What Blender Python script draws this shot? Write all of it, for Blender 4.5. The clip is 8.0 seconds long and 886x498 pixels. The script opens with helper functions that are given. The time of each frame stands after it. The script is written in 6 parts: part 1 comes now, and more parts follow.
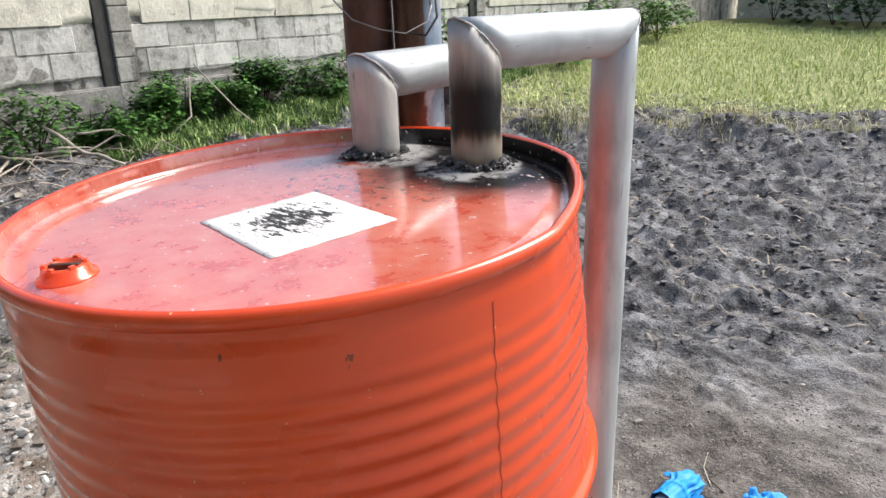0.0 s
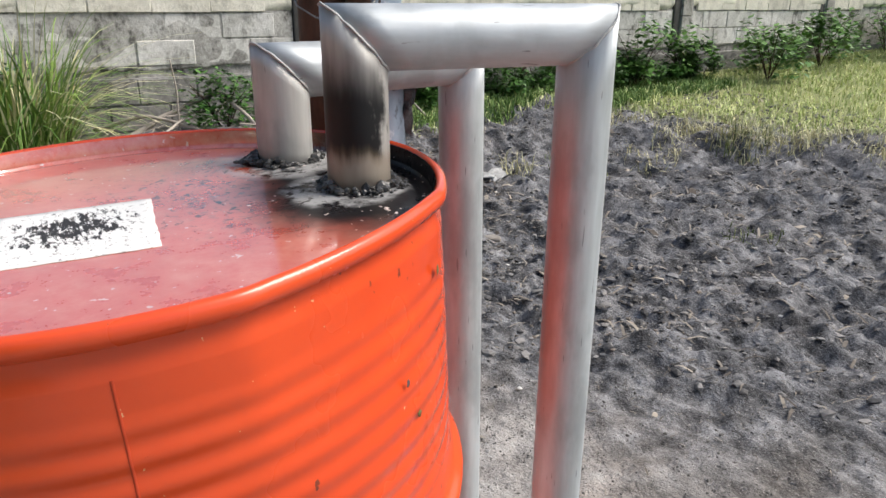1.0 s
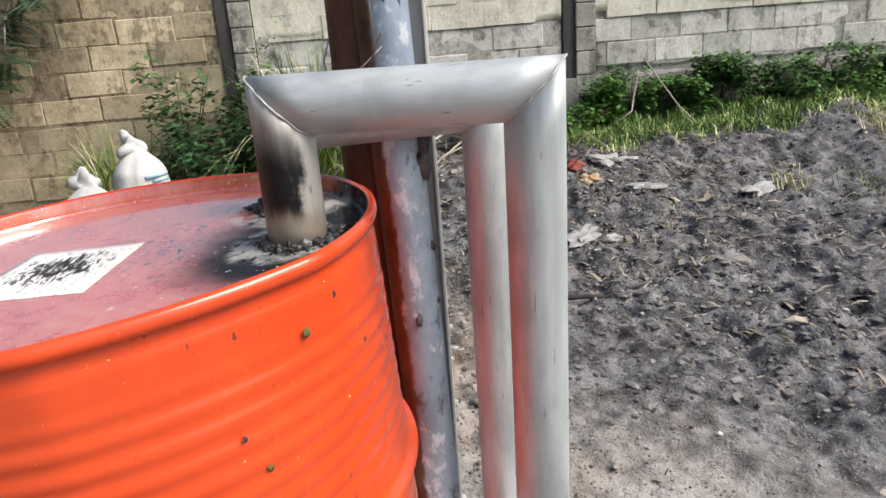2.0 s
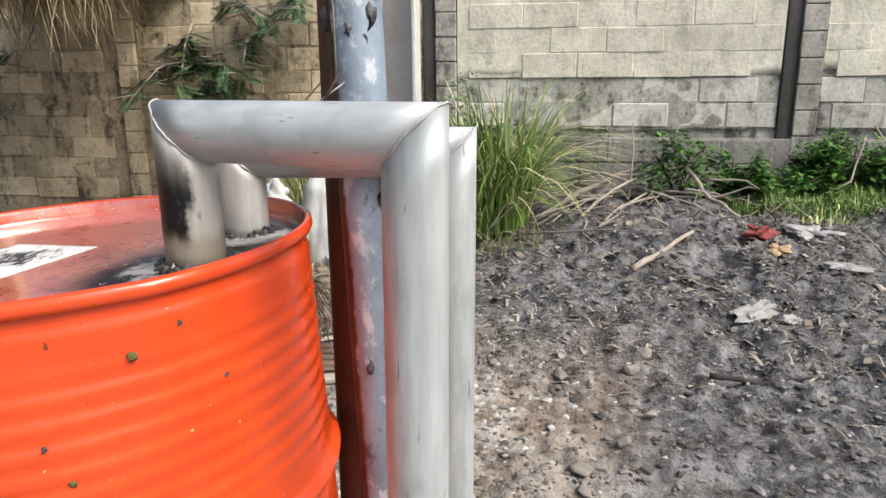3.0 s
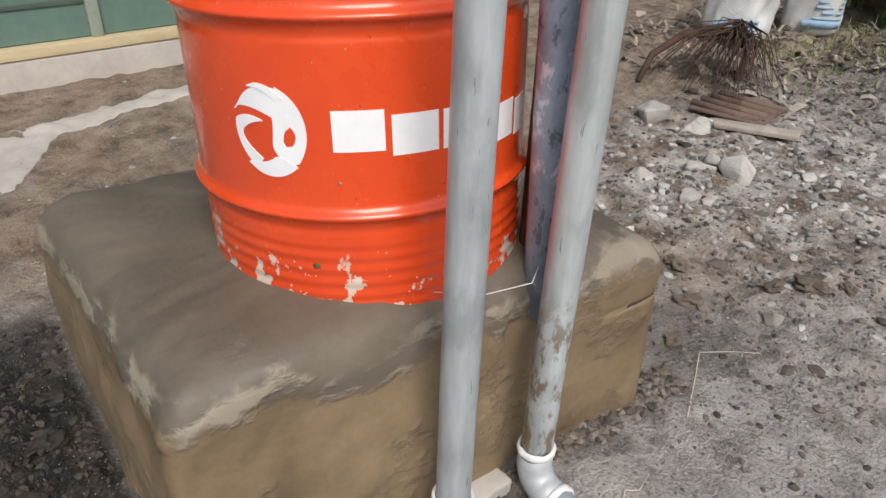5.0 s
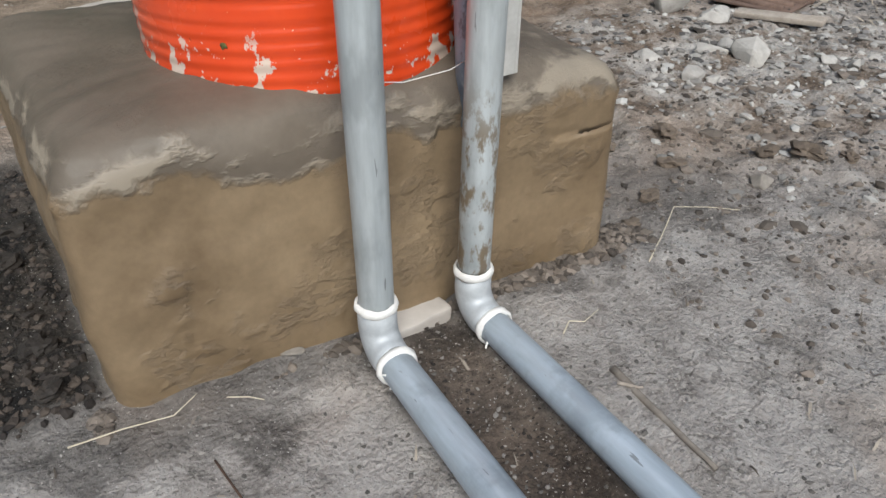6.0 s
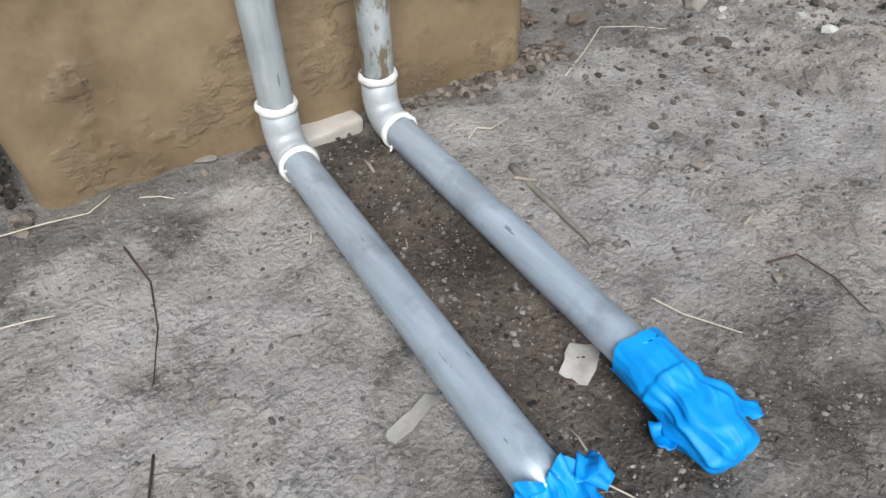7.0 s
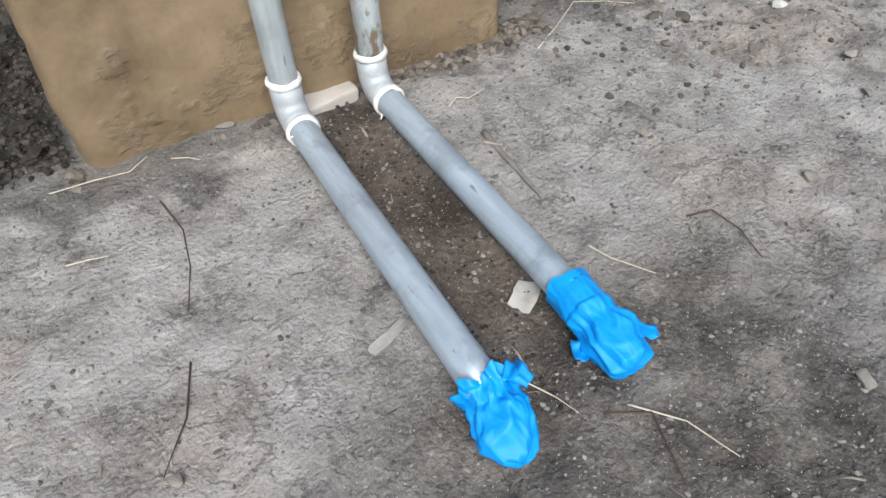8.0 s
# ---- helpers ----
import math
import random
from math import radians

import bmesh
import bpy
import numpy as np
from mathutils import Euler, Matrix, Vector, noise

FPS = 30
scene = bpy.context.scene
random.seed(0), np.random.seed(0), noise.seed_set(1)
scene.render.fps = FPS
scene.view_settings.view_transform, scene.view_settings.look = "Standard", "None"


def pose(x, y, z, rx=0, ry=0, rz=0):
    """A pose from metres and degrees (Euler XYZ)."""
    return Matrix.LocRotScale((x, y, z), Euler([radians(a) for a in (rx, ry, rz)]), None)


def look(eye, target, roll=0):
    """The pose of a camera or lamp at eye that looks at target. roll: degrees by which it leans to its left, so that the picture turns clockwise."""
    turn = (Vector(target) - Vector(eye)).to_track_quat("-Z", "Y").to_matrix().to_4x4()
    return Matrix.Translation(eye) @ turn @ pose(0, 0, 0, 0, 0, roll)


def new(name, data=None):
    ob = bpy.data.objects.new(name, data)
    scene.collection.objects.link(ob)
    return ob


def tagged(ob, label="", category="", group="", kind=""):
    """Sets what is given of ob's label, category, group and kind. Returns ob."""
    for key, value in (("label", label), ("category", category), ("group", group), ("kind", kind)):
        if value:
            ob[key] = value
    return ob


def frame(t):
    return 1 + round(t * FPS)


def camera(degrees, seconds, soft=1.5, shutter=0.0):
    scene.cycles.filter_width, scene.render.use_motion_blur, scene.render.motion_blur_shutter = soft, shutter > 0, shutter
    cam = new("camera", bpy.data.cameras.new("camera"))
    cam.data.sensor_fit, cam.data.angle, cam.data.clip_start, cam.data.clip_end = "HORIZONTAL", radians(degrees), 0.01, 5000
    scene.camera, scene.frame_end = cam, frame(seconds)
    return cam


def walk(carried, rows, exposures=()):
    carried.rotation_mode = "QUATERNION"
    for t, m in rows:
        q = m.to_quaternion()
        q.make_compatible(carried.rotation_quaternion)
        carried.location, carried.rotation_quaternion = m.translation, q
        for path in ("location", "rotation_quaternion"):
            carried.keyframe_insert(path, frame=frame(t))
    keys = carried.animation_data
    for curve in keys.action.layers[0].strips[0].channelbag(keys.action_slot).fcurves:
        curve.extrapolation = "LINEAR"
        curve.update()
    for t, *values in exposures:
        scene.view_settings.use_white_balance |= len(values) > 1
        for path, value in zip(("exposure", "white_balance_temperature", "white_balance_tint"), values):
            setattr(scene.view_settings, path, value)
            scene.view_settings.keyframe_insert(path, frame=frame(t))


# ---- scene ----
cam = camera(63.8, 8.0)
PATH = [
    (0, (0.588, -0.455, 1.362), (-0.686, 0.941, 0.71), -2.2),
    (0.5, (0.662, -0.285, 1.367), (-0.822, 0.866, 0.68), -1.2),
    (1, (0.674, -0.092, 1.344), (-0.942, 0.894, 0.699), 0.0),
    (1.2, (0.678, -0.009, 1.347), (-1.014, 0.824, 0.682), -0.9),
    (2.3, (0.793, 0.342, 1.392), (-1.125, 0.372, 0.827), -4.7),
    (2.5, (0.778, 0.406, 1.386), (-1.145, 0.321, 0.845), -4.6),
    (3, (0.71, 0.564, 1.373), (-1.197, 0.214, 0.885), -0.5),
    (3.5, (0.658, 0.684, 1.377), (-1.112, -0.077, 0.841), -1.4),
    (4, (0.595, 0.812, 1.303), (-0.837, -0.359, 0.542), -0.3),
    (4.5, (0.622, 0.912, 1.2), (-0.595, -0.385, 0.286), 1.2),
    (5, (0.645, 1.041, 1.124), (-0.433, -0.287, 0.087), 1.8),
    (5.2, (0.628, 1.075, 1.076), (-0.453, -0.192, -0.032), 1.5),
    (6.3, (0.498, 1.327, 0.799), (-0.378, -0.048, -0.359), -0.5),
    (6.5, (0.478, 1.38, 0.754), (-0.389, 0.046, -0.458), -0.9),
    (7, (0.453, 1.481, 0.773), (-0.343, 0.246, -0.584), -2.2),
    (7.5, (0.459, 1.597, 0.841), (-0.299, 0.355, -0.531), -2.5),
    (8, (0.479, 1.663, 0.949), (-0.213, 0.49, -0.516), -3.5),
]
EXPOSURES = [(0, 0.97, 6500, 8), (0.5, 0.74, 6500, 8), (1.2, 0.66, 6500, 8), (2.5, 0.68, 6700, 8), (3.5, 0.8, 6700, 8), (4.0, 0.65, 6600, 8), (4.5, 0.25, 6500, 8), (5.2, 0.15, 6400, 7), (6.5, 0.24, 6080, 4), (7.2, 0.43, 6080, 4), (8, 0.52, 6080, 4)]
walk(cam, [(t, look(eye, target, roll)) for t, eye, target, roll in PATH], EXPOSURES)

# ---- light ----
world = bpy.data.worlds.new("world")
scene.world = world
world.use_nodes = True
wn = world.node_tree
sky = wn.nodes.new("ShaderNodeTexSky")
sky.sky_type, sky.sun_disc = "NISHITA", False
SUN_EL, SUN_AZ = radians(48), radians(24)
sky.sun_elevation, sky.sun_rotation = SUN_EL, SUN_AZ
sky.air_density, sky.dust_density, sky.ozone_density = 1.0, 4.0, 1.0
wn.links.new(sky.outputs[0], wn.nodes["Background"].inputs[0])
wn.nodes["Background"].inputs[1].default_value = 0.11
sun = new("sun", bpy.data.lights.new("sun", "SUN"))
sun.data.energy, sun.data.angle, sun.data.color = 2.5, radians(34), (1.0, 0.97, 0.93)
sun_dir = Vector((math.sin(SUN_AZ) * math.cos(SUN_EL), math.cos(SUN_AZ) * math.cos(SUN_EL), math.sin(SUN_EL)))
sun.matrix_world = look(sun_dir * 30, (0, 0, 0))


# ---- materials ----
def ramp(nt, fac, stops):
    r = nt.nodes.new("ShaderNodeValToRGB")
    while len(r.color_ramp.elements) < len(stops):
        r.color_ramp.elements.new(0.5)
    for e, (p, c) in zip(r.color_ramp.elements, stops):
        e.position, e.color = p, (*c, 1) if len(c) == 3 else c
    nt.links.new(fac, r.inputs[0])
    return r.outputs[0]


def noise_node(nt, vec, scale, detail=5.0, rough=0.6, stretch=None):
    if stretch:
        mp = nt.nodes.new("ShaderNodeMapping")
        mp.inputs["Scale"].default_value = stretch
        nt.links.new(vec, mp.inputs[0])
        vec = mp.outputs[0]
    n = nt.nodes.new("ShaderNodeTexNoise")
    n.inputs["Scale"].default_value, n.inputs["Detail"].default_value, n.inputs["Roughness"].default_value = scale, detail, rough
    nt.links.new(vec, n.inputs["Vector"])
    return n.outputs[0]


def mixc(nt, fac, a, b, mode="MIX"):
    m = nt.nodes.new("ShaderNodeMix")
    m.data_type, m.blend_type = "RGBA", mode
    for sock, v in ((m.inputs[0], fac), (m.inputs[6], a), (m.inputs[7], b)):
        if isinstance(v, (int, float)):
            sock.default_value = v
        elif isinstance(v, tuple):
            sock.default_value = (*v, 1)
        else:
            nt.links.new(v, sock)
    return m.outputs[2]


def maths(nt, op, a, b=None, clamp=False):
    m = nt.nodes.new("ShaderNodeMath")
    m.operation, m.use_clamp = op, clamp
    for sock, v in ((m.inputs[0], a), (m.inputs[1], b)):
        if v is None:
            continue
        if isinstance(v, (int, float)):
            sock.default_value = v
        else:
            nt.links.new(v, sock)
    return m.outputs[0]


def band(nt, v, lo, hi):
    m = nt.nodes.new("ShaderNodeMapRange")
    m.interpolation_type = "SMOOTHSTEP"
    m.inputs[1].default_value, m.inputs[2].default_value = lo, hi
    nt.links.new(v, m.inputs[0])
    return m.outputs[0]


def start_mat(name, rough=0.7, metal=0.0):
    m = bpy.data.materials.new(name)
    m.use_nodes = True
    nt = m.node_tree
    b = nt.nodes["Principled BSDF"]
    b.inputs["Roughness"].default_value, b.inputs["Metallic"].default_value = rough, metal
    tc = nt.nodes.new("ShaderNodeTexCoord")
    return m, nt, b, tc.outputs["Object"]


def bump(nt, b, height, strength, dist=0.01):
    n = nt.nodes.new("ShaderNodeBump")
    n.inputs["Strength"].default_value, n.inputs["Distance"].default_value = strength, dist
    nt.links.new(height, n.inputs["Height"])
    nt.links.new(n.outputs[0], b.inputs["Normal"])


def plain(name, c1, c2, scale=8.0, rough=0.7, metal=0.0, relief=0.3, dist=0.005, fine=6.0, stretch=None, spread=0.25, vary=0.0):
    """Two tones by coarse and fine noise, with relief."""
    m, nt, b, vec = start_mat(name, rough, metal)
    a, f = noise_node(nt, vec, scale, stretch=stretch), noise_node(nt, vec, scale * fine, 4, 0.7, stretch)
    s = maths(nt, "ADD", maths(nt, "MULTIPLY", a, 0.65), maths(nt, "MULTIPLY", f, 0.35))
    col = ramp(nt, s, [(0.5 - spread, c1), (0.5 + spread, c2)])
    if vary:
        oi = nt.nodes.new("ShaderNodeObjectInfo")
        k = maths(nt, "ADD", maths(nt, "MULTIPLY", oi.outputs["Random"], vary), 1 - vary / 2)
        comb = nt.nodes.new("ShaderNodeCombineColor")
        for i in range(3):
            nt.links.new(k, comb.inputs[i])
        col = mixc(nt, 1.0, col, comb.outputs[0], "MULTIPLY")
    nt.links.new(col, b.inputs["Base Color"])
    if relief:
        bump(nt, b, s, relief, dist)
    return m


def xyz(nt, vec):
    s = nt.nodes.new("ShaderNodeSeparateXYZ")
    nt.links.new(vec, s.inputs[0])
    return s.outputs


def orange_paint():
    m, nt, b, vec = start_mat("orange_drum_paint", 0.3)
    a = noise_node(nt, vec, 5, 4)
    col = ramp(nt, a, [(0.3, (0.62, 0.054, 0.011)), (0.7, (0.73, 0.078, 0.015))])
    sp = noise_node(nt, vec, 150, 2, 0.5)
    col = mixc(nt, band(nt, sp, 0.75, 0.77), col, (0.75, 0.42, 0.22))
    dk = noise_node(nt, vec, 95, 3, 0.5, (1, 1, 0.6))
    col = mixc(nt, maths(nt, "MULTIPLY", band(nt, dk, 0.725, 0.75), 0.85), col, (0.10, 0.03, 0.015))
    zz = xyz(nt, vec)[2]
    low = band(nt, zz, 0.60, 0.50)
    w = maths(nt, "ADD", noise_node(nt, vec, 20, 5, 0.65, (1, 1, 0.8)), maths(nt, "MULTIPLY", band(nt, zz, 0.545, 0.475), 0.09))
    col = mixc(nt, maths(nt, "MULTIPLY", band(nt, w, 0.612, 0.632), low), col, (0.62, 0.50, 0.42))
    nt.links.new(col, b.inputs["Base Color"])
    nt.links.new(ramp(nt, a, [(0.3, (0.20,) * 3), (0.7, (0.32,) * 3)]), b.inputs["Roughness"])
    bump(nt, b, noise_node(nt, vec, 30, 3), 0.06, 0.004)
    b.inputs["Coat Weight"].default_value = 0.38
    b.inputs["Coat Roughness"].default_value = 0.07
    return m


def lid_paint():
    """Faded red lid, dusty, with sky sheen mixed into its colour and soot round the two welded risers."""
    m, nt, b, vec = start_mat("faded_lid_paint", 0.34)
    a, f = noise_node(nt, vec, 7, 6), noise_node(nt, vec, 120, 4, 0.7)
    col = ramp(nt, a, [(0.3, (0.50, 0.045, 0.016)), (0.7, (0.64, 0.075, 0.026))])
    p = xyz(nt, vec)

    def near(cx, cy, lo, hi):
        dx, dy = maths(nt, "SUBTRACT", p[0], cx), maths(nt, "SUBTRACT", p[1], cy)
        d = maths(nt, "SQRT", maths(nt, "ADD", maths(nt, "MULTIPLY", dx, dx), maths(nt, "MULTIPLY", dy, dy)))
        d = maths(nt, "ADD", d, maths(nt, "MULTIPLY", maths(nt, "SUBTRACT", a, 0.5), 0.10))
        return band(nt, d, hi, lo)

    fleck = band(nt, f, 0.54, 0.60)
    zone = near(-0.01, 0.13, 0.03, 0.22)
    col = mixc(nt, maths(nt, "MULTIPLY", fleck, maths(nt, "MULTIPLY", zone, 0.9)), col, (0.02, 0.012, 0.01))
    # The pale mix is part dust, part sky reflection put into the colour.
    dust_sheen = noise_node(nt, vec, 26, 6, 0.7)
    col = mixc(nt, maths(nt, "MULTIPLY", band(nt, dust_sheen, 0.22, 0.85), 0.6), col, (0.78, 0.43, 0.33))
    ash = maths(nt, "MAXIMUM", near(-0.0905, 0.1685, 0.058, 0.085), near(0.066, 0.178, 0.050, 0.068))
    soot = maths(nt, "MAXIMUM", near(0.085, 0.205, 0.085, 0.17), near(-0.01, 0.25, 0.10, 0.20))
    col = mixc(nt, maths(nt, "MULTIPLY", soot, band(nt, dust_sheen, 0.20, 0.34)), col, (0.012, 0.011, 0.012))
    col = mixc(nt, maths(nt, "MULTIPLY", maths(nt, "MULTIPLY", ash, band(nt, dust_sheen, 0.40, 0.55)), 0.8), col, (0.40, 0.39, 0.38))
    drop = noise_node(nt, vec, 95, 3, 0.6)
    wide = near(0.0, 0.10, 0.05, 0.21)
    col = mixc(nt, maths(nt, "MULTIPLY", band(nt, drop, 0.60, 0.64), wide), col, (0.02, 0.014, 0.012))
    chip = noise_node(nt, vec, 130, 2, 0.5)
    col = mixc(nt, maths(nt, "MULTIPLY", band(nt, chip, 0.69, 0.72), 0.8), col, (0.74, 0.60, 0.55))
    nt.links.new(col, b.inputs["Base Color"])
    nt.links.new(ramp(nt, dust_sheen, [(0.3, (0.22,) * 3), (0.75, (0.42,) * 3)]), b.inputs["Roughness"])
    clean = maths(nt, "SUBTRACT", 1.0, maths(nt, "MULTIPLY", maths(nt, "MAXIMUM", soot, ash), 0.95))
    nt.links.new(clean, b.inputs["Coat Weight"])
    nt.links.new(maths(nt, "MULTIPLY", clean, 0.5), b.inputs["Specular IOR Level"])
    b.inputs["Coat Roughness"].default_value, b.inputs["Coat IOR"].default_value = 0.10, 2.3
    bump(nt, b, dust_sheen, 0.06, 0.003)
    return m


def galvanised(name, tone, soot=False, dirt=0.0, streak=(1, 1, 0.12), mottle=False):
    """Dull zinc with long scuffs; soot burns near a weld."""
    m, nt, b, vec = start_mat(name, 0.42, 0.3)
    a, f = noise_node(nt, vec, 14, 5, 0.6, streak), noise_node(nt, vec, 90, 4, 0.6, streak)
    s = maths(nt, "ADD", maths(nt, "MULTIPLY", a, 0.6), maths(nt, "MULTIPLY", f, 0.4))
    lo, hi = tuple(c * 0.72 for c in tone), tuple(min(1, c * 1.18) for c in tone)
    col = ramp(nt, s, [(0.32, lo), (0.66, hi)])
    pit = noise_node(nt, vec, 160, 2, 0.5, streak)
    col = mixc(nt, maths(nt, "MULTIPLY", band(nt, pit, 0.70, 0.74), 0.6), col, (0.07, 0.065, 0.06))
    cloud = noise_node(nt, vec, 9, 5, 0.6, (1, 1, 0.5))
    col = mixc(nt, maths(nt, "MULTIPLY", band(nt, cloud, 0.48, 0.64), 0.55), col, tuple(c * 0.5 for c in tone))
    if mottle:
        cl = noise_node(nt, vec, 30, 5, 0.7, (1, 1, 0.6))
        col = mixc(nt, maths(nt, "MULTIPLY", band(nt, cl, 0.55, 0.66), 0.8), col, (0.62, 0.65, 0.70))
        col = mixc(nt, maths(nt, "MULTIPLY", band(nt, cl, 0.42, 0.33), 0.8), col, (0.085, 0.09, 0.11))
        q = xyz(nt, vec)
        off = maths(nt, "SUBTRACT", maths(nt, "ADD", q[1], maths(nt, "MULTIPLY", q[2], 0.0272)), 0.3436)
        off = maths(nt, "ADD", off, maths(nt, "MULTIPLY", maths(nt, "SUBTRACT", cl, 0.5), 0.02))
        col = mixc(nt, band(nt, off, -0.014, -0.020), col, ramp(nt, s, [(0.35, (0.04, 0.016, 0.010)), (0.65, (0.20, 0.095, 0.058))]))
        bl = noise_node(nt, vec, 17, 3, 0.5, (1, 1, 0.7))
        col = mixc(nt, band(nt, bl, 0.70, 0.715), col, (0.02, 0.02, 0.022))
    if dirt:
        p = xyz(nt, vec)
        g = noise_node(nt, vec, 42, 6, 0.7, (1, 1, 0.45))
        low = band(nt, p[2], 0.52, 0.36)
        col = mixc(nt, maths(nt, "MULTIPLY", maths(nt, "MULTIPLY", low, band(nt, g, 0.46, 0.58)), dirt), col, (0.19, 0.135, 0.075))
    metal = 0.32
    if soot:
        p = xyz(nt, vec)
        up = maths(nt, "ADD", maths(nt, "SUBTRACT", p[2], 0.012), maths(nt, "MULTIPLY", maths(nt, "SUBTRACT", a, 0.5), 0.10))
        side = maths(nt, "ADD", maths(nt, "MULTIPLY", maths(nt, "SUBTRACT", p[0], 0.061), 0.55), maths(nt, "MULTIPLY", maths(nt, "SUBTRACT", p[1], 0.188), -0.83))
        side = maths(nt, "ADD", side, maths(nt, "MULTIPLY", maths(nt, "SUBTRACT", noise_node(nt, vec, 40, 5, 0.65, (1, 1, 0.6)), 0.5), 0.07))
        side = maths(nt, "ADD", side, maths(nt, "MULTIPLY", maths(nt, "SUBTRACT", f, 0.5), 0.03))
        k = maths(nt, "MULTIPLY", band(nt, up, 1.315, 1.25), band(nt, up, 1.192, 1.207))
        k = maths(nt, "MULTIPLY", k, band(nt, side, -0.006, 0.014))
        col = mixc(nt, k, col, (0.010, 0.010, 0.011))
        t = maths(nt, "MULTIPLY", band(nt, up, 1.215, 1.195), 0.6)
        col = mixc(nt, t, col, (0.30, 0.22, 0.14))
    nt.links.new(col, b.inputs["Base Color"])
    b.inputs["Metallic"].default_value = metal
    nt.links.new(ramp(nt, s, [(0.3, (0.36,) * 3), (0.7, (0.58,) * 3)]), b.inputs["Roughness"])
    bump(nt, b, s, 0.12, 0.003)
    return m


def soil():
    """Compacted grey-brown earth by the pipes, dark loose earth beyond, pale grit by the rubble."""
    m, nt, b, vec = start_mat("bare_earth", 0.80)
    b.inputs["Specular IOR Level"].default_value = 0.35
    big, mid, fin = noise_node(nt, vec, 0.9, 4), noise_node(nt, vec, 7, 6, 0.65), noise_node(nt, vec, 75, 5, 0.75)
    p = xyz(nt, vec)
    grain = noise_node(nt, vec, 230, 4, 0.7)
    s = maths(nt, "ADD", maths(nt, "MULTIPLY", mid, 0.58), maths(nt, "ADD", maths(nt, "MULTIPLY", fin, 0.30), maths(nt, "MULTIPLY", grain, 0.12)))
    pale = ramp(nt, s, [(0.38, (0.13, 0.117, 0.107)), (0.48, (0.31, 0.286, 0.268)), (0.62, (0.44, 0.415, 0.395))])
    dark = ramp(nt, s, [(0.41, (0.014, 0.014, 0.016)), (0.49, (0.098, 0.097, 0.103)), (0.61, (0.29, 0.288, 0.297))])
    brown = ramp(nt, s, [(0.38, (0.075, 0.055, 0.040)), (0.49, (0.245, 0.187, 0.142)), (0.63, (0.39, 0.318, 0.252))])
    grit = ramp(nt, s, [(0.36, (0.12, 0.10, 0.085)), (0.50, (0.33, 0.305, 0.28)), (0.66, (0.60, 0.57, 0.54))])
    wob = maths(nt, "MULTIPLY", maths(nt, "SUBTRACT", big, 0.5), 2.2)
    far = maths(nt, "ADD", maths(nt, "ADD", maths(nt, "MULTIPLY", p[1], 0.75), maths(nt, "MULTIPLY", p[0], -0.6)), maths(nt, "MULTIPLY", wob, 0.5))
    crust = band(nt, noise_node(nt, vec, 2.6, 5, 0.55), 0.44, 0.60)
    pale = mixc(nt, maths(nt, "MULTIPLY", crust, 0.42), pale, ramp(nt, mid, [(0.35, (0.27, 0.250, 0.233)), (0.65, (0.43, 0.405, 0.380))]))
    col = mixc(nt, band(nt, far, 1.35, 1.95), pale, dark)
    back = maths(nt, "ADD", maths(nt, "SUBTRACT", maths(nt, "MULTIPLY", p[0], -0.6), p[1]), maths(nt, "MULTIPLY", wob, 0.5))
    col = mixc(nt, maths(nt, "MULTIPLY", band(nt, back, 0.1, 0.8), maths(nt, "MAXIMUM", band(nt, p[0], -3.2, -1.6), band(nt, p[1], -0.2, -1.0))), col, brown)
    dx, dy = maths(nt, "ADD", p[0], 1.85), maths(nt, "ADD", p[1], 0.15)
    d = maths(nt, "SQRT", maths(nt, "ADD", maths(nt, "MULTIPLY", dx, maths(nt, "MULTIPLY", dx, 0.6)), maths(nt, "MULTIPLY", dy, dy)))
    col = mixc(nt, maths(nt, "MULTIPLY", band(nt, maths(nt, "ADD", d, maths(nt, "MULTIPLY", wob, 0.6)), 0.95, 0.3), band(nt, mid, 0.38, 0.54)), col, grit)
    # Dark soil between the pipes, deepened to carry the pipes' contact shade.
    trench_shade = maths(nt, "MULTIPLY", band(nt, p[0], -0.13, -0.05), band(nt, p[0], 0.15, 0.07))
    trench_shade = maths(nt, "MULTIPLY", trench_shade, maths(nt, "MULTIPLY", band(nt, p[1], 0.25, 0.45), band(nt, p[1], 1.4, 1.1)))
    col = mixc(nt, maths(nt, "MULTIPLY", trench_shade, 0.9), col, ramp(nt, s, [(0.40, (0.030, 0.021, 0.015)), (0.62, (0.15, 0.112, 0.083))]))
    low_n = noise_node(nt, vec, 2.3, 4, 0.55)
    tint = mixc(nt, maths(nt, "MULTIPLY", band(nt, low_n, 0.48, 0.64), 0.40), (1.0, 1.0, 1.0), (0.84, 0.70, 0.59))
    col = mixc(nt, 1.0, col, tint, "MULTIPLY")
    wet = noise_node(nt, vec, 3.7, 5, 0.6)
    col = mixc(nt, maths(nt, "MULTIPLY", band(nt, wet, 0.55, 0.70), 0.16), col, (0.05, 0.044, 0.04))
    grey = maths(nt, "MULTIPLY", band(nt, p[0], 0.05, -0.25), band(nt, p[1], 1.15, 1.5))
    col = mixc(nt, maths(nt, "MULTIPLY", maths(nt, "MULTIPLY", grey, 0.5), band(nt, wet, 0.40, 0.55)), col, dark)
    col = mixc(nt, maths(nt, "MULTIPLY", band(nt, maths(nt, "ADD", p[1], maths(nt, "MULTIPLY", wob, 0.10)), 1.25, 1.65), 0.50), col, dark)
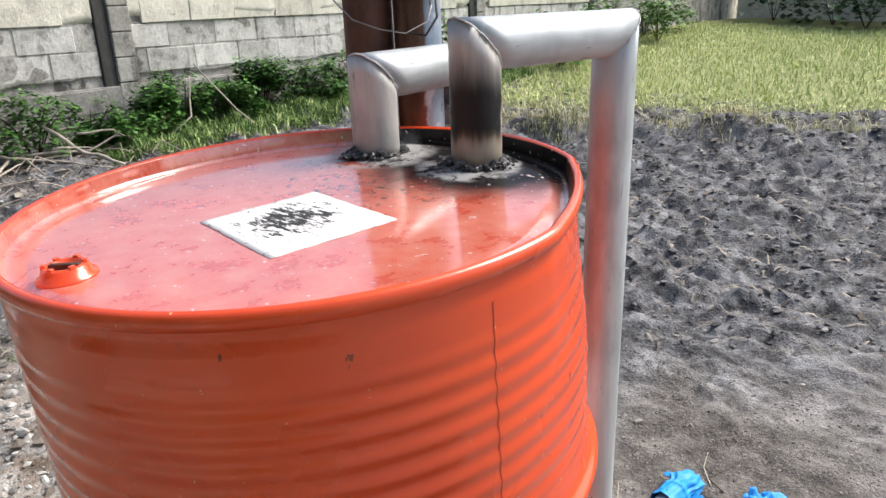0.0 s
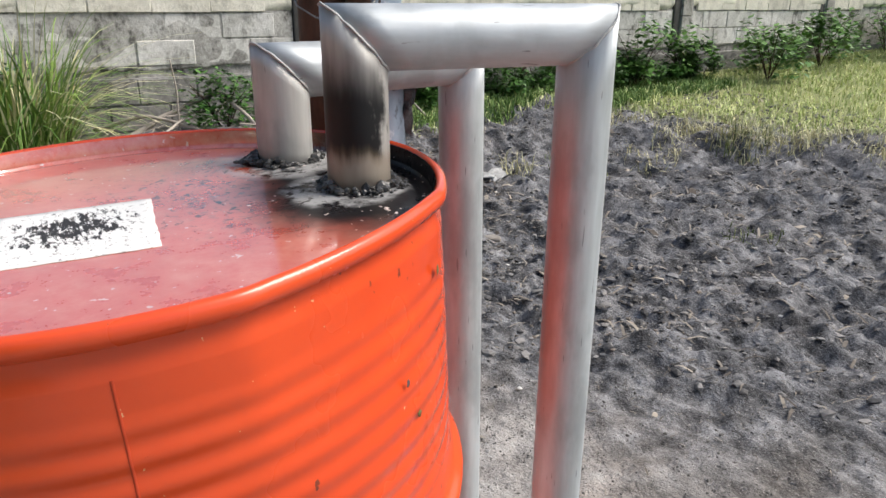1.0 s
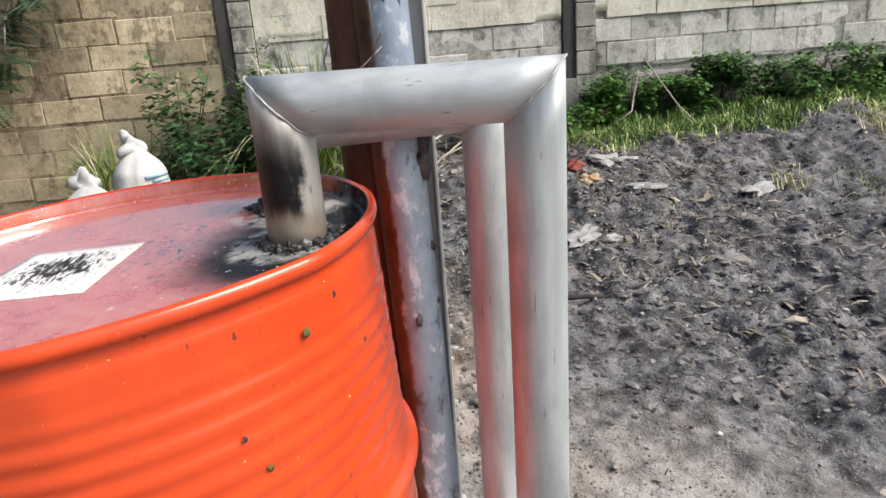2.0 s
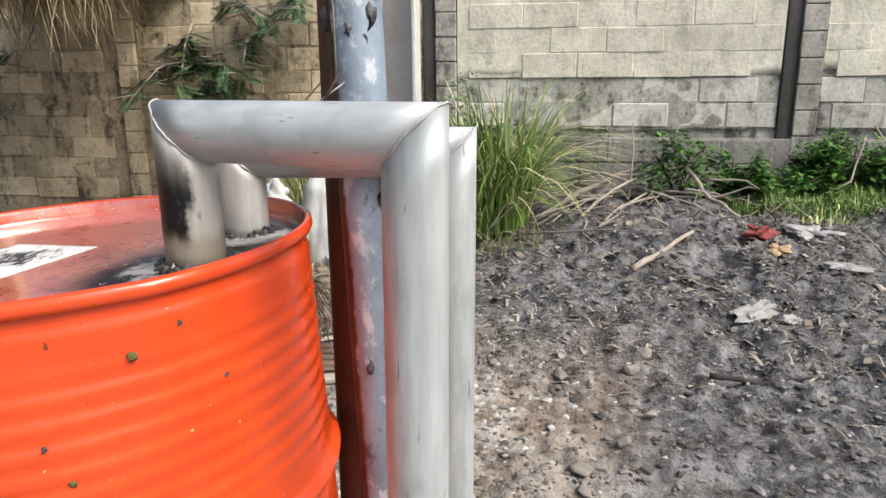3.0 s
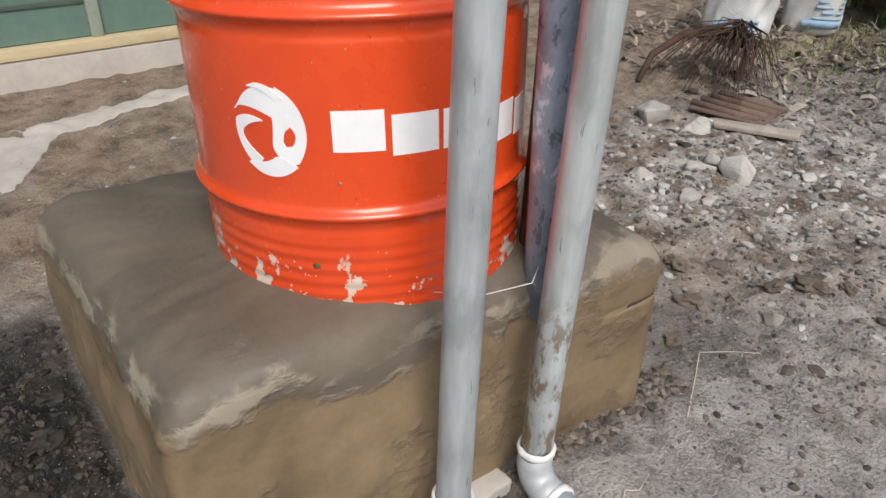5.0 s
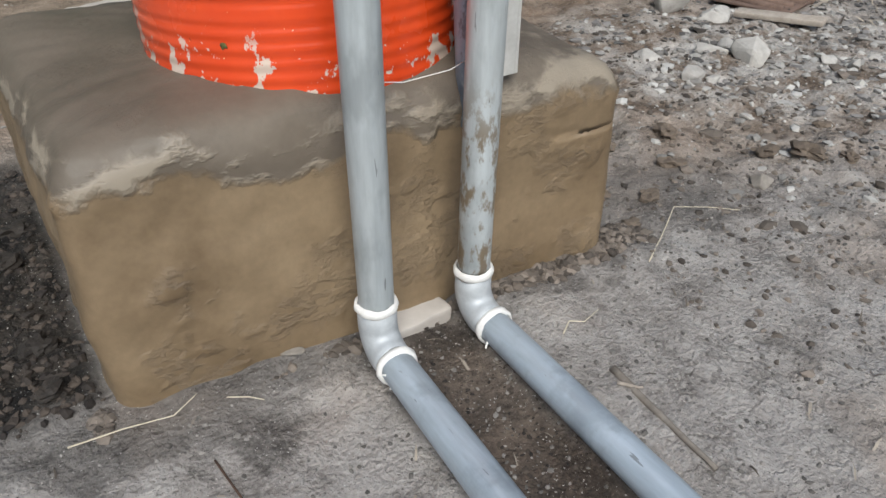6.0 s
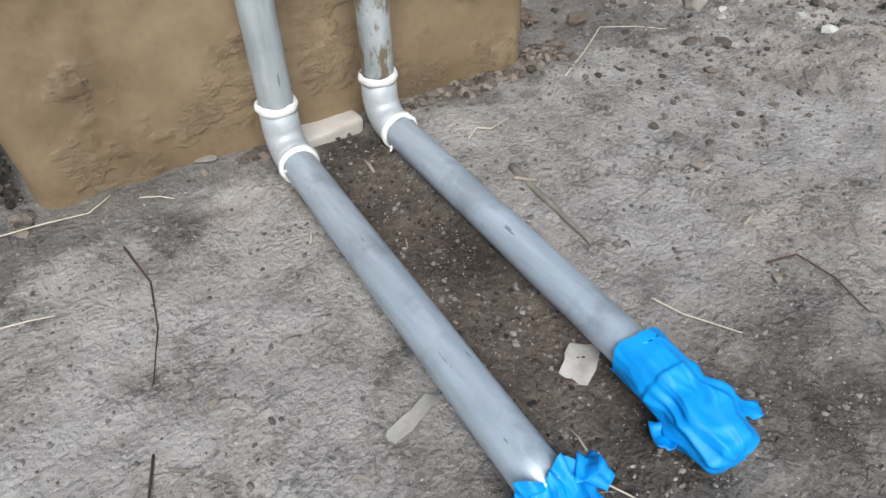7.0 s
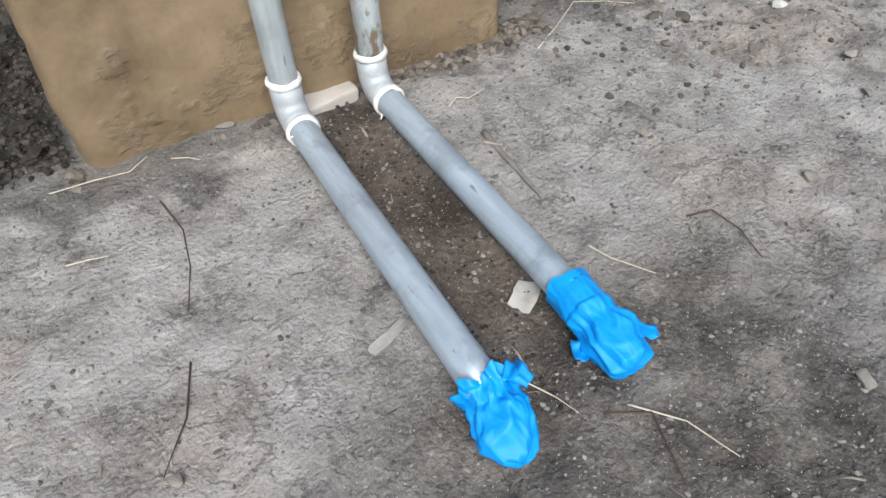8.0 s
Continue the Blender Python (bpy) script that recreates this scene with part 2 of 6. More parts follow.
    damp = maths(nt, "MULTIPLY", maths(nt, "MULTIPLY", band(nt, p[0], -0.55, -0.25), band(nt, p[0], 0.52, 0.24)), band(nt, maths(nt, "ADD", p[1], maths(nt, "MULTIPLY", maths(nt, "SUBTRACT", mid, 0.5), 0.4)), 1.05, 1.22))
    damp = maths(nt, "MULTIPLY", damp, band(nt, maths(nt, "ADD", p[1], maths(nt, "MULTIPLY", wob, 0.3)), 2.1, 1.5))
    col = mixc(nt, maths(nt, "MULTIPLY", damp, 0.8), col, ramp(nt, s, [(0.40, (0.016, 0.013, 0.010)), (0.50, (0.075, 0.062, 0.050)), (0.62, (0.23, 0.20, 0.17))]))
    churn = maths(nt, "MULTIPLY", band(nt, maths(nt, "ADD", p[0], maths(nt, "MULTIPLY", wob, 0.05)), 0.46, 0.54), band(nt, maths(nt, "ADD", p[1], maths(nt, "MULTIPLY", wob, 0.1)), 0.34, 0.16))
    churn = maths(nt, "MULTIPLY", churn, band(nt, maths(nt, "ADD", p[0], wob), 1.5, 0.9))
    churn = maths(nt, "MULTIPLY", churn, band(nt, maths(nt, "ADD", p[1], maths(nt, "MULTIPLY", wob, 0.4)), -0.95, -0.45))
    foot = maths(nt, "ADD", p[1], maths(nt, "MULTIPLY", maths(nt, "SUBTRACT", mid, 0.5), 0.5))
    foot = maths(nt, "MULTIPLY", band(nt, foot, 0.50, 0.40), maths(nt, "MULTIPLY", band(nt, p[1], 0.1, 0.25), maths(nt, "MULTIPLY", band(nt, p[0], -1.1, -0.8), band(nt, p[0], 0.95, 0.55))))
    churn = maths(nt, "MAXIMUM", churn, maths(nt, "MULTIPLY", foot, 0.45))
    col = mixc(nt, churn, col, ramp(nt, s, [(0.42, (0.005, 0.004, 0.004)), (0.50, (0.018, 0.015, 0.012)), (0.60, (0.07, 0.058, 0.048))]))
    # Crack lines darkened in the colour, since soft light barely shades the bump.
    crack_shade = maths(nt, "ABSOLUTE", maths(nt, "SUBTRACT", noise_node(nt, vec, 6.5, 6, 0.62), 0.5))
    clump = band(nt, noise_node(nt, vec, 3.1, 4), 0.42, 0.60)
    col = mixc(nt, maths(nt, "MULTIPLY", maths(nt, "MULTIPLY", band(nt, crack_shade, 0.022, 0.006), clump), 0.42), col, (0.05, 0.042, 0.037))
    speck = noise_node(nt, vec, 210, 2, 0.5)
    col = mixc(nt, maths(nt, "MULTIPLY", band(nt, speck, 0.68, 0.72), 0.8), col, (0.55, 0.53, 0.50))
    hole = noise_node(nt, vec, 130, 3, 0.6)
    col = mixc(nt, maths(nt, "MULTIPLY", band(nt, hole, 0.34, 0.28), 0.7), col, (0.045, 0.038, 0.034))
    green = maths(nt, "ADD", maths(nt, "ADD", p[1], maths(nt, "MULTIPLY", p[0], -0.45)), wob)
    col = mixc(nt, band(nt, green, 6.6, 7.6), col, ramp(nt, s, [(0.3, (0.15, 0.17, 0.06)), (0.7, (0.34, 0.35, 0.14))]))
    nt.links.new(col, b.inputs["Base Color"])
    ridge = noise_node(nt, vec, 16, 6, 0.72)
    lumps = nt.nodes.new("ShaderNodeTexVoronoi")
    lumps.inputs["Scale"].default_value = 95
    warp = nt.nodes.new("ShaderNodeVectorMath")
    warp.operation = "MULTIPLY_ADD"
    nz = nt.nodes.new("ShaderNodeTexNoise")
    nz.inputs["Scale"].default_value = 40
    nt.links.new(vec, nz.inputs["Vector"])
    nt.links.new(nz.outputs[1], warp.inputs[0])
    warp.inputs[1].default_value = (0.02, 0.02, 0.02)
    nt.links.new(vec, warp.inputs[2])
    nt.links.new(warp.outputs[0], lumps.inputs["Vector"])
    hgt = maths(nt, "ADD", maths(nt, "ADD", maths(nt, "MULTIPLY", s, 1.1), maths(nt, "MULTIPLY", ridge, 0.55)), maths(nt, "MULTIPLY", lumps.outputs[0], -0.18))
    hgt = maths(nt, "ADD", hgt, maths(nt, "MULTIPLY", band(nt, crack_shade, 0.0, 0.03), 0.08))
    bump(nt, b, hgt, 1.0, 0.021)
    return m


def mortar(name="wet_cement_render"):
    """Damp tan sides under a drier grey-brown cap, smoothed by hand, with rippled patches."""
    m, nt, b, vec = start_mat(name, 0.62)
    a, f = noise_node(nt, vec, 4, 6, 0.6), noise_node(nt, vec, 60, 4, 0.6)
    p = xyz(nt, vec)
    s = maths(nt, "ADD", maths(nt, "MULTIPLY", a, 0.75), maths(nt, "MULTIPLY", f, 0.25))
    damp = ramp(nt, s, [(0.32, (0.138, 0.094, 0.053)), (0.68, (0.265, 0.193, 0.116))])
    dry = ramp(nt, s, [(0.32, (0.095, 0.076, 0.056)), (0.68, (0.155, 0.127, 0.098))])
    rag = maths(nt, "ADD", maths(nt, "MULTIPLY", maths(nt, "SUBTRACT", a, 0.5), 0.22), maths(nt, "MULTIPLY", maths(nt, "SUBTRACT", noise_node(nt, vec, 18, 4, 0.6), 0.5), 0.05))
    up = maths(nt, "ADD", p[2], rag)
    cap = band(nt, up, 0.366, 0.392)
    col = mixc(nt, cap, damp, dry)
    edge = maths(nt, "MULTIPLY", cap, band(nt, up, 0.440, 0.412))
    lip = band(nt, noise_node(nt, vec, 6.5, 5, 0.62, (1, 1, 2.2)), 0.44, 0.54)
    col = mixc(nt, maths(nt, "MULTIPLY", maths(nt, "MULTIPLY", edge, lip), 0.65), col, (0.34, 0.29, 0.225))
    nt.links.new(col, b.inputs["Base Color"])
    nt.links.new(ramp(nt, a, [(0.35, (0.45,) * 3), (0.65, (0.72,) * 3)]), b.inputs["Roughness"])
    rip = noise_node(nt, vec, 17, 7, 0.68, (1, 1, 1.7))
    where = band(nt, noise_node(nt, vec, 5.5, 3), 0.46, 0.58)
    crack = maths(nt, "MULTIPLY", maths(nt, "MULTIPLY", where, band(nt, rip, 0.42, 0.58)), maths(nt, "SUBTRACT", 1.0, maths(nt, "MULTIPLY", cap, 0.75)))
    hgt = maths(nt, "ADD", maths(nt, "MULTIPLY", s, 0.5), maths(nt, "ADD", maths(nt, "MULTIPLY", crack, 0.6), maths(nt, "MULTIPLY", cap, 0.25)))
    hgt = maths(nt, "ADD", hgt, maths(nt, "MULTIPLY", maths(nt, "MULTIPLY", edge, lip), 0.35))
    bump(nt, b, hgt, 0.6, 0.014)
    return m


def masonry(name, c1, c2, stain, k=0.5, vary=0.3, rough=0.93):
    """Weathered blockwork: tones run across the pieces, with dark streaks and stains."""
    m, nt, b, vec = start_mat(name, rough)
    g = nt.nodes.new("ShaderNodeNewGeometry")
    pos = g.outputs["Position"]
    a, f = noise_node(nt, pos, 2.6, 6, 0.65), noise_node(nt, pos, 34, 5, 0.7)
    s = maths(nt, "ADD", maths(nt, "MULTIPLY", a, 0.6), maths(nt, "MULTIPLY", f, 0.4))
    col = ramp(nt, s, [(0.36, c1), (0.62, c2)])
    if vary:
        oi = nt.nodes.new("ShaderNodeObjectInfo")
        comb = nt.nodes.new("ShaderNodeCombineColor")
        v = maths(nt, "ADD", maths(nt, "MULTIPLY", oi.outputs["Random"], vary), 1 - vary * 0.6)
        for i in range(3):
            nt.links.new(v, comb.inputs[i])
        col = mixc(nt, 1.0, col, comb.outputs[0], "MULTIPLY")
    run = noise_node(nt, pos, 5, 5, 0.65, (1, 1.5, 0.35))
    blot = noise_node(nt, pos, 9, 6, 0.75)
    d = maths(nt, "MULTIPLY", maths(nt, "ADD", maths(nt, "MULTIPLY", run, 0.5), maths(nt, "MULTIPLY", blot, 0.5)), 1.0)
    col = mixc(nt, maths(nt, "MULTIPLY", band(nt, d, 0.50, 0.60), k), col, stain)
    nt.links.new(col, b.inputs["Base Color"])
    bump(nt, b, maths(nt, "ADD", s, blot), 0.6, 0.016)
    return m


def leaf_mat(name, c1, c2, rough=0.5):
    m, nt, b, vec = start_mat(name, rough)
    g = nt.nodes.new("ShaderNodeNewGeometry")
    col = ramp(nt, g.outputs["Random Per Island"], [(0.0, c1), (1.0, c2)])
    nt.links.new(col, b.inputs["Base Color"])
    b.inputs["Subsurface Weight"].default_value = 0.0
    b.inputs["Transmission Weight"].default_value = 0.0
    return m


def isle(name, c1, c2, rough=0.85):
    """Loose pieces in one mesh, each of its own tone."""
    m, nt, b, vec = start_mat(name, rough)
    g = nt.nodes.new("ShaderNodeNewGeometry")
    f = noise_node(nt, vec, 60, 4)
    col = ramp(nt, maths(nt, "ADD", maths(nt, "MULTIPLY", g.outputs["Random Per Island"], 0.7), maths(nt, "MULTIPLY", f, 0.3)), [(0.15, c1), (0.85, c2)])
    nt.links.new(col, b.inputs["Base Color"])
    bump(nt, b, f, 0.4, 0.004)
    return m


M_ORANGE, M_LID = orange_paint(), lid_paint()
M_ZINC = galvanised("dull_zinc_pipe", (0.49, 0.525, 0.54), dirt=0.0)
M_ZINC_X = galvanised("dull_zinc_crossbar", (0.50, 0.53, 0.55), streak=(1, 0.15, 1))
M_ZINC_B = galvanised("muddy_zinc_pipe", (0.49, 0.52, 0.53), dirt=0.9)
M_ZINC_SOOT = galvanised("sooty_zinc_pipe", (0.50, 0.48, 0.45), soot=True)
M_ZINC_WARM = galvanised("heat_stained_zinc_pipe", (0.53, 0.52, 0.50))
M_ZINC_LOW = galvanised("blue_grey_zinc_pipe", (0.42, 0.48, 0.54), streak=(1, 0.12, 1))
M_POST = galvanised("mottled_zinc_post", (0.27, 0.33, 0.41), streak=(1, 1, 0.5), mottle=True)
M_LEAFBIT = plain("dried_leaf_bit", (0.05, 0.055, 0.015), (0.16, 0.14, 0.04), 60, 0.9, 0, 0.4, 0.002)
M_SEAM = plain("dark_orange_seam", (0.44, 0.040, 0.010), (0.56, 0.056, 0.014), 20, 0.5, 0, 0.2, 0.002)
M_RUST = plain("rusted_steel", (0.022, 0.010, 0.007), (0.19, 0.082, 0.048), 16, 0.6, 0.2, 0.4, 0.003, fine=5, stretch=(1, 1, 0.4), spread=0.2)
M_ANGLE = plain("weathered_steel_angle", (0.46, 0.45, 0.43), (0.70, 0.69, 0.66), 16, 0.6, 0.1, 0.2, 0.003)
M_CHAR = plain("burnt_weld_slag", (0.008, 0.008, 0.010), (0.12, 0.12, 0.13), 60, 0.45, 0.2, 0.8, 0.004, spread=0.15)
M_SLAG = isle("broken_slag_crust", (0.003, 0.003, 0.004), (0.085, 0.083, 0.08), 0.3)
M_WELD = plain("weld_bead", (0.34, 0.34, 0.335), (0.56, 0.56, 0.55), 80, 0.5, 0.2, 0.6, 0.002)
M_TAPE = plain("white_thread_tape", (0.62, 0.60, 0.57), (0.82, 0.81, 0.79), 40, 0.6, 0.0, 0.3, 0.002)
M_ELBOW = plain("grey_elbow_fitting", (0.34, 0.36, 0.38), (0.54, 0.56, 0.58), 30, 0.5, 0.2, 0.2, 0.002)
M_WHITE = plain("white_stencil_paint", (0.74, 0.74, 0.76), (0.86, 0.86, 0.88), 14, 0.4, 0, 0.05, 0.001)
M_BLUE = plain("bright_blue_plastic", (0.005, 0.21, 0.62), (0.012, 0.33, 0.84), 9, 0.58, 0, 0.2, 0.004, spread=0.3)
M_SOIL, M_MORTAR = soil(), mortar()
M_BLOCK = masonry("sandcrete_block", (0.42, 0.405, 0.37), (0.76, 0.74, 0.70), (0.14, 0.13, 0.115), 0.6, 0.3)
M_BLOCK_OLD = masonry("brown_weathered_block", (0.36, 0.295, 0.195), (0.74, 0.63, 0.45), (0.10, 0.075, 0.05), 0.65, 0.45)
M_JOINT = masonry("grey_mortar_joint", (0.17, 0.16, 0.145), (0.56, 0.54, 0.50), (0.04, 0.037, 0.032), 0.8, 0.0)
M_PLASTER = masonry("thin_cement_plaster", (0.52, 0.49, 0.41), (0.80, 0.76, 0.66), (0.26, 0.245, 0.21), 0.45, 0.18)
M_FOOT = masonry("damp_wall_footing", (0.13, 0.125, 0.115), (0.36, 0.345, 0.32), (0.05, 0.047, 0.042), 0.6, 0.0)
M_STAIN = plain("black_stained_concrete", (0.018, 0.017, 0.016), (0.13, 0.125, 0.115), 4.0, 0.93, 0, 0.4, 0.01, stretch=(1, 1, 0.4))
M_OLDJOINT = masonry("brown_mortar_joint", (0.17, 0.135, 0.09), (0.54, 0.45, 0.32), (0.04, 0.032, 0.022), 0.8, 0.0)
M_PIER = masonry("stained_concrete_pier", (0.20, 0.19, 0.17), (0.52, 0.50, 0.46), (0.07, 0.066, 0.06), 0.7, 0.0)
M_GREEN = plain("glossy_green_sheet", (0.008, 0.062, 0.045), (0.014, 0.092, 0.066), 3, 0.16, 0, 0.05, 0.004)
M_PANE = plain("pale_grey_green_panel", (0.09, 0.155, 0.13), (0.15, 0.22, 0.19), 4, 0.2, 0, 0.05, 0.003)
M_BATTEN = plain("raw_pine_batten", (0.40, 0.31, 0.18), (0.62, 0.52, 0.34), 10, 0.7, 0, 0.2, 0.003, stretch=(0.3, 1, 1))
M_POST_REFLECTION = plain("grey_green_post_reflection", (0.20, 0.24, 0.20), (0.34, 0.38, 0.33), 9, 0.6, 0, 0.2, 0.003)
M_SLAT = plain("dull_grey_green_slat", (0.05, 0.08, 0.062), (0.10, 0.13, 0.105), 8, 0.4, 0, 0.2, 0.003)
M_FOUND = plain("pale_foundation_cement", (0.34, 0.30, 0.27), (0.56, 0.52, 0.48), 3.5, 0.9, 0, 0.3, 0.008)
M_BARK = plain("pale_stripped_bark", (0.16, 0.105, 0.08), (0.70, 0.61, 0.54), 11, 0.9, 0, 0.6, 0.01, stretch=(1, 1, 0.5), spread=0.13)
M_STRAW = isle("dry_straw", (0.10, 0.07, 0.038), (0.42, 0.33, 0.20))
M_TWIG = plain("dry_grey_wood", (0.22, 0.185, 0.15), (0.50, 0.44, 0.38), 20, 0.9, 0, 0.4, 0.003)
M_WISP = plain("pale_straw_wisp", (0.42, 0.36, 0.26), (0.68, 0.62, 0.50), 30, 0.8, 0, 0.1, 0.001)
M_GREYTWIG = plain("weathered_grey_branch", (0.10, 0.085, 0.07), (0.30, 0.265, 0.23), 20, 0.9, 0, 0.4, 0.003)
M_CHARWOOD = plain("charred_wood", (0.010, 0.009, 0.009), (0.055, 0.046, 0.042), 20, 0.9, 0, 0.5, 0.004)
M_FIELDSTONE = plain("dusty_field_stone", (0.13, 0.115, 0.10), (0.34, 0.31, 0.275), 14, 0.95, 0, 0.5, 0.006, vary=0.35)
M_DARKTWIG = plain("dark_brown_stems", (0.022, 0.014, 0.010), (0.10, 0.055, 0.036), 20, 0.9, 0, 0.4, 0.003)
M_STONE = plain("pale_rubble_stone", (0.27, 0.25, 0.23), (0.52, 0.50, 0.47), 14, 0.9, 0, 0.5, 0.006, vary=0.3)
M_CLOD = plain("brown_earth_clod", (0.06, 0.046, 0.036), (0.21, 0.166, 0.128), 18, 0.95, 0, 0.7, 0.01, vary=0.3)
M_WETCLOD = plain("wet_black_clod", (0.008, 0.006, 0.005), (0.045, 0.036, 0.029), 18, 0.8, 0, 0.7, 0.01, vary=0.3)
M_PEBBLE = isle("mixed_pebbles", (0.09, 0.082, 0.076), (0.36, 0.335, 0.31))
M_PALEBIT = isle("pale_stone_flecks", (0.18, 0.17, 0.158), (0.50, 0.485, 0.46))
M_CRUMB = isle("soil_crumbs", (0.035, 0.033, 0.032), (0.24, 0.226, 0.216))
M_NEARCRUMB = isle("dusty_soil_crumbs", (0.06, 0.055, 0.050), (0.27, 0.25, 0.232))
M_DARKCLOD = isle("dark_earth_clods", (0.020, 0.020, 0.022), (0.17, 0.166, 0.17))
M_DARKCRUMB = isle("damp_soil_crumbs", (0.035, 0.028, 0.023), (0.20, 0.166, 0.138))
M_CLODCRUMB = isle("wet_soil_crumbs", (0.012, 0.009, 0.008), (0.075, 0.058, 0.046))
M_ROOFRUST = plain("dull_rusted_roofing", (0.07, 0.045, 0.035), (0.21, 0.14, 0.11), 14, 0.9, 0.0, 0.4, 0.004)
M_LITTER = isle("dry_leaf_litter", (0.05, 0.038, 0.030), (0.38, 0.33, 0.27))
M_GRASS = leaf_mat("bank_grass", (0.34, 0.44, 0.12), (0.72, 0.72, 0.38), 0.8)
M_BLADE = leaf_mat("tussock_blades", (0.06, 0.15, 0.022), (0.25, 0.36, 0.075), 0.6)
M_FRESH = leaf_mat("fresh_low_grass", (0.055, 0.125, 0.022), (0.19, 0.29, 0.07), 0.7)
M_DRYBLADE = leaf_mat("dry_tussock_blades", (0.40, 0.36, 0.16), (0.74, 0.70, 0.46), 0.7)
M_TUFT = leaf_mat("short_ground_tufts", (0.05, 0.085, 0.018), (0.24, 0.27, 0.09), 0.7)
M_WEED = leaf_mat("broad_green_leaves", (0.03, 0.10, 0.012), (0.14, 0.29, 0.05), 0.5)
M_LOWWEED = leaf_mat("low_weed_leaves", (0.022, 0.075, 0.010), (0.10, 0.24, 0.04), 0.5)
M_DEEP = leaf_mat("deep_green_leaves", (0.018, 0.055, 0.022), (0.075, 0.16, 0.055), 0.5)
M_FOIL = plain("crumpled_grey_plastic", (0.19, 0.188, 0.185), (0.42, 0.415, 0.41), 14, 0.45, 0, 0.3, 0.004)
M_RED = plain("faded_red_cloth", (0.15, 0.028, 0.026), (0.30, 0.07, 0.06), 12, 0.9, 0, 0.3, 0.004)
M_TAN = plain("tan_plastic_scrap", (0.30, 0.19, 0.10), (0.46, 0.33, 0.20), 12, 0.7, 0, 0.3, 0.004)
M_WIRE = plain("thin_steel_wire", (0.20, 0.19, 0.18), (0.40, 0.39, 0.37), 50, 0.5, 0.6, 0.0)
M_DARKWIRE = plain("rusty_tie_wire", (0.02, 0.016, 0.014), (0.07, 0.05, 0.04), 50, 0.7, 0.3, 0.0)


def label_mat():
    m, nt, b, vec = start_mat("scorched_paper_label", 0.6)
    p = xyz(nt, vec)
    f, g = noise_node(nt, vec, 48, 6, 0.78, (1, 3.2, 1)), noise_node(nt, vec, 170, 3, 0.7)
    dx, dy = maths(nt, "ADD", p[0], -0.028), maths(nt, "ADD", p[1], 0.062)
    d = maths(nt, "SQRT", maths(nt, "ADD", maths(nt, "MULTIPLY", dx, dx), maths(nt, "MULTIPLY", dy, dy)))
    mid = band(nt, d, 0.075, 0.015)
    k = maths(nt, "ADD", f, maths(nt, "MULTIPLY", mid, 0.17))
    col = mixc(nt, band(nt, k, 0.62, 0.65), (0.72, 0.71, 0.69), (0.015, 0.013, 0.012))
    col = mixc(nt, maths(nt, "MULTIPLY", band(nt, g, 0.60, 0.66), 0.75), col, (0.12, 0.08, 0.07))
    nt.links.new(col, b.inputs["Base Color"])
    return m


def sack_mat():
    m, nt, b, vec = start_mat("white_woven_sack", 0.6)
    f = noise_node(nt, vec, 7, 5)
    col = ramp(nt, f, [(0.3, (0.38, 0.38, 0.375)), (0.7, (0.60, 0.61, 0.61))])
    nt.links.new(col, b.inputs["Base Color"])
    w = nt.nodes.new("ShaderNodeTexWave")
    w.inputs["Scale"].default_value = 60
    nt.links.new(vec, w.inputs[0])
    bump(nt, b, maths(nt, "ADD", maths(nt, "MULTIPLY", w.outputs[1], 0.2), f), 0.3, 0.01)
    return m


M_LABEL, M_SACK = label_mat(), sack_mat()
M_PRINT = plain("faded_blue_print", (0.10, 0.22, 0.36), (0.38, 0.50, 0.60), 16, 0.6, 0, 0.05, 0.001)


# ---- mesh helpers ----
def add_mesh(name, bm, material, smooth=True):
    me = bpy.data.meshes.new(name)
    bmesh.ops.recalc_face_normals(bm, faces=bm.faces)
    bm.to_mesh(me)
    bm.free()
    me.materials.append(material)
    if smooth:
        me.shade_smooth()
    return me


def thing(name, loc, label, category, group="", kind=""):
    ob = new(name)
    ob.location = loc
    ob["base"] = list(loc)
    return tagged(ob, label, category, group, kind)


def part(name, bm, material, parent, label="", smooth=True):
    ob = new(name, add_mesh(name, bm, material, smooth))
    ob.parent = parent
    if "base" in parent:
        ob.matrix_parent_inverse = Matrix.Translation(-Vector(parent["base"]))
    return tagged(ob, label)


def solo(name, bm, material, label, category, group="", kind="", smooth=True):
    return tagged(new(name, add_mesh(name, bm, material, smooth)), label, category, group, kind)


def raw_mesh(name, verts, faces, material, smooth=False):
    me = bpy.data.meshes.new(name)
    me.from_pydata(verts, [], faces)
    me.materials.append(material)
    if smooth:
        me.shade_smooth()
    return me


def box(x0, y0, z0, x1, y1, z1, bev=0.0, m=None):
    bm = bmesh.new()
    bmesh.ops.create_cube(bm, size=1)
    for v in bm.verts:
        v.co = Vector(((x0 + x1) / 2 + v.co.x * (x1 - x0), (y0 + y1) / 2 + v.co.y * (y1 - y0), (z0 + z1) / 2 + v.co.z * (z1 - z0)))
    if bev:
        bmesh.ops.bevel(bm, geom=bm.edges[:], offset=bev, segments=2, affect="EDGES", profile=0.6)
    if m is not None:
        bmesh.ops.transform(bm, matrix=m, verts=bm.verts)
    return bm


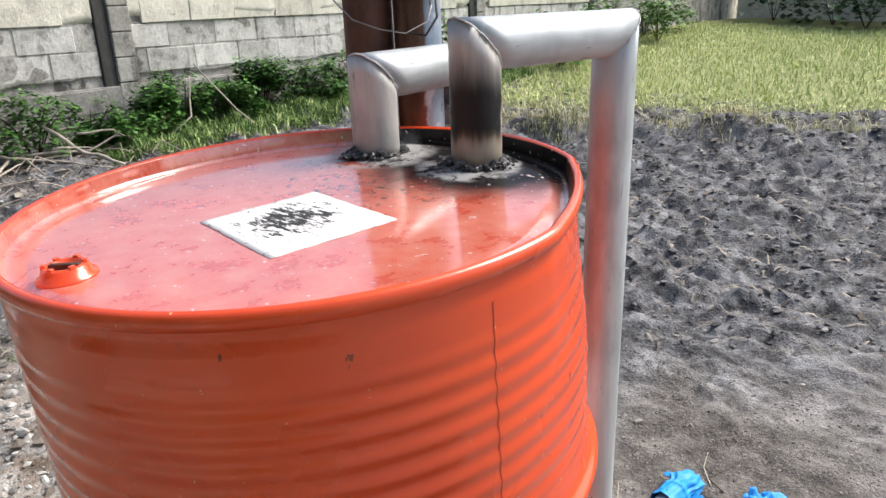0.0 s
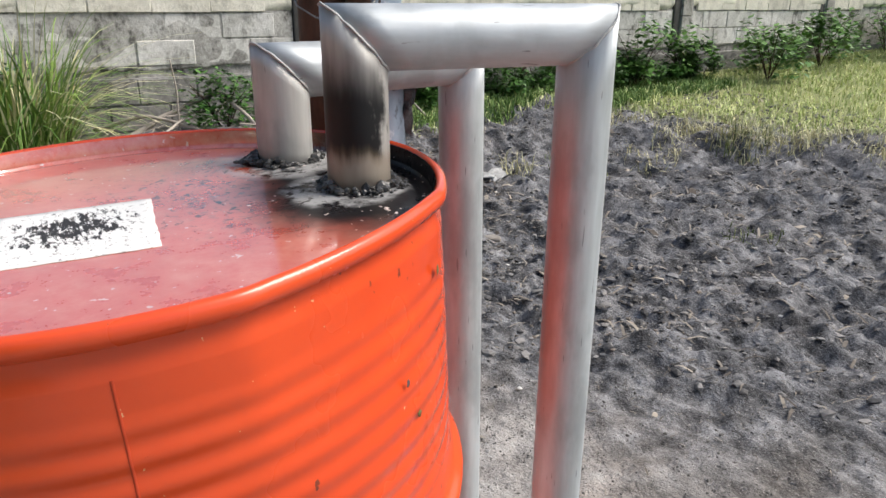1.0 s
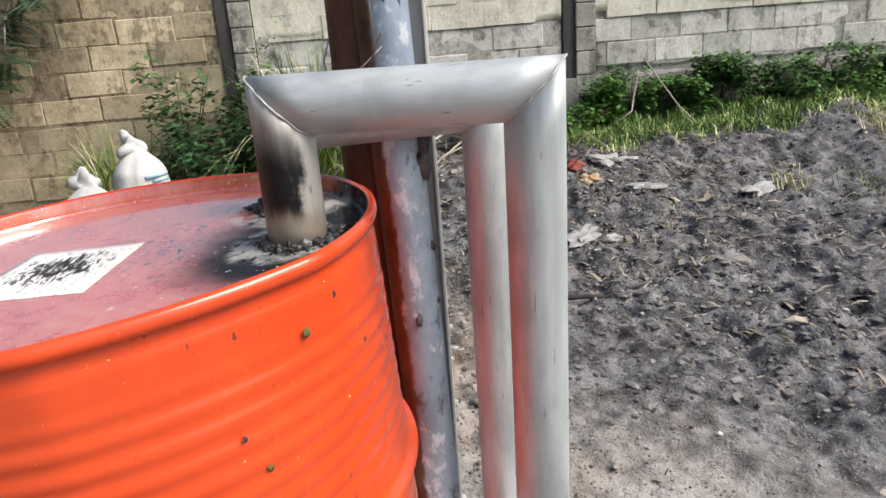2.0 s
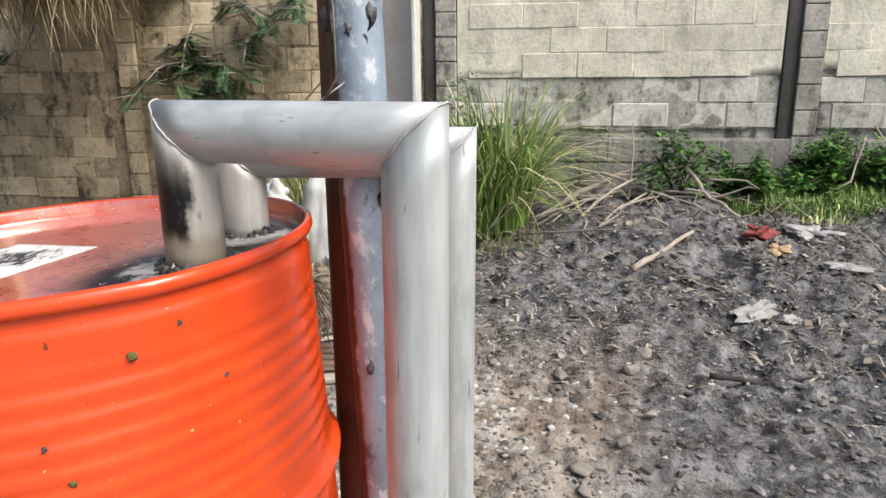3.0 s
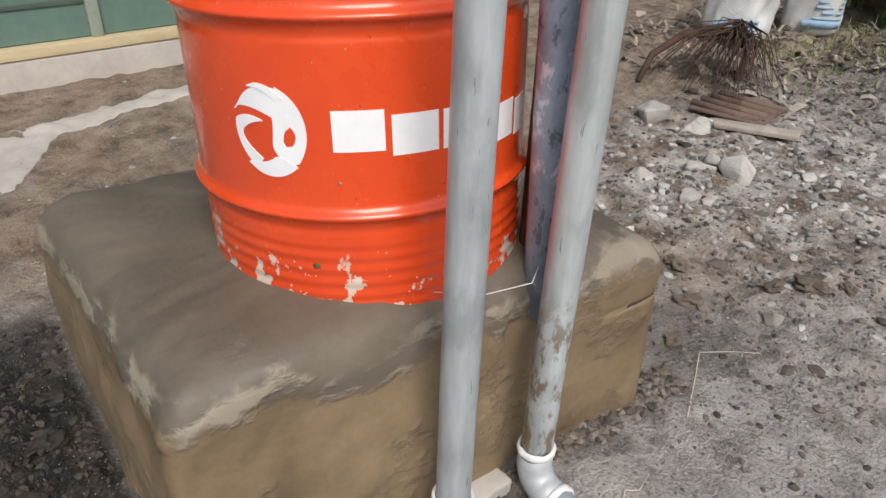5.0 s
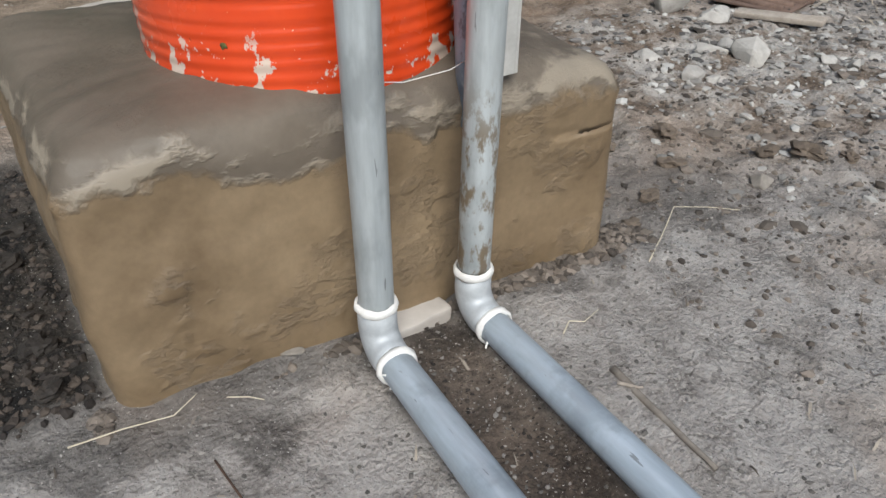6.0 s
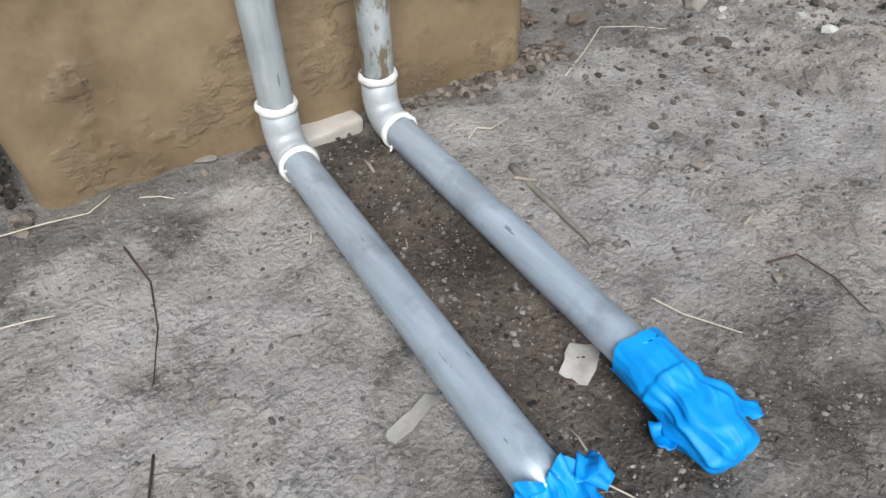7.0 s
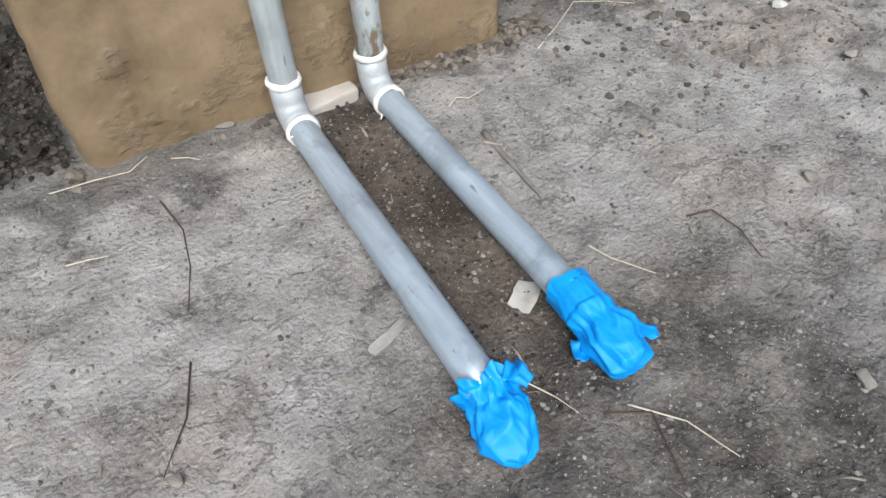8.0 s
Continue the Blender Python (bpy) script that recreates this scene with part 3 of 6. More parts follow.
def lathe(profile, n=96, m=None, caps=False):
    bm = bmesh.new()
    rings = [[bm.verts.new((r * math.cos(2 * math.pi * k / n), r * math.sin(2 * math.pi * k / n), z)) for k in range(n)] for r, z in profile]
    for a, b in zip(rings, rings[1:]):
        for k in range(n):
            bm.faces.new((a[k], a[(k + 1) % n], b[(k + 1) % n], b[k]))
    if caps:
        bm.faces.new(rings[0][::-1])
        bm.faces.new(rings[-1])
    if m is not None:
        bmesh.ops.transform(bm, matrix=m, verts=bm.verts)
    return bm


def mitred(points, r, n=28):
    """The rings of a round pipe with sharp mitred corners."""
    pts = [Vector(p) for p in points]
    d = [(b - a).normalized() for a, b in zip(pts, pts[1:])]
    u = d[0].orthogonal().normalized()
    v = d[0].cross(u)
    ring = [pts[0] + r * (u * math.cos(2 * math.pi * k / n) + v * math.sin(2 * math.pi * k / n)) for k in range(n)]
    rings = [ring]
    for i, way in enumerate(d):
        normal = way if i == len(d) - 1 else (way + d[i + 1]).normalized()
        ring = [p + way * ((pts[i + 1] - p).dot(normal) / way.dot(normal)) for p in ring]
        rings.append(ring)
    return rings


def ring_mesh(rings, caps=True, steps=1, wobble=0.0):
    bm = bmesh.new()
    full = []
    for a, b in zip(rings, rings[1:]):
        for s in range(steps):
            full.append([p.lerp(q, s / steps) for p, q in zip(a, b)])
    full.append(rings[-1])
    if wobble:
        full = [[p + noise.noise_vector(p * 25) * wobble for p in r] for r in full]
    vs = [[bm.verts.new(p) for p in r] for r in full]
    n = len(vs[0])
    for a, b in zip(vs, vs[1:]):
        for k in range(n):
            bm.faces.new((a[k], a[(k + 1) % n], b[(k + 1) % n], b[k]))
    if caps:
        bm.faces.new(vs[0][::-1])
        bm.faces.new(vs[-1])
    return bm


def tube(points, radii, n=8, bm=None):
    """A round tube of changing radius along a line."""
    bm = bm or bmesh.new()
    pts = [Vector(p) for p in points]
    if isinstance(radii, (int, float)):
        radii = [radii] * len(pts)
    u = None
    rings = []
    for i, p in enumerate(pts):
        way = (pts[min(i + 1, len(pts) - 1)] - pts[max(i - 1, 0)]).normalized()
        u = way.orthogonal().normalized() if u is None else (u - way * u.dot(way)).normalized()
        v = way.cross(u)
        rings.append([bm.verts.new(p + radii[i] * (u * math.cos(2 * math.pi * k / n) + v * math.sin(2 * math.pi * k / n))) for k in range(n)])
    for a, b in zip(rings, rings[1:]):
        for k in range(n):
            bm.faces.new((a[k], a[(k + 1) % n], b[(k + 1) % n], b[k]))
    bm.faces.new(rings[0][::-1])
    bm.faces.new(rings[-1])
    return bm


def lump(r, seed, squash=(1, 1, 1), rough=0.35, sub=2, sharp=False):
    bm = bmesh.new()
    bmesh.ops.create_icosphere(bm, subdivisions=sub, radius=1)
    o = Vector((seed * 7.1, seed * 3.3, seed * 1.7))
    for v in bm.verts:
        p = v.co.copy()
        k = 1 + rough * noise.noise(p * 1.3 + o) * 1.6 + rough * 0.4 * noise.noise(p * 3.5 + o)
        if sharp:
            k = min(k, 0.82 + 0.25 * noise.cell(p * 1.1 + o))
        v.co = Vector((p.x * squash[0], p.y * squash[1], p.z * squash[2])) * r * k
    return bm


def smooth01(t):
    t = max(0.0, min(1.0, t))
    return t * t * (3 - 2 * t)


# ---- ground ----
def ground_base(x, y):
    a = 0.36 * smooth01((-x - 2.5) / 2.4) * smooth01((y + 0.5) / 1.6)
    far = y - 0.45 * x
    b = 0.10 * smooth01((far - 2.2) / 2.5) + 0.22 * smooth01((far - 5.0) / 2.0) + 0.045 * max(0.0, min(far, 16) - 7.0)
    return max(a, b) + 0.25 * min(a, b)


def ground_z(x, y):
    h = ground_base(x, y)
    far = y - 0.45 * x
    p = Vector((x, y, 0))
    rough = 0.011 + 0.055 * smooth01((far - 1.2) / 2.0) * (1 - smooth01((far - 6.5) / 1.5))
    if x < -0.9 and y < 1.6:
        rough = max(rough, 0.030)
    h += rough * noise.fractal(p * 3.2, 0.7, 2.1, 4) + 0.012 * noise.noise(p * 1.1)
    h += 0.007 * noise.noise(p * 14) + 0.0035 * noise.noise(p * 26 + Vector((3.3, 1.7, 0.4))) + 0.3 * rough * abs(noise.noise(p * 9))
    h += 0.10 * smooth01(1 - abs(far - 6.1 - 0.6 * noise.noise(p * 0.6)) / 0.8) * (0.6 + noise.noise(p * 2.3))
    ruts = smooth01((far - 1.5) / 0.8) * (1 - smooth01((far - 6.0) / 1.0)) * smooth01((x + 5.0) / 0.6)
    h += ruts * (0.045 * (0.3 - abs(noise.noise(Vector((x * 2.2 + 0.8 * y, y * 4.4, 2.0))))) + 0.022 * (0.3 - abs(noise.noise(Vector((x * 6.5, y * 8.0, 5.0))))))
    loose = smooth01((0.6 * y - 0.75 * x - 1.3) / 0.8) * (1 - smooth01((far - 6.3) / 1.0))
    if loose > 0:
        u, v = 0.52 * x + 0.85 * y, 0.85 * x - 0.52 * y
        w = Vector((u * 0.42, v, 0)) + noise.noise_vector(p * 2.7) * 0.09
        patch = 0.45 + 0.8 * smooth01(0.5 + 1.2 * noise.noise(p * 1.3 + Vector((4, 9, 1))))
        h += loose * patch * (0.040 * (0.28 - abs(noise.noise(w * 5.0))) + 0.040 * (0.28 - abs(noise.noise(w * 10.0 + Vector((7, 2, 0))))) + 0.016 * noise.noise(w * 21))
    churn = smooth01((x - 0.44) / 0.10) * smooth01((0.40 - y) / 0.25) * smooth01((y + 0.95) / 0.3) * smooth01((1.0 - x) / 0.3)
    if churn > 0:
        h += churn * (0.030 * (0.25 - abs(noise.noise(p * 11))) + 0.018 * (0.25 - abs(noise.noise(p * 24 + Vector((2, 2, 0))))))
    trench = smooth01((x + 0.10) / 0.06) * smooth01((0.12 - x) / 0.06) * smooth01((y - 0.3) / 0.15) * smooth01((1.35 - y) / 0.2)
    calm = math.exp(-((x - 0.02) ** 2 + (y - 0.85) ** 2) / 0.5)
    h = h * (1 - 0.6 * calm) - 0.018 * trench
    return h


def build_ground():
    def axis(lo, hi, c, fine, less, more, top):
        out = [c]
        for end, grow in ((hi, more), (lo, less)):
            step, p, way = fine, c, 1 if end > c else -1
            while (end - p) * way > 0:
                p += step * way
                step = min(top, step * grow) if abs(p - c) > 1.0 else step
                out.append(p)
        return sorted(out)

    xs = axis(-60, 60, -0.1, 0.011, 1.0075, 1.030, 6.0)
    ys = axis(-60, 80, 0.9, 0.011, 1.020, 1.0075, 6.0)
    verts = [(x, y, ground_z(x, y)) for y in ys for x in xs]
    w = len(xs)
    faces = [(j * w + i, j * w + i + 1, j * w + w + i + 1, j * w + w + i) for j in range(len(ys) - 1) for i in range(w - 1)]
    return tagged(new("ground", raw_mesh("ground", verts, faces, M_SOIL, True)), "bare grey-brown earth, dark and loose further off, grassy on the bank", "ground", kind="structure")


build_ground()


# ---- block wall along the far side ----
WALL_X = -5.6
PIERS = (-3.75, -0.7, 2.25, 7.05, 10.0)
wall = thing("wall_west", (WALL_X - 0.15, 2, 0), "unplastered sandcrete block boundary wall with stained piers", "wall", kind="structure")
part("wall_core", box(WALL_X - 0.20, -0.7, -0.2, WALL_X - 0.03, 30, 2.55), M_JOINT, wall, smooth=False)
part("wall_core", box(WALL_X - 0.20, -14, -0.2, WALL_X - 0.012, -0.705, 2.06), M_OLDJOINT, wall, smooth=False)
part("wall_footing", box(WALL_X - 0.18, -0.6, -0.1, WALL_X + 0.035, 30, 0.80, 0.012), M_FOOT, wall, "damp dark cement footing")
for y in PIERS:
    top = 2.05 if y < -0.5 else 2.55
    part("pier", box(WALL_X - 0.15, y - 0.05, -0.2, WALL_X + 0.012, y + 0.06, top, 0.01), M_STAIN, wall, "black-stained concrete pier") if y > -3 else None
    z, k = -0.2, 0
    while z < top - 0.05:
        h = min(0.205, top - z)
        jig = 0.008 * noise.noise(Vector((y * 3, k * 1.7, 0.5)))
        part("pier_block", box(WALL_X - 0.15, y + 0.063 + jig, z + 0.004, WALL_X + 0.04 + jig, y + 0.24 + jig * 0.5, z + h - 0.004, 0.008), M_PIER if y > -3 else M_BLOCK_OLD, wall, smooth=False)
        z, k = z + h, k + 1


def plaster_sheet(y0, y1, z0, z1, seed, out=0.012, wave=0.006):
    """A thin skin of plaster or smeared mortar with a ragged lower edge."""
    bm = bmesh.new()
    ny, nz = int((y1 - y0) / 0.045), 34
    rows = []
    for j in range(nz + 1):
        row = []
        for i in range(ny + 1):
            y = y0 + (y1 - y0) * i / ny
            low = z0 + 0.05 * noise.fractal(Vector((y * 3, seed, 0)), 1, 2, 3)
            z = low + (z1 - low) * j / nz
            row.append(bm.verts.new((WALL_X + out + wave * (noise.noise(Vector((y * 2, z * 2, seed))) + 0.6 * noise.noise(Vector((y * 7, z * 9, seed + 4)))) - (0.03 if j == 0 else 0), y, z)))
        rows.append(row)
    for a, b in zip(rows, rows[1:]):
        for i in range(ny):
            bm.faces.new((a[i], a[i + 1], b[i + 1], b[i]))
    return bm


part("plaster", plaster_sheet(-0.45, 2.19, 1.30, 2.5, 1.0), M_PLASTER, wall, "thin pale cement plaster")
part("plaster", plaster_sheet(2.5, 6.99, 1.34, 2.5, 2.0), M_PLASTER, wall, "thin pale cement plaster")
for y0, y1 in ((-0.45, 2.19), (2.5, 6.99), (7.3, 11.0)):
    part("mortar_skin", plaster_sheet(y0, y1, 0.86, 1.31, 7.0 + y0, -0.0055, 0.006), M_JOINT, wall, "grey crumbling mortar")
part("mortar_skin", plaster_sheet(-3.5, -0.72, 0.1, 2.05, 5.0, -0.006, 0.009), M_OLDJOINT, wall, "brown crumbling mortar")
part("mortar_skin", plaster_sheet(-9.0, -3.8, 0.1, 2.05, 6.0, -0.006, 0.009), M_OLDJOINT, wall, "brown crumbling mortar")
part("plaster", plaster_sheet(7.3, 14.0, 1.34, 2.5, 3.0), M_PLASTER, wall, "thin pale cement plaster")

# ---- far end wall, behind the bank ----
end_wall = thing("wall_north", (0, 16, 0.5), "far pale block wall behind the grass bank", "wall", kind="structure")
part("wall_core", box(-5.5, 16.0, 0, 16, 16.2, 2.9), M_PLASTER, end_wall, smooth=False)

# ---- cement plinth ----
PL = thing("plinth", (0, 0, 0), "rough hand-rendered cement plinth, still damp, under the drum", "plinth")


def plinth_mesh():
    bm = bmesh.new()
    # footprint corners, counter-clockwise from the one nearest the path's start
    foot = [Vector((0.505, -0.46, 0)), Vector((0.51, 0.295, 0)), Vector((-0.485, 0.375, 0)), Vector((-0.52, -0.42, 0))]
    per = []
    for k in range(4):
        a, b = foot[k], foot[(k + 1) % 4]
        n = 70
        per += [a.lerp(b, i / n) for i in range(n)]
    rounded = []
    for i, p in enumerate(per):
        win = [per[(i + j) % len(per)] for j in range(-3, 4)]
        rounded.append(sum(win, Vector()) / len(win))

    def notch(p):
        """The slot in which the posts stand, and the shallow groove behind the pipes."""
        if p.y < 0.2:
            return 0.0
        return 0.012 * smooth01(1 - abs(p.x + 0.135) / 0.075) ** 0.7

    levels = [(-0.12, 1.0), (-0.02, 1.0)] + [(0.02 + 0.018 * i, 0.997 + 0.012 * math.sin(i / 19 * 3)) for i in range(20)] + [(0.385, 1.006), (0.41, 0.99), (0.437, 0.955), (0.452, 0.91), (0.462, 0.82), (0.468, 0.70), (0.472, 0.5), (0.474, 0.25)]
    rings = []
    for z, s in levels:
        ring = []
        for p in rounded:
            q = Vector((p.x * s, p.y * s - notch(p) * (1 if s > 0.9 else max(0, (s - 0.6) / 0.3)), z))
            side = 1.0 if z < 0.43 else 0.35
            if q.y > 0 and z > 0.3:
                q.z -= 0.03 * smooth01((-q.x - 0.1) / 0.4)
            w = noise.noise_vector(Vector((q.x * 3.2, q.y * 3.2, q.z * 5))) * 0.018 * side + noise.noise_vector(q * 11) * 0.007 + noise.noise_vector(q * 24) * 0.0035
            if 0.30 < z < 0.40 and noise.noise(Vector((q.x * 5, q.y * 5, 3))) > -0.1:
                w += Vector((q.x, q.y, 0)).normalized() * 0.0035 * smooth01((z - 0.30 - 0.05 * noise.noise(Vector((q.x * 6, q.y * 6, 9)))) / 0.03)
            q += w
            ring.append(bm.verts.new(q))
        rings.append(ring)
    n = len(rings[0])
    for a, b in zip(rings, rings[1:]):
        for k in range(n):
            bm.faces.new((a[k], a[(k + 1) % n], b[(k + 1) % n], b[k]))
    bm.faces.new(rings[-1])
    return bm


part("cement_body", plinth_mesh(), M_MORTAR, PL)


def shelf_strip():
    bm = box(-0.075, 0.30, -0.02, 0.075, 0.392, 0.020, 0.008)
    bmesh.ops.subdivide_edges(bm, edges=bm.edges[:], cuts=3, use_grid_fill=True)
    for v in bm.verts:
        v.co += noise.noise_vector(v.co * 18) * 0.006
    return bm


part("foot_strip", shelf_strip(), M_FOUND, PL, "pale cement strip at the foot")

# ---- drum ----
AXIS = Vector((0.0037, -0.052, 1)).normalized()
LID = Vector((0.0014, -0.0192, 1.170))
DM = Matrix.Translation(LID - AXIS * 0.862) @ Vector((0, 0, 1)).rotation_difference(AXIS).to_matrix().to_4x4()
drum = thing("oil_drum", tuple(LID - AXIS * 0.70), "orange-red steel oil drum sunk in cement, corrugated, white emblem", "drum")
R = 0.286
HOOPS = (0.582, 0.296)


def drum_profile():
    out, z = [], 0.0
    while z <= 0.846:
        r = R
        if 0.605 < z < 0.835:
            r += 0.0009 * math.sin((z - 0.605) / 0.0225 * 2 * math.pi) * smooth01((z - 0.605) / 0.03) * smooth01((0.835 - z) / 0.04)
        if 0.04 < z < 0.265:
            r += 0.0008 * math.sin((z - 0.04) / 0.0225 * 2 * math.pi) * smooth01((0.265 - z) / 0.03)
        for h in HOOPS:
            r += 0.0105 * math.exp(-(((z - h) / 0.0085) ** 2)) + 0.002 * math.exp(-(((z - h) / 0.022) ** 2)) - 0.002 * math.exp(-(((z - h + 0.025) / 0.008) ** 2))
        out.append((r, z))
        z += 0.0022
    out += [(R - 0.0015, 0.850), (R - 0.003, 0.857), (R - 0.002, 0.866)]
    return out


def dent(a, z):
    return 0.0022 * noise.noise(Vector((math.cos(a) * 1.6, math.sin(a) * 1.6, z * 4)))


def knock(a, z):
    """How far the rim is beaten in, flat between two bends, fading down the side."""
    d = (math.degrees(a) - KNOCK_AT) / KNOCK_HALF
    if abs(d) >= 1:
        return 0.0
    chord = R * (1 - math.cos(radians(KNOCK_HALF)) / math.cos(radians(KNOCK_HALF * d)))
    return KNOCK_DEEP * chord * smooth01((z - 0.70) / 0.15) * smooth01((1 - abs(d)) / 0.15)


KNOCK_AT, KNOCK_HALF, KNOCK_DEEP = 29.0, 24.0, 0.42


def beaten(bm):
    """Sets the dents into a turned part of the drum and stands it in its place."""
    for v in bm.verts:
        p = v.co
        a, r = math.atan2(p.y, p.x), math.hypot(p.x, p.y)
        if r > 0.2:
            k = 1 + (dent(a, p.z) * (1 if p.z < 0.87 else 0.5) - knock(a, p.z) * smooth01((r - 0.2) / 0.06)) / R
            p.x *= k
            p.y *= k
    bmesh.ops.transform(bm, matrix=DM, verts=bm.verts)
    return bm


body = part("drum_body", beaten(lathe(drum_profile(), 200)), M_ORANGE, drum)
part("rim", beaten(lathe([(R - 0.003, 0.864), (R + 0.0045, 0.8665), (R + 0.0065, 0.872), (R + 0.0055, 0.8785), (R + 0.001, 0.8815), (R - 0.003, 0.879), (R - 0.0045, 0.872), (R - 0.0050, 0.8635)], 200)), M_ORANGE, drum)
part("rim_lining", beaten(lathe([(R - 0.0033, 0.8789), (R - 0.0052, 0.872), (R - 0.0058, 0.8632)], 200)), M_LID, drum, "sooty inner face of the rim")
part("lid", beaten(lathe([(R - 0.0048, 0.866), (R - 0.0065, 0.860), (R - 0.012, 0.8575), (R - 0.020, 0.859), (R - 0.026, 0.8625), (R - 0.034, 0.8628), (R - 0.05, 0.8627), (R - 0.07, 0.8626), (0.16, 0.8624), (0.08, 0.862), (0.001, 0.862)], 160)), M_LID, drum, "faded dusty red lid, sky sheen mixed into its colour, soot round the welds")


def seam_mesh():
    a = math.atan2(-0.049, 0.283)
    bm = bmesh.new()
    rows = []
    for r, z in drum_profile()[4:-2:2]:
        rows.append([bm.verts.new(((r + o + dent(a, z)) * math.cos(a + s / R), (r + o + dent(a, z)) * math.sin(a + s / R), z)) for s, o in ((-0.0016, -0.0006), (-0.0007, 0.0004), (0.0007, 0.0004), (0.0014, -0.0006))])
    for p, q in zip(rows, rows[1:]):
        for k in range(3):
            bm.faces.new((p[k], p[k + 1], q[k + 1], q[k]))
    bmesh.ops.transform(bm, matrix=DM, verts=bm.verts)
    return bm


part("side_seam", seam_mesh(), M_SEAM, drum)
bung_at = DM @ Matrix.Translation((-0.02, -0.236, 0.862)) @ Matrix.Scale(0.62, 4)
bung = part("bung", lathe([(0.001, 0.001), (0.040, 0.001), (0.039, 0.004), (0.033, 0.006), (0.030, 0.016), (0.027, 0.019), (0.022, 0.019), (0.021, 0.013), (0.001, 0.012)], 40, bung_at), M_ORANGE, drum, "red screw bung")
part("bung_bar", box(-0.021, -0.004, 0.010, 0.021, 0.004, 0.020, 0.001, bung_at @ Matrix.Rotation(0.7, 4, "Z")), M_RUST, bung, "rusty cross bar")
for k in range(6):
    part("bung_lug", box(0.0225, -0.004, 0.014, 0.029, 0.004, 0.0225, 0.001, bung_at @ Matrix.Rotation(k * math.pi / 3, 4, "Z")), M_ORANGE, bung)


def label_mesh():
    corners = [Vector((-0.048, -0.096)), Vector((0.098, -0.117)), Vector((0.122, 0.012)), Vector((-0.027, 0.031))]
    bm = bmesh.new()
    n = 14
    grid = []
    for j in range(n + 1):
        row = []
        for i in range(n + 1):
            p = corners[0].lerp(corners[1], i / n).lerp(corners[3].lerp(corners[2], i / n), j / n)
            e = min(i, j, n - i, n - j)
            q = Vector((p.x, p.y, 0.8625 + (0.0003 * noise.noise(Vector((p.x * 40, p.y * 40, 0))) if e else 0)))
            if e == 0:
                q += Vector((noise.noise(Vector((p.x * 60, p.y * 60, 2))), noise.noise(Vector((p.x * 60, p.y * 60, 5))), 0)) * 0.002
            row.append(bm.verts.new(q))
        grid.append(row)
    for a, b in zip(grid, grid[1:]):
        for i in range(n):
            bm.faces.new((a[i], a[i + 1], b[i + 1], b[i]))
    ret = bmesh.ops.extrude_face_region(bm, geom=bm.faces[:])
    for v in ret["geom"]:
        if isinstance(v, bmesh.types.BMVert):
            v.co.z += 0.0004
    bmesh.ops.transform(bm, matrix=DM, verts=bm.verts)
    return bm


part("paper_label", label_mesh(), M_LABEL, drum, "scorched white paper label")

# emblem and bars on the side, wrapped round the barrel
INV = DM.inverted()


def on_barrel(world):
    p = INV @ Vector(world)
    return math.atan2(p.y, p.x) * R, p.z




def wrapped(loops, thick=0.0008):
    """Closed outlines in metres round and up the barrel, laid on it as thin paint."""
    bm = bmesh.new()
    for loop in loops:
        top = []
        for s, z in loop:
            a = s / R
            rr = R + thick + dent(a, z)
            top.append(bm.verts.new((rr * math.cos(a), rr * math.sin(a), z)))
        n = len(loop) // 2
        for i in range(n - 1):
            bm.faces.new((top[i], top[i + 1], top[len(loop) - 2 - i], top[len(loop) - 1 - i]))
    ret = bmesh.ops.extrude_face_region(bm, geom=bm.faces[:])
    for v in ret["geom"]:
        if isinstance(v, bmesh.types.BMVert):
            k = (R - 0.002) / (R + thick)
            v.co.x, v.co.y = v.co.x * k, v.co.y * k
    bmesh.ops.transform(bm, matrix=DM, verts=bm.verts)
    return bm


def along(points, n=18):
    """A line through a few corners, smoothed and cut into n even steps."""
    pts = [Vector(p) for p in points]
    for _ in range(2):
        cut = [pts[0]]
        for p, q in zip(pts, pts[1:]):
            cut += [p.lerp(q, 0.25), p.lerp(q, 0.75)]
        pts = cut + [pts[-1]]
    run = [0.0]
    for p, q in zip(pts, pts[1:]):
        run.append(run[-1] + (q - p).length)
    out, k = [], 0
    for i in range(n):
        d = run[-1] * i / (n - 1)
        while k < len(pts) - 2 and run[k + 1] < d:
            k += 1
        out.append(pts[k].lerp(pts[k + 1], (d - run[k]) / max(1e-9, run[k + 1] - run[k])))
    return out


def bar(s0, z0, s1, z1, slant=0.0):
    n = 10
    up = [(s0 + (s1 - s0) * i / (n - 1) + slant, z1) for i in range(n)]
    dn = [(s0 + (s1 - s0) * i / (n - 1), z0) for i in range(n)]
    return up + dn[::-1]


LC = (0.153, 0.423)


def arc(a0, a1, r=1.0):
    return [(0.88 * r * math.cos(radians(a0 + (a1 - a0) * i / 6)), r * math.sin(radians(a0 + (a1 - a0) * i / 6))) for i in range(7)]


def swirl(outer, inner, lift):
    """One stroke of the emblem between two lines, in units of its half height."""
    loop = along(outer) + along(inner)[::-1]
    return wrapped([[(LC[0] + u * 0.070, LC[1] + v * 0.070) for u, v in loop]], 0.0008 + lift)


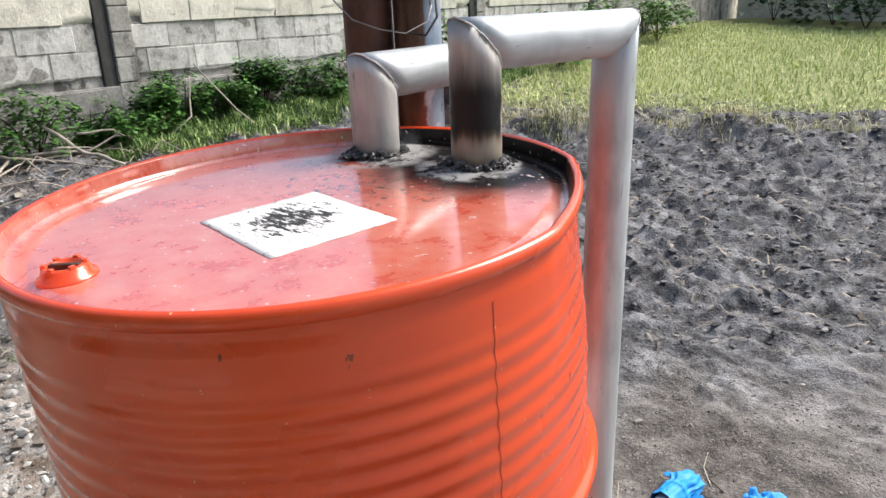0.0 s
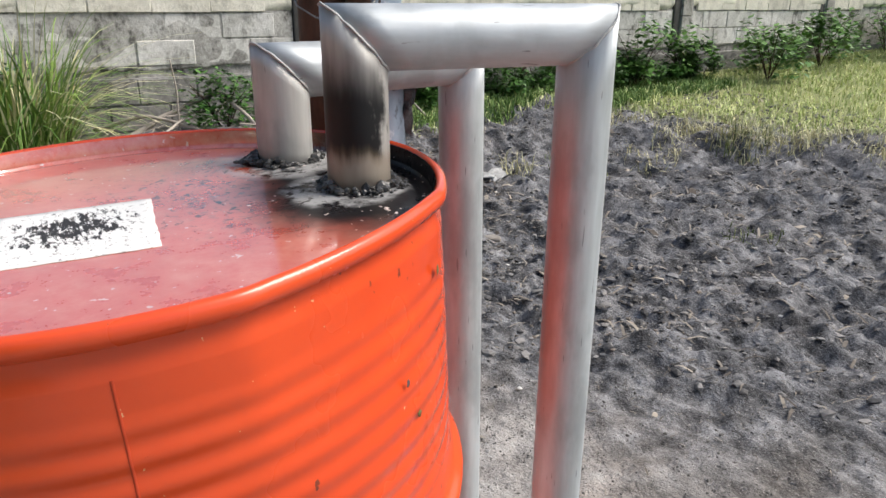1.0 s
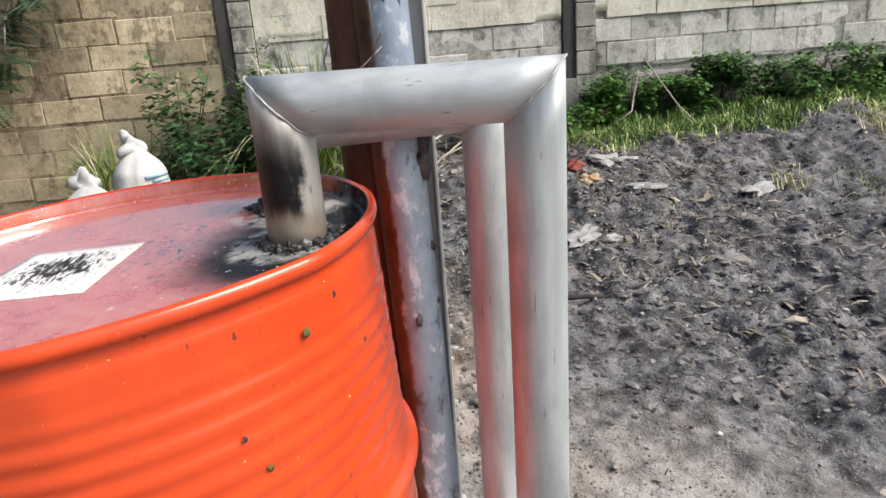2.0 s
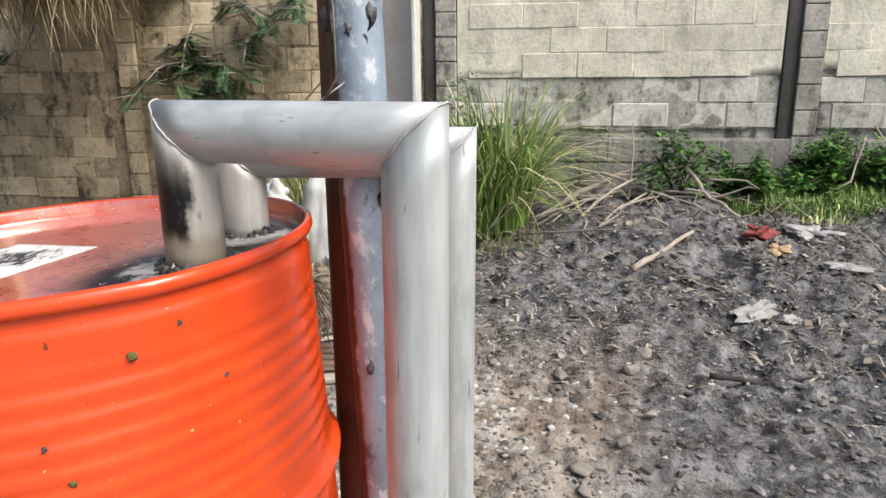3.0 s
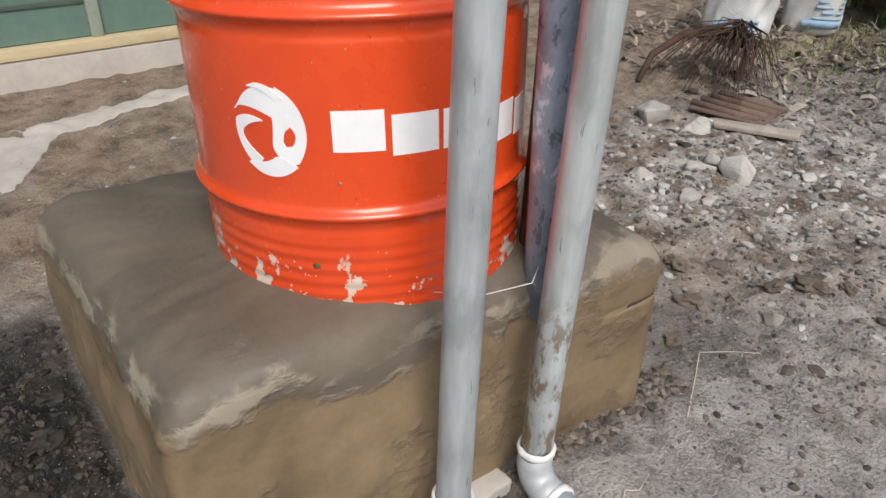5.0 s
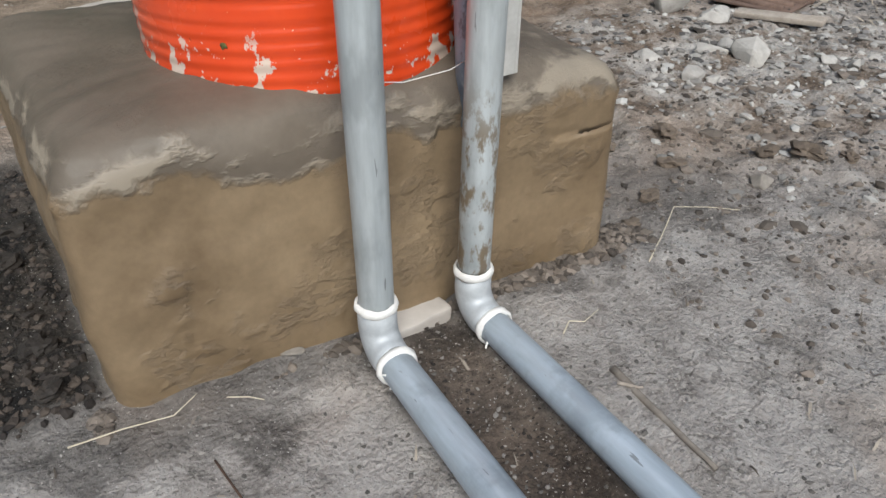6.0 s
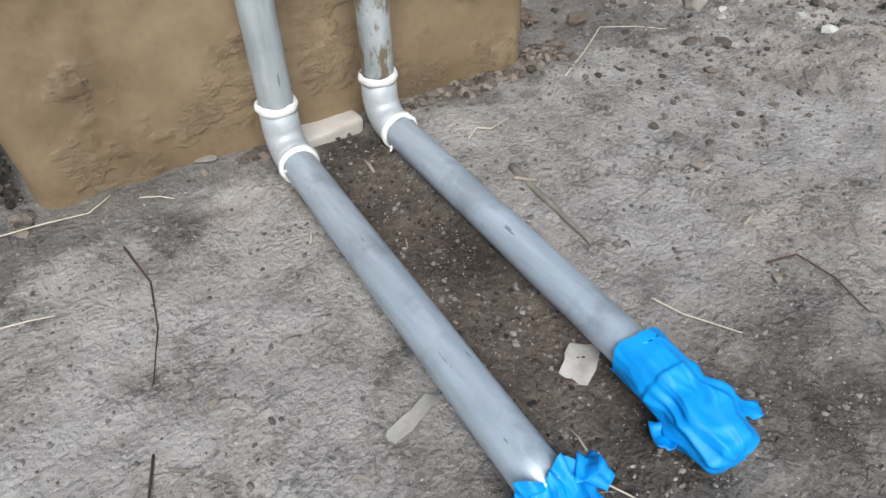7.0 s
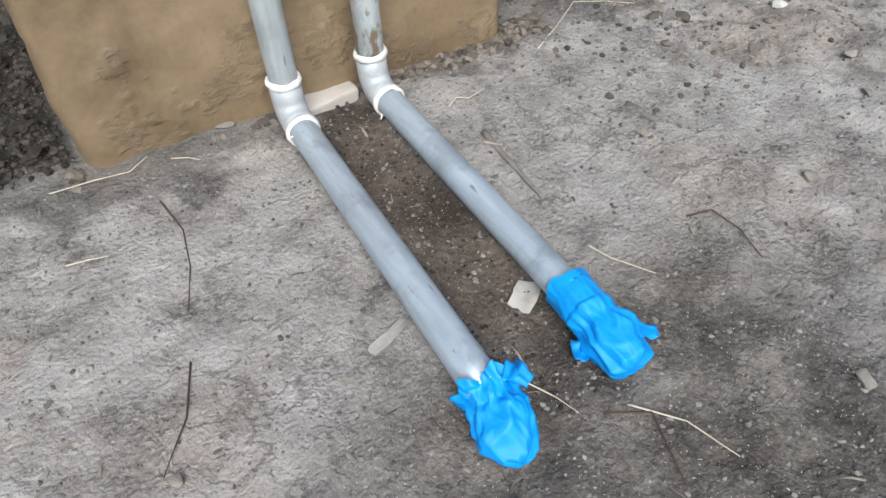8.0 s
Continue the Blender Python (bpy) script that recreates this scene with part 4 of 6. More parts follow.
for k, (outer, inner) in enumerate((
        (arc(155, 58, 0.93), [(-0.84, 0.36), (-0.66, 0.48), (-0.35, 0.47), (0.0, 0.36), (0.30, 0.20)]),
        (arc(72, -42, 0.97), [(0.10, 0.72), (0.14, 0.26), (0.12, 0.0), (0.05, -0.42), (0.42, -0.72)]),
        ([(-0.10, 0.21), (-0.45, 0.32), (-0.78, 0.22)] + arc(172, 244, 0.92), [(-0.10, 0.20), (-0.42, 0.13), (-0.70, -0.09), (-0.55, -0.36), (-0.20, -0.62)]),
        (arc(228, 312, 1.0), [(-0.52, -0.70), (-0.30, -0.72), (-0.05, -0.66), (0.16, -0.50), (0.50, -0.66)]),
        ([(-0.36, 0.92), (-0.15, 0.99), (0.14, 0.92), (0.42, 0.70)], [(-0.36, 0.89), (-0.16, 0.89), (0.05, 0.80), (0.30, 0.62)]))):
    part("emblem_blade", swirl(outer, inner, 0.0003 * k), M_WHITE, drum, "white curved emblem stroke", smooth=False)
for s0, s1, zt in ((0.248, 0.322, 0.457), (0.332, 0.402, 0.448), (0.410, 0.482, 0.447), (0.494, 0.568, 0.430), (0.578, 0.625, 0.424)):
    part("stencil_bar", wrapped([bar(s0, zt - 0.060, s1, zt)]), M_WHITE, drum, "plain white painted bar", smooth=False)

for at, size, mat, words in (((0.194, 0.196, 1.136), 0.007, "M_LEAFBIT", "dried green leaf bit"), ((0.124, 0.246, 1.09), 0.005, "M_CHAR", "dark dirt speck"), ((0.154, 0.215, 1.155), 0.004, "M_CHAR", "dark dirt speck"),
                             ((0.236, 0.154, 1.032), 0.005, "M_LEAFBIT", "dried green leaf bit"), ((0.245, 0.139, 1.069), 0.004, "M_CHAR", "dark dirt speck"), ((0.215, 0.204, 0.526), 0.010, "M_LEAFBIT", "dull green dirt spot"), ((0.181, 0.230, 0.669), 0.004, "M_TAN", "tan dirt speck")):
    s, z = on_barrel(at)
    bit = lump(size * 0.5, size * 900 + z, (0.12, 1.0, 1.2 if size < 0.009 else 0.7), 0.9, 2)
    bmesh.ops.transform(bit, matrix=DM @ Matrix.Rotation(s / R, 4, "Z") @ Matrix.Translation((R + dent(s / R, z) + 0.0006, 0, z)), verts=bit.verts)
    part("dirt_speck", bit, {"M_LEAFBIT": M_LEAFBIT, "M_CHAR": M_CHAR, "M_TAN": M_TAN}[mat], drum, words)

# ---- the two pipe runs ----
PR = 0.0300


def slag(cx, cy, z, r, seed):
    """A broken crust of burnt slag lumps round the foot of a riser."""
    rng = random.Random(int(seed * 100))
    bm = bmesh.new()
    for k in range(300):
        a = rng.uniform(0, 2 * math.pi)
        heavy = 0.5 + 0.5 * noise.noise(Vector((math.cos(a) * 1.7, math.sin(a) * 1.7, seed * 5.0))) * 1.6
        if rng.random() > heavy + 0.15:
            continue
        out = rng.random() ** 2
        size = (0.0058 - 0.0034 * out) * rng.uniform(0.35, 1.2) * (0.5 + 0.7 * heavy)
        c = Vector((cx + (r - 0.003 + 0.026 * out * heavy) * math.cos(a), cy + (r - 0.003 + 0.026 * out * heavy) * math.sin(a), z + size * 0.4 + (1 - out) * rng.uniform(0, 0.008) * heavy))
        made = bmesh.ops.create_icosphere(bm, subdivisions=1, radius=size)["verts"]
        for v in made:
            v.co = c + Vector((v.co.x * rng.uniform(0.6, 1.5), v.co.y * rng.uniform(0.6, 1.5), v.co.z * rng.uniform(0.5, 1.2)))
    return bm


def bead(ring, r, seed):
    n = len(ring)
    fine = [ring[k].lerp(ring[(k + 1) % n], j / 4) for k in range(n) for j in range(4)]
    pts = [p + noise.noise_vector(p * 90 + Vector((seed, 0, 0))) * 0.0016 for p in fine]
    pts.append(pts[0])
    return tube(pts, [r * (0.8 + 0.5 * abs(noise.noise(p * 150))) for p in pts], 6)


def elbow_mesh(c, up_z, out, r=0.0333, n=24):
    """A short swept bend from straight down to along the ground."""
    c, out = Vector(c), Vector(out).normalized()
    pts, rad = [], []
    pts.append(c + Vector((0, 0, up_z)))
    rad.append(r)
    k = 0.045
    for i in range(9):
        a = i / 8 * math.pi / 2
        pts.append(c + Vector((0, 0, k * (1 - math.sin(a)))) + out * (k * (1 - math.cos(a))))
        rad.append(r * 1.02)
    pts.append(c + out * (k + 0.025))
    rad.append(r * 0.99)
    return tube(pts, rad, n)


def tape_ring(c, axis, r, seed, wide=0.015):
    axis = Vector(axis).normalized()
    u = axis.orthogonal().normalized()
    v = axis.cross(u)
    bm = bmesh.new()
    n, rows = 40, []
    for j, (o, dr) in enumerate(((-0.5, -0.002), (-0.45, 0.0015), (-0.1, 0.0035), (0.25, 0.003), (0.5, 0.001), (0.52, -0.003))):
        row = []
        for k in range(n):
            a = 2 * math.pi * k / n
            q = Vector((math.cos(a) * 2, math.sin(a) * 2, seed + j))
            rr = r + dr + 0.0025 * noise.noise(q)
            row.append(bm.verts.new(Vector(c) + (u * math.cos(a) + v * math.sin(a)) * rr + axis * (o * wide + 0.004 * noise.noise(q * 0.7))))
        rows.append(row)
    for a, b in zip(rows, rows[1:]):
        for k in range(n):
            bm.faces.new((a[k], a[(k + 1) % n], b[(k + 1) % n], b[k]))
    return bm


def tail(c, seed, length=0.045):
    """A loose end of tape that hangs down."""
    bm = bmesh.new()
    rows = []
    for i in range(7):
        f = i / 6
        p = Vector(c) + Vector((0.008 * math.sin(f * 3 + seed), 0.010 * f, -length * f))
        w = 0.006 * (1 - f * 0.8)
        rows.append([bm.verts.new(p + Vector((-w, 0, 0))), bm.verts.new(p + Vector((0, 0.003, 0))), bm.verts.new(p + Vector((w, 0, 0)))])
    for a, b in zip(rows, rows[1:]):
        for k in range(2):
            bm.faces.new((a[k], a[k + 1], b[k + 1], b[k]))
    return bm


def pipe_run(base, foot_z, top_z, corner, low, ground_end, end_z, lift, mats, label, seed):
    run = thing("pipe_run", (low[0], low[1], 0.0), label, "pipe", "pipe runs from the drum")
    rings = mitred([(*base, foot_z), (*base, top_z), (*corner, top_z), (*low, 0.10)], PR)
    riser = part("riser", ring_mesh(rings[0:2], True, 6), mats[0], run, "scorched grey riser")
    part("crossbar", ring_mesh(rings[1:3], True, 8), mats[1], run)
    part("downpipe", ring_mesh(rings[2:4], True, 24), mats[2], run)
    part("weld", bead(rings[1], 0.0013, seed), M_WELD, run, "rough weld bead")
    part("weld", bead(rings[2], 0.0013, seed + 5), M_WELD, run, "rough weld bead")
    part("burnt_weld", slag(*base, foot_z + 0.004, PR + 0.005, seed), M_SLAG, riser, "black and pale burnt weld crust", smooth=False)
    c = Vector((low[0], low[1], end_z + 0.003))
    out = Vector((ground_end[0] - low[0], ground_end[1] - low[1], 0)).normalized()
    elbow = part("elbow", elbow_mesh(c, 0.085, out), M_ELBOW, run, "pale grey elbow fitting")
    part("thread_tape", tape_ring(c + Vector((0, 0, 0.084)), (0, 0, 1), 0.0340, seed), M_TAPE, elbow, "frayed white thread tape")
    part("thread_tape", tape_ring(c + out * 0.070, out, 0.0340, seed + 3), M_TAPE, elbow, "frayed white thread tape")
    part("tape_tail", tail(c + out * 0.070 + Vector((-0.036, 0, 0.006)), seed), M_TAPE, elbow)
    part("tape_tail", tail(c + out * 0.078 + Vector((0.030, 0.006, 0.012)), seed + 2, 0.030), M_TAPE, elbow)
    g = mitred([c + out * 0.055, Vector((*ground_end, end_z + lift))], 0.0305)
    part("ground_pipe", ring_mesh(g, True, 16), mats[3], run, "blue-grey pipe lying on the earth")
    return run


lid_z = lambda x, y: 1.170 - 0.0037 * x + 0.052 * (y + 0.0192)
pipe_run((0.061, 0.188), lid_z(0.061, 0.188) - 0.004, 1.317, (0.1043, 0.4287), (0.1000, 0.4184), (0.163, 1.226), 0.040, 0.030, (M_ZINC_SOOT, M_ZINC_X, M_ZINC, M_ZINC_LOW), "welded grey galvanised pipe, soot-blackened at the lid, bent to the ground", 1)
pipe_run((-0.0905, 0.1685), lid_z(-0.0905, 0.1685) - 0.004, 1.278, (-0.123, 0.422), (-0.1035, 0.4168), (-0.068, 1.165), 0.028, 0.008, (M_ZINC_WARM, M_ZINC_X, M_ZINC_B, M_ZINC_LOW), "welded grey galvanised pipe, mud-stained low down, bent to the ground", 2)


def bag_mesh(start, way, length, seed, waist=0.5, frill=False):
    """Thin plastic pulled over a pipe's open end, gathered in folds and tied."""
    start, way = Vector(start), Vector(way).normalized()
    side = way.cross(Vector((0, 0, 1))).normalized()
    up = side.cross(way)
    bm = bmesh.new()
    n, steps, rows = 120, 60, []
    for i in range(steps):
        f = i / (steps - 1)
        tie = math.exp(-(((f - waist) / 0.07) ** 2))
        r = 0.0395 - 0.0045 * tie + 0.003 * smooth01((f - waist) / 0.2)
        if frill:
            r += 0.006 * smooth01(1 - f / 0.16)
        r *= max(0.30, 1 - (0.42 if frill else 0.16) * smooth01((f - 0.62) / 0.38)) * (1 if f < 0.94 else math.sqrt(max(0.05, 1 - ((f - 0.94) / 0.06) ** 2 * 0.85)))
        if frill:
            fold = 0.30 * smooth01((waist + 0.12 - f) / 0.12) + 0.12 * (1 - smooth01((f - 0.45) / 0.4))
        else:
            fold = 0.02 + 0.20 * math.exp(-(((f - waist - 0.06) / 0.13) ** 2)) + 0.07 * smooth01((f - 0.75) / 0.2)
        row = []
        for k in range(n):
            a = 2 * math.pi * k / n
            q = Vector((math.cos(a) * 1.3, math.sin(a) * 1.3, f * 3.2 + seed * 9))
            ph = 2.2 * noise.noise(q) + (2.6 * f if not frill else 1.2 * f)
            pleat = 0.55 - abs(math.sin(a * 4.5 + ph)) ** 0.7 + 0.4 * (0.5 - abs(math.sin(a * 8 + 1.7 * ph)))
            slack = 0.10 * noise.noise(q * 0.9) + 0.20 * (0.2 - abs(noise.noise(q * 1.3 + Vector((0, 0, math.cos(a) * 1.2))))) + 0.03 * noise.noise(q * 3.4)
            near_d = noise.voronoi(Vector((math.cos(a) * 1.25, math.sin(a) * 1.25, f * 2.6 + seed * 3.1)))[0]
            crush = 0.34 * (near_d[0] - 0.38) + 0.16 * (0.25 - min(0.5, near_d[1] - near_d[0]))
            soft = 0.35 if (f < 0.35 and not frill) else 1.0
            rr = r * (1 + fold * pleat + 0.5 * slack + crush * soft)
            if f < 0.30:
                rr = max(rr, 0.0345)
            shift = (0.010 * noise.noise(q * 1.4) if f < 0.1 else 0.004 * noise.noise(q * 2)) + (0.007 * math.sin(a * 5 + seed) * smooth01(1 - f / 0.12) if frill else 0)
            flat = 1.0 - 0.20 * smooth01((f - 0.5) / 0.4)
            p = start + way * (length * f + shift) + side * (rr * math.cos(a)) + up * (rr * math.sin(a) * flat - 0.006 * f * f)
            p.z = max(p.z, 0.003)
            row.append(bm.verts.new(p))
        rows.append(row)
    for a, b in zip(rows, rows[1:]):
        for k in range(n):
            bm.faces.new((a[k], a[(k + 1) % n], b[(k + 1) % n], b[k]))
    tip = bm.verts.new(sum((v.co for v in rows[-1]), Vector()) / n - way * 0.004)
    for k in range(n):
        bm.faces.new((rows[-1][k], rows[-1][(k + 1) % n], tip))
    return bm


def bag_ear(at, way, seed, size=0.038):
    bm = bmesh.new()
    way = Vector(way).normalized()
    side = way.cross(Vector((0, 0, 1))).normalized()
    rows = []
    for i in range(8):
        f = i / 7
        row = []
        for j in range(6):
            g = j / 5 - 0.5
            w = 0.020 * (1 - 0.5 * f)
            p = Vector(at) + way * (size * f) + side * (g * 2 * w) + Vector((0, 0, 0.010 * math.sin(f * 3 + seed) + 0.009 * noise.noise(Vector((f * 3, g * 5, seed)))))
            row.append(bm.verts.new(p))
        rows.append(row)
    for a, b in zip(rows, rows[1:]):
        for k in range(5):
            bm.faces.new((a[k], a[k + 1], b[k + 1], b[k]))
    ret = bmesh.ops.extrude_face_region(bm, geom=bm.faces[:])
    for v in ret["geom"]:
        if isinstance(v, bmesh.types.BMVert):
            v.co.z -= 0.0012
    return bm


def pipe_cap(start, way, length, seed, ears, waist):
    cap = thing("plastic_bag", (start[0], start[1], 0), "bright blue plastic bag bunched and tied over a pipe end", "bag", "blue bags on the pipe ends")
    main = part("bag", bag_mesh(start, way, length, seed, waist, seed == 1), M_BLUE, cap)
    for at, w, s in ears:
        part("bag_ear", bag_ear(at, w, s), M_BLUE, cap)
    return cap


pipe_cap((0.1580, 1.211, 0.066), (0.026, 0.155, -0.022), 0.124, 1, [((0.122, 1.222, 0.080), (-0.2, 0.5, 0.2), 1), ((0.135, 1.226, 0.094), (-0.3, 0.3, 0.5), 2.5)], 0.28)
pipe_cap((-0.072, 1.120, 0.037), (0.012, 0.19, -0.004), 0.180, 2, [((-0.100, 1.252, 0.04), (-0.6, 0.35, 0.05), 2), ((-0.030, 1.215, 0.03), (0.5, 0.5, -0.25), 4)], 0.50)

# ---- posts beside the drum ----
post = thing("steel_post", (-0.168, 0.343, 0.40), "mottled galvanised steel post wired to a rusty pipe", "post")
pdir = Vector((0.0211, -0.0272, 1))
p0 = Vector((-0.1511, 0.3218, 0.8)) - pdir * 0.8
part("zinc_pipe", ring_mesh(mitred([p0 + pdir * 0.36, p0 + pdir * 3.2], 0.0335), True, 20), M_POST, post)
part("rusty_pipe", ring_mesh(mitred([(-0.203, 0.272, 0.36), (-0.205, 0.272, 3.1)], 0.035), True, 20), M_RUST, post, "brown rusted steel pipe")
angle = part("angle_bar", box(-0.222, 0.318, 0.445, -0.217, 0.366, 3.0, 0.001), M_ANGLE, post, "pale weathered steel angle")
part("angle_bar", box(-0.2165, 0.361, 0.445, -0.190, 0.366, 3.0, 0.001), M_ANGLE, post, "pale weathered steel angle")
for z, s in ((1.50, 1), (1.62, 2)):
    pts = []
    for k in range(26):
        a = 2 * math.pi * k / 25
        pts.append((-0.178 + 0.064 * math.cos(a), 0.305 + 0.078 * math.sin(a), z + 0.006 * math.sin(a * 2 + s)))
    part("tie_wire", tube(pts, 0.0017, 6), M_DARKWIRE, post, "thin dark tie wire")
part("tie_wire", tube([(-0.105, 0.282, 1.60), (-0.118, 0.287, 1.56), (-0.112, 0.284, 1.50), (-0.108, 0.289, 1.44), (-0.100, 0.292, 1.36)], 0.0013, 6), M_WIRE, post, "thin loose steel wire")
part("tie_wire", tube([(-0.262, 0.24, 1.392), (-0.238, 0.238, 1.373), (-0.187, 0.228, 1.345), (-0.138, 0.232, 1.332), (-0.108, 0.25, 1.326), (-0.09, 0.275, 1.34), (-0.105, 0.30, 1.36)], 0.0010, 6), M_WIRE, post, "thin loose steel wire")
part("tie_wire", tube([(-0.115, 0.262, 1.326), (-0.09, 0.27, 1.322), (-0.082, 0.285, 1.345), (-0.098, 0.30, 1.375)], 0.0016, 6), M_DARKWIRE, post, "thin dark tie wire")
part("tie_wire", tube([(-0.30, 0.05, 1.66), (-0.26, 0.12, 1.60), (-0.22, 0.17, 1.545), (-0.19, 0.21, 1.525), (-0.150, 0.235, 1.50), (-0.12, 0.262, 1.505)], 0.0010, 6), M_WIRE, post, "thin loose steel wire")
for z, dx, s in ((1.245, 0.030, 1), (1.22, 0.031, 2), (1.10, 0.024, 3), (1.02, 0.02, 4), (0.56, 0.028, 5), (1.615, 0.03, 6), (1.60, -0.01, 7)):
    c = p0 + pdir * z
    b = lump(0.017 if s < 3 else 0.010, s, (0.5, 0.6, 1.6 if s < 3 else 0.8), 0.6, 2)
    for v in b.verts:
        v.co += Vector((c.x + dx * 0.6, c.y + 0.030 if dx > 0.022 else c.y + 0.027, c.z))
    part("weld_scar", b, M_CHAR, post, "black weld scar")
for y, z, size in ((0.276, 1.431, 0.009), (0.330, 1.433, 0.009), (0.306, 1.419, 0.005), (0.316, 0.999, 0.006)):
    c = p0 + pdir * z
    off = max(-0.030, min(0.030, y - c.y))
    b = lump(size, z * 7, (0.5, 0.7, 1.5), 0.8, 2)
    for v in b.verts:
        v.co += Vector((c.x + math.sqrt(0.0335 ** 2 - off ** 2), c.y + off, z))
    part("weld_scar", b, M_CHAR, post, "black weld scar")
part("tie_wire", tube([(-0.115, 0.36, 0.485), (-0.06, 0.40, 0.495), (0.0, 0.36, 0.475), (0.06, 0.30, 0.47)], 0.0008, 6), M_TAPE, post, "pale string")

# ---- house with green sheet wall ----
HY = -2.62
house = thing("house", (0, HY - 1.5, 0), "unfinished house with glossy green sheet wall on a pale cement footing", "house")
part("foundation", box(-2.80, HY - 3.4, -0.2, 4.5, HY, 0.135, 0.015), M_FOUND, house, "pale whitewashed cement footing")
part("sill", box(-2.82, HY - 0.11, 0.136, 4.5, HY + 0.005, 0.185, 0.004), M_BATTEN, house, "raw pine sill plate")
wall_sheet = part("green_sheet", box(-2.78, HY - 0.10, 0.186, 4.5, HY - 0.06, 2.5), M_GREEN, house, "glossy green plastic sheeting")
# The two grey-green battens stand for a post's reflection in the sheet.
for x in (-2.75, -1.55, -0.62, -0.20, 0.9, 2.1, 3.2):
    part("batten", box(x - 0.028, HY - 0.059, 0.186, x + 0.028, HY - 0.035, 2.5, 0.003), M_POST_REFLECTION if -0.7 < x < 0 else M_BATTEN, wall_sheet, "grey-green strip for a post reflection in the glossy sheet" if -0.7 < x < 0 else "")
for x0, x1, z in ((-2.84, -1.585, 1.245), (-1.515, -0.655, 1.26)):
    part("batten", box(x0, HY - 0.058, z - 0.025, x1, HY - 0.036, z + 0.025, 0.003), M_BATTEN, wall_sheet)
part("pane", box(-0.586, HY - 0.0595, 0.19, 0.868, HY - 0.0575, 0.98), M_PANE, wall_sheet, "pale grey-green translucent panel", smooth=False)
for k in range(6):
    z = 0.24 + k * 0.085
    part("slat", box(-0.168, HY - 0.057, z + 0.1, 0.868, HY - 0.050, z + 0.125, 0.003), M_SLAT, wall_sheet, "weathered grey slat")
part("roof_plate", box(-3.25, HY - 3.4, 2.5, 4.5, HY + 0.35, 2.56), M_BATTEN, house, smooth=False)
part("roof", box(-3.3, HY - 3.4, 2.565, 4.5, HY + 0.4, 2.72, 0.03), M_TWIG, house, "grey thatch roof")

def spill_mesh():
    """A thin spill of pale cement with a wandering edge."""
    bm = bmesh.new()
    rows = []
    for i in range(90):
        f = i / 89
        x = 0.85 - 1.85 * f
        mid = -2.12 + (0.24 * smooth01((x - 0.15) / 0.35)) + 0.06 * math.sin(x * 5)
        half = (0.085 + 0.19 * smooth01((x - 0.1) / 0.35)) * smooth01(f / 0.12) * smooth01((1 - f) / 0.2) + 0.004
        row = []
        for j in range(13):
            g = j / 12 * 2 - 1
            w = half * (1 + 0.5 * noise.fractal(Vector((x * 5, g * 0.6, 3)), 0.8, 2, 3))
            y = mid + g * w
            z = ground_z(x, y) + (0.009 * (1 - g ** 4) + 0.004 * noise.noise(Vector((x * 14, y * 14, 0))) - 0.004 + 0.010 * noise.noise(Vector((x * 5, y * 5, 7))))
            row.append(bm.verts.new((x, y, z if abs(g) < 0.99 else z - 0.012)))
        rows.append(row)
    for a, b in zip(rows, rows[1:]):
        for k in range(12):
            bm.faces.new((a[k], a[k + 1], b[k + 1], b[k]))
    return bm


solo("cement_spill", spill_mesh(), M_FOUND, "pale dried cement spill on the earth before the house", "cement")

# ---- timber prop by the house ----
prop = thing("timber_post", (-1.80, -2.42, 0), "leaning stripped tree-trunk post with a pale split batten", "post")


def trunk_mesh():
    pts, rad = [], []
    for i in range(22):
        f = i / 21
        p = Vector((-1.715 - 0.02 * f, -2.40 - 0.06 * f, -0.05 + 2.55 * f))
        p += Vector((noise.noise(Vector((f * 4, 1, 0))), noise.noise(Vector((f * 4, 5, 0))), 0)) * 0.02
        pts.append(p)
        rad.append(0.085 - 0.012 * f)
    bm = tube(pts, rad, 20)
    for v in bm.verts:
        v.co += noise.noise_vector(v.co * 9) * 0.008
    return bm


part("trunk", trunk_mesh(), M_BARK, prop)
part("split_batten", box(-0.035, -0.015, -0.05, 0.035, 0.015, 1.02, 0.004, Matrix.Translation((-2.10, -2.335, 0.0)) @ Matrix.Rotation(0.345, 4, "Y")), M_BATTEN, prop, "pale split wood batten")


# ---- plants ----
def blades(name, spots, material, seed, label, category, width=0.006, kind=""):
    """Bent tapering blades in one mesh: spots of (x, y, z, height, lean, ways)."""
    rng = random.Random(seed)
    verts, faces = [], []
    for x, y, z, h, lean, a in spots:
        d = Vector((math.cos(a), math.sin(a), 0))
        s = Vector((-d.y, d.x, 0))
        w = width * rng.uniform(0.6, 1.3)
        n = 9 if h > 0.35 else 3
        k0 = len(verts)
        droop = rng.uniform(0.5, 1.3)
        for i in range(n):
            f = i / (n - 1)
            p = Vector((x, y, z)) + d * (lean * h * 0.62 * f ** 1.8) + Vector((0, 0, h * (f - 0.50 * droop * lean * f ** 3.2)))
            p.z = max(p.z, z + 0.004)
            ww = w * (1 - f) ** 0.7
            verts += [p - s * ww, p + s * ww + Vector((0, 0, 0.001))]
        for i in range(n - 1):
            b = k0 + 2 * i
            faces.append((b, b + 1, b + 3, b + 2))
    return new(name, raw_mesh(name, verts, faces, material))


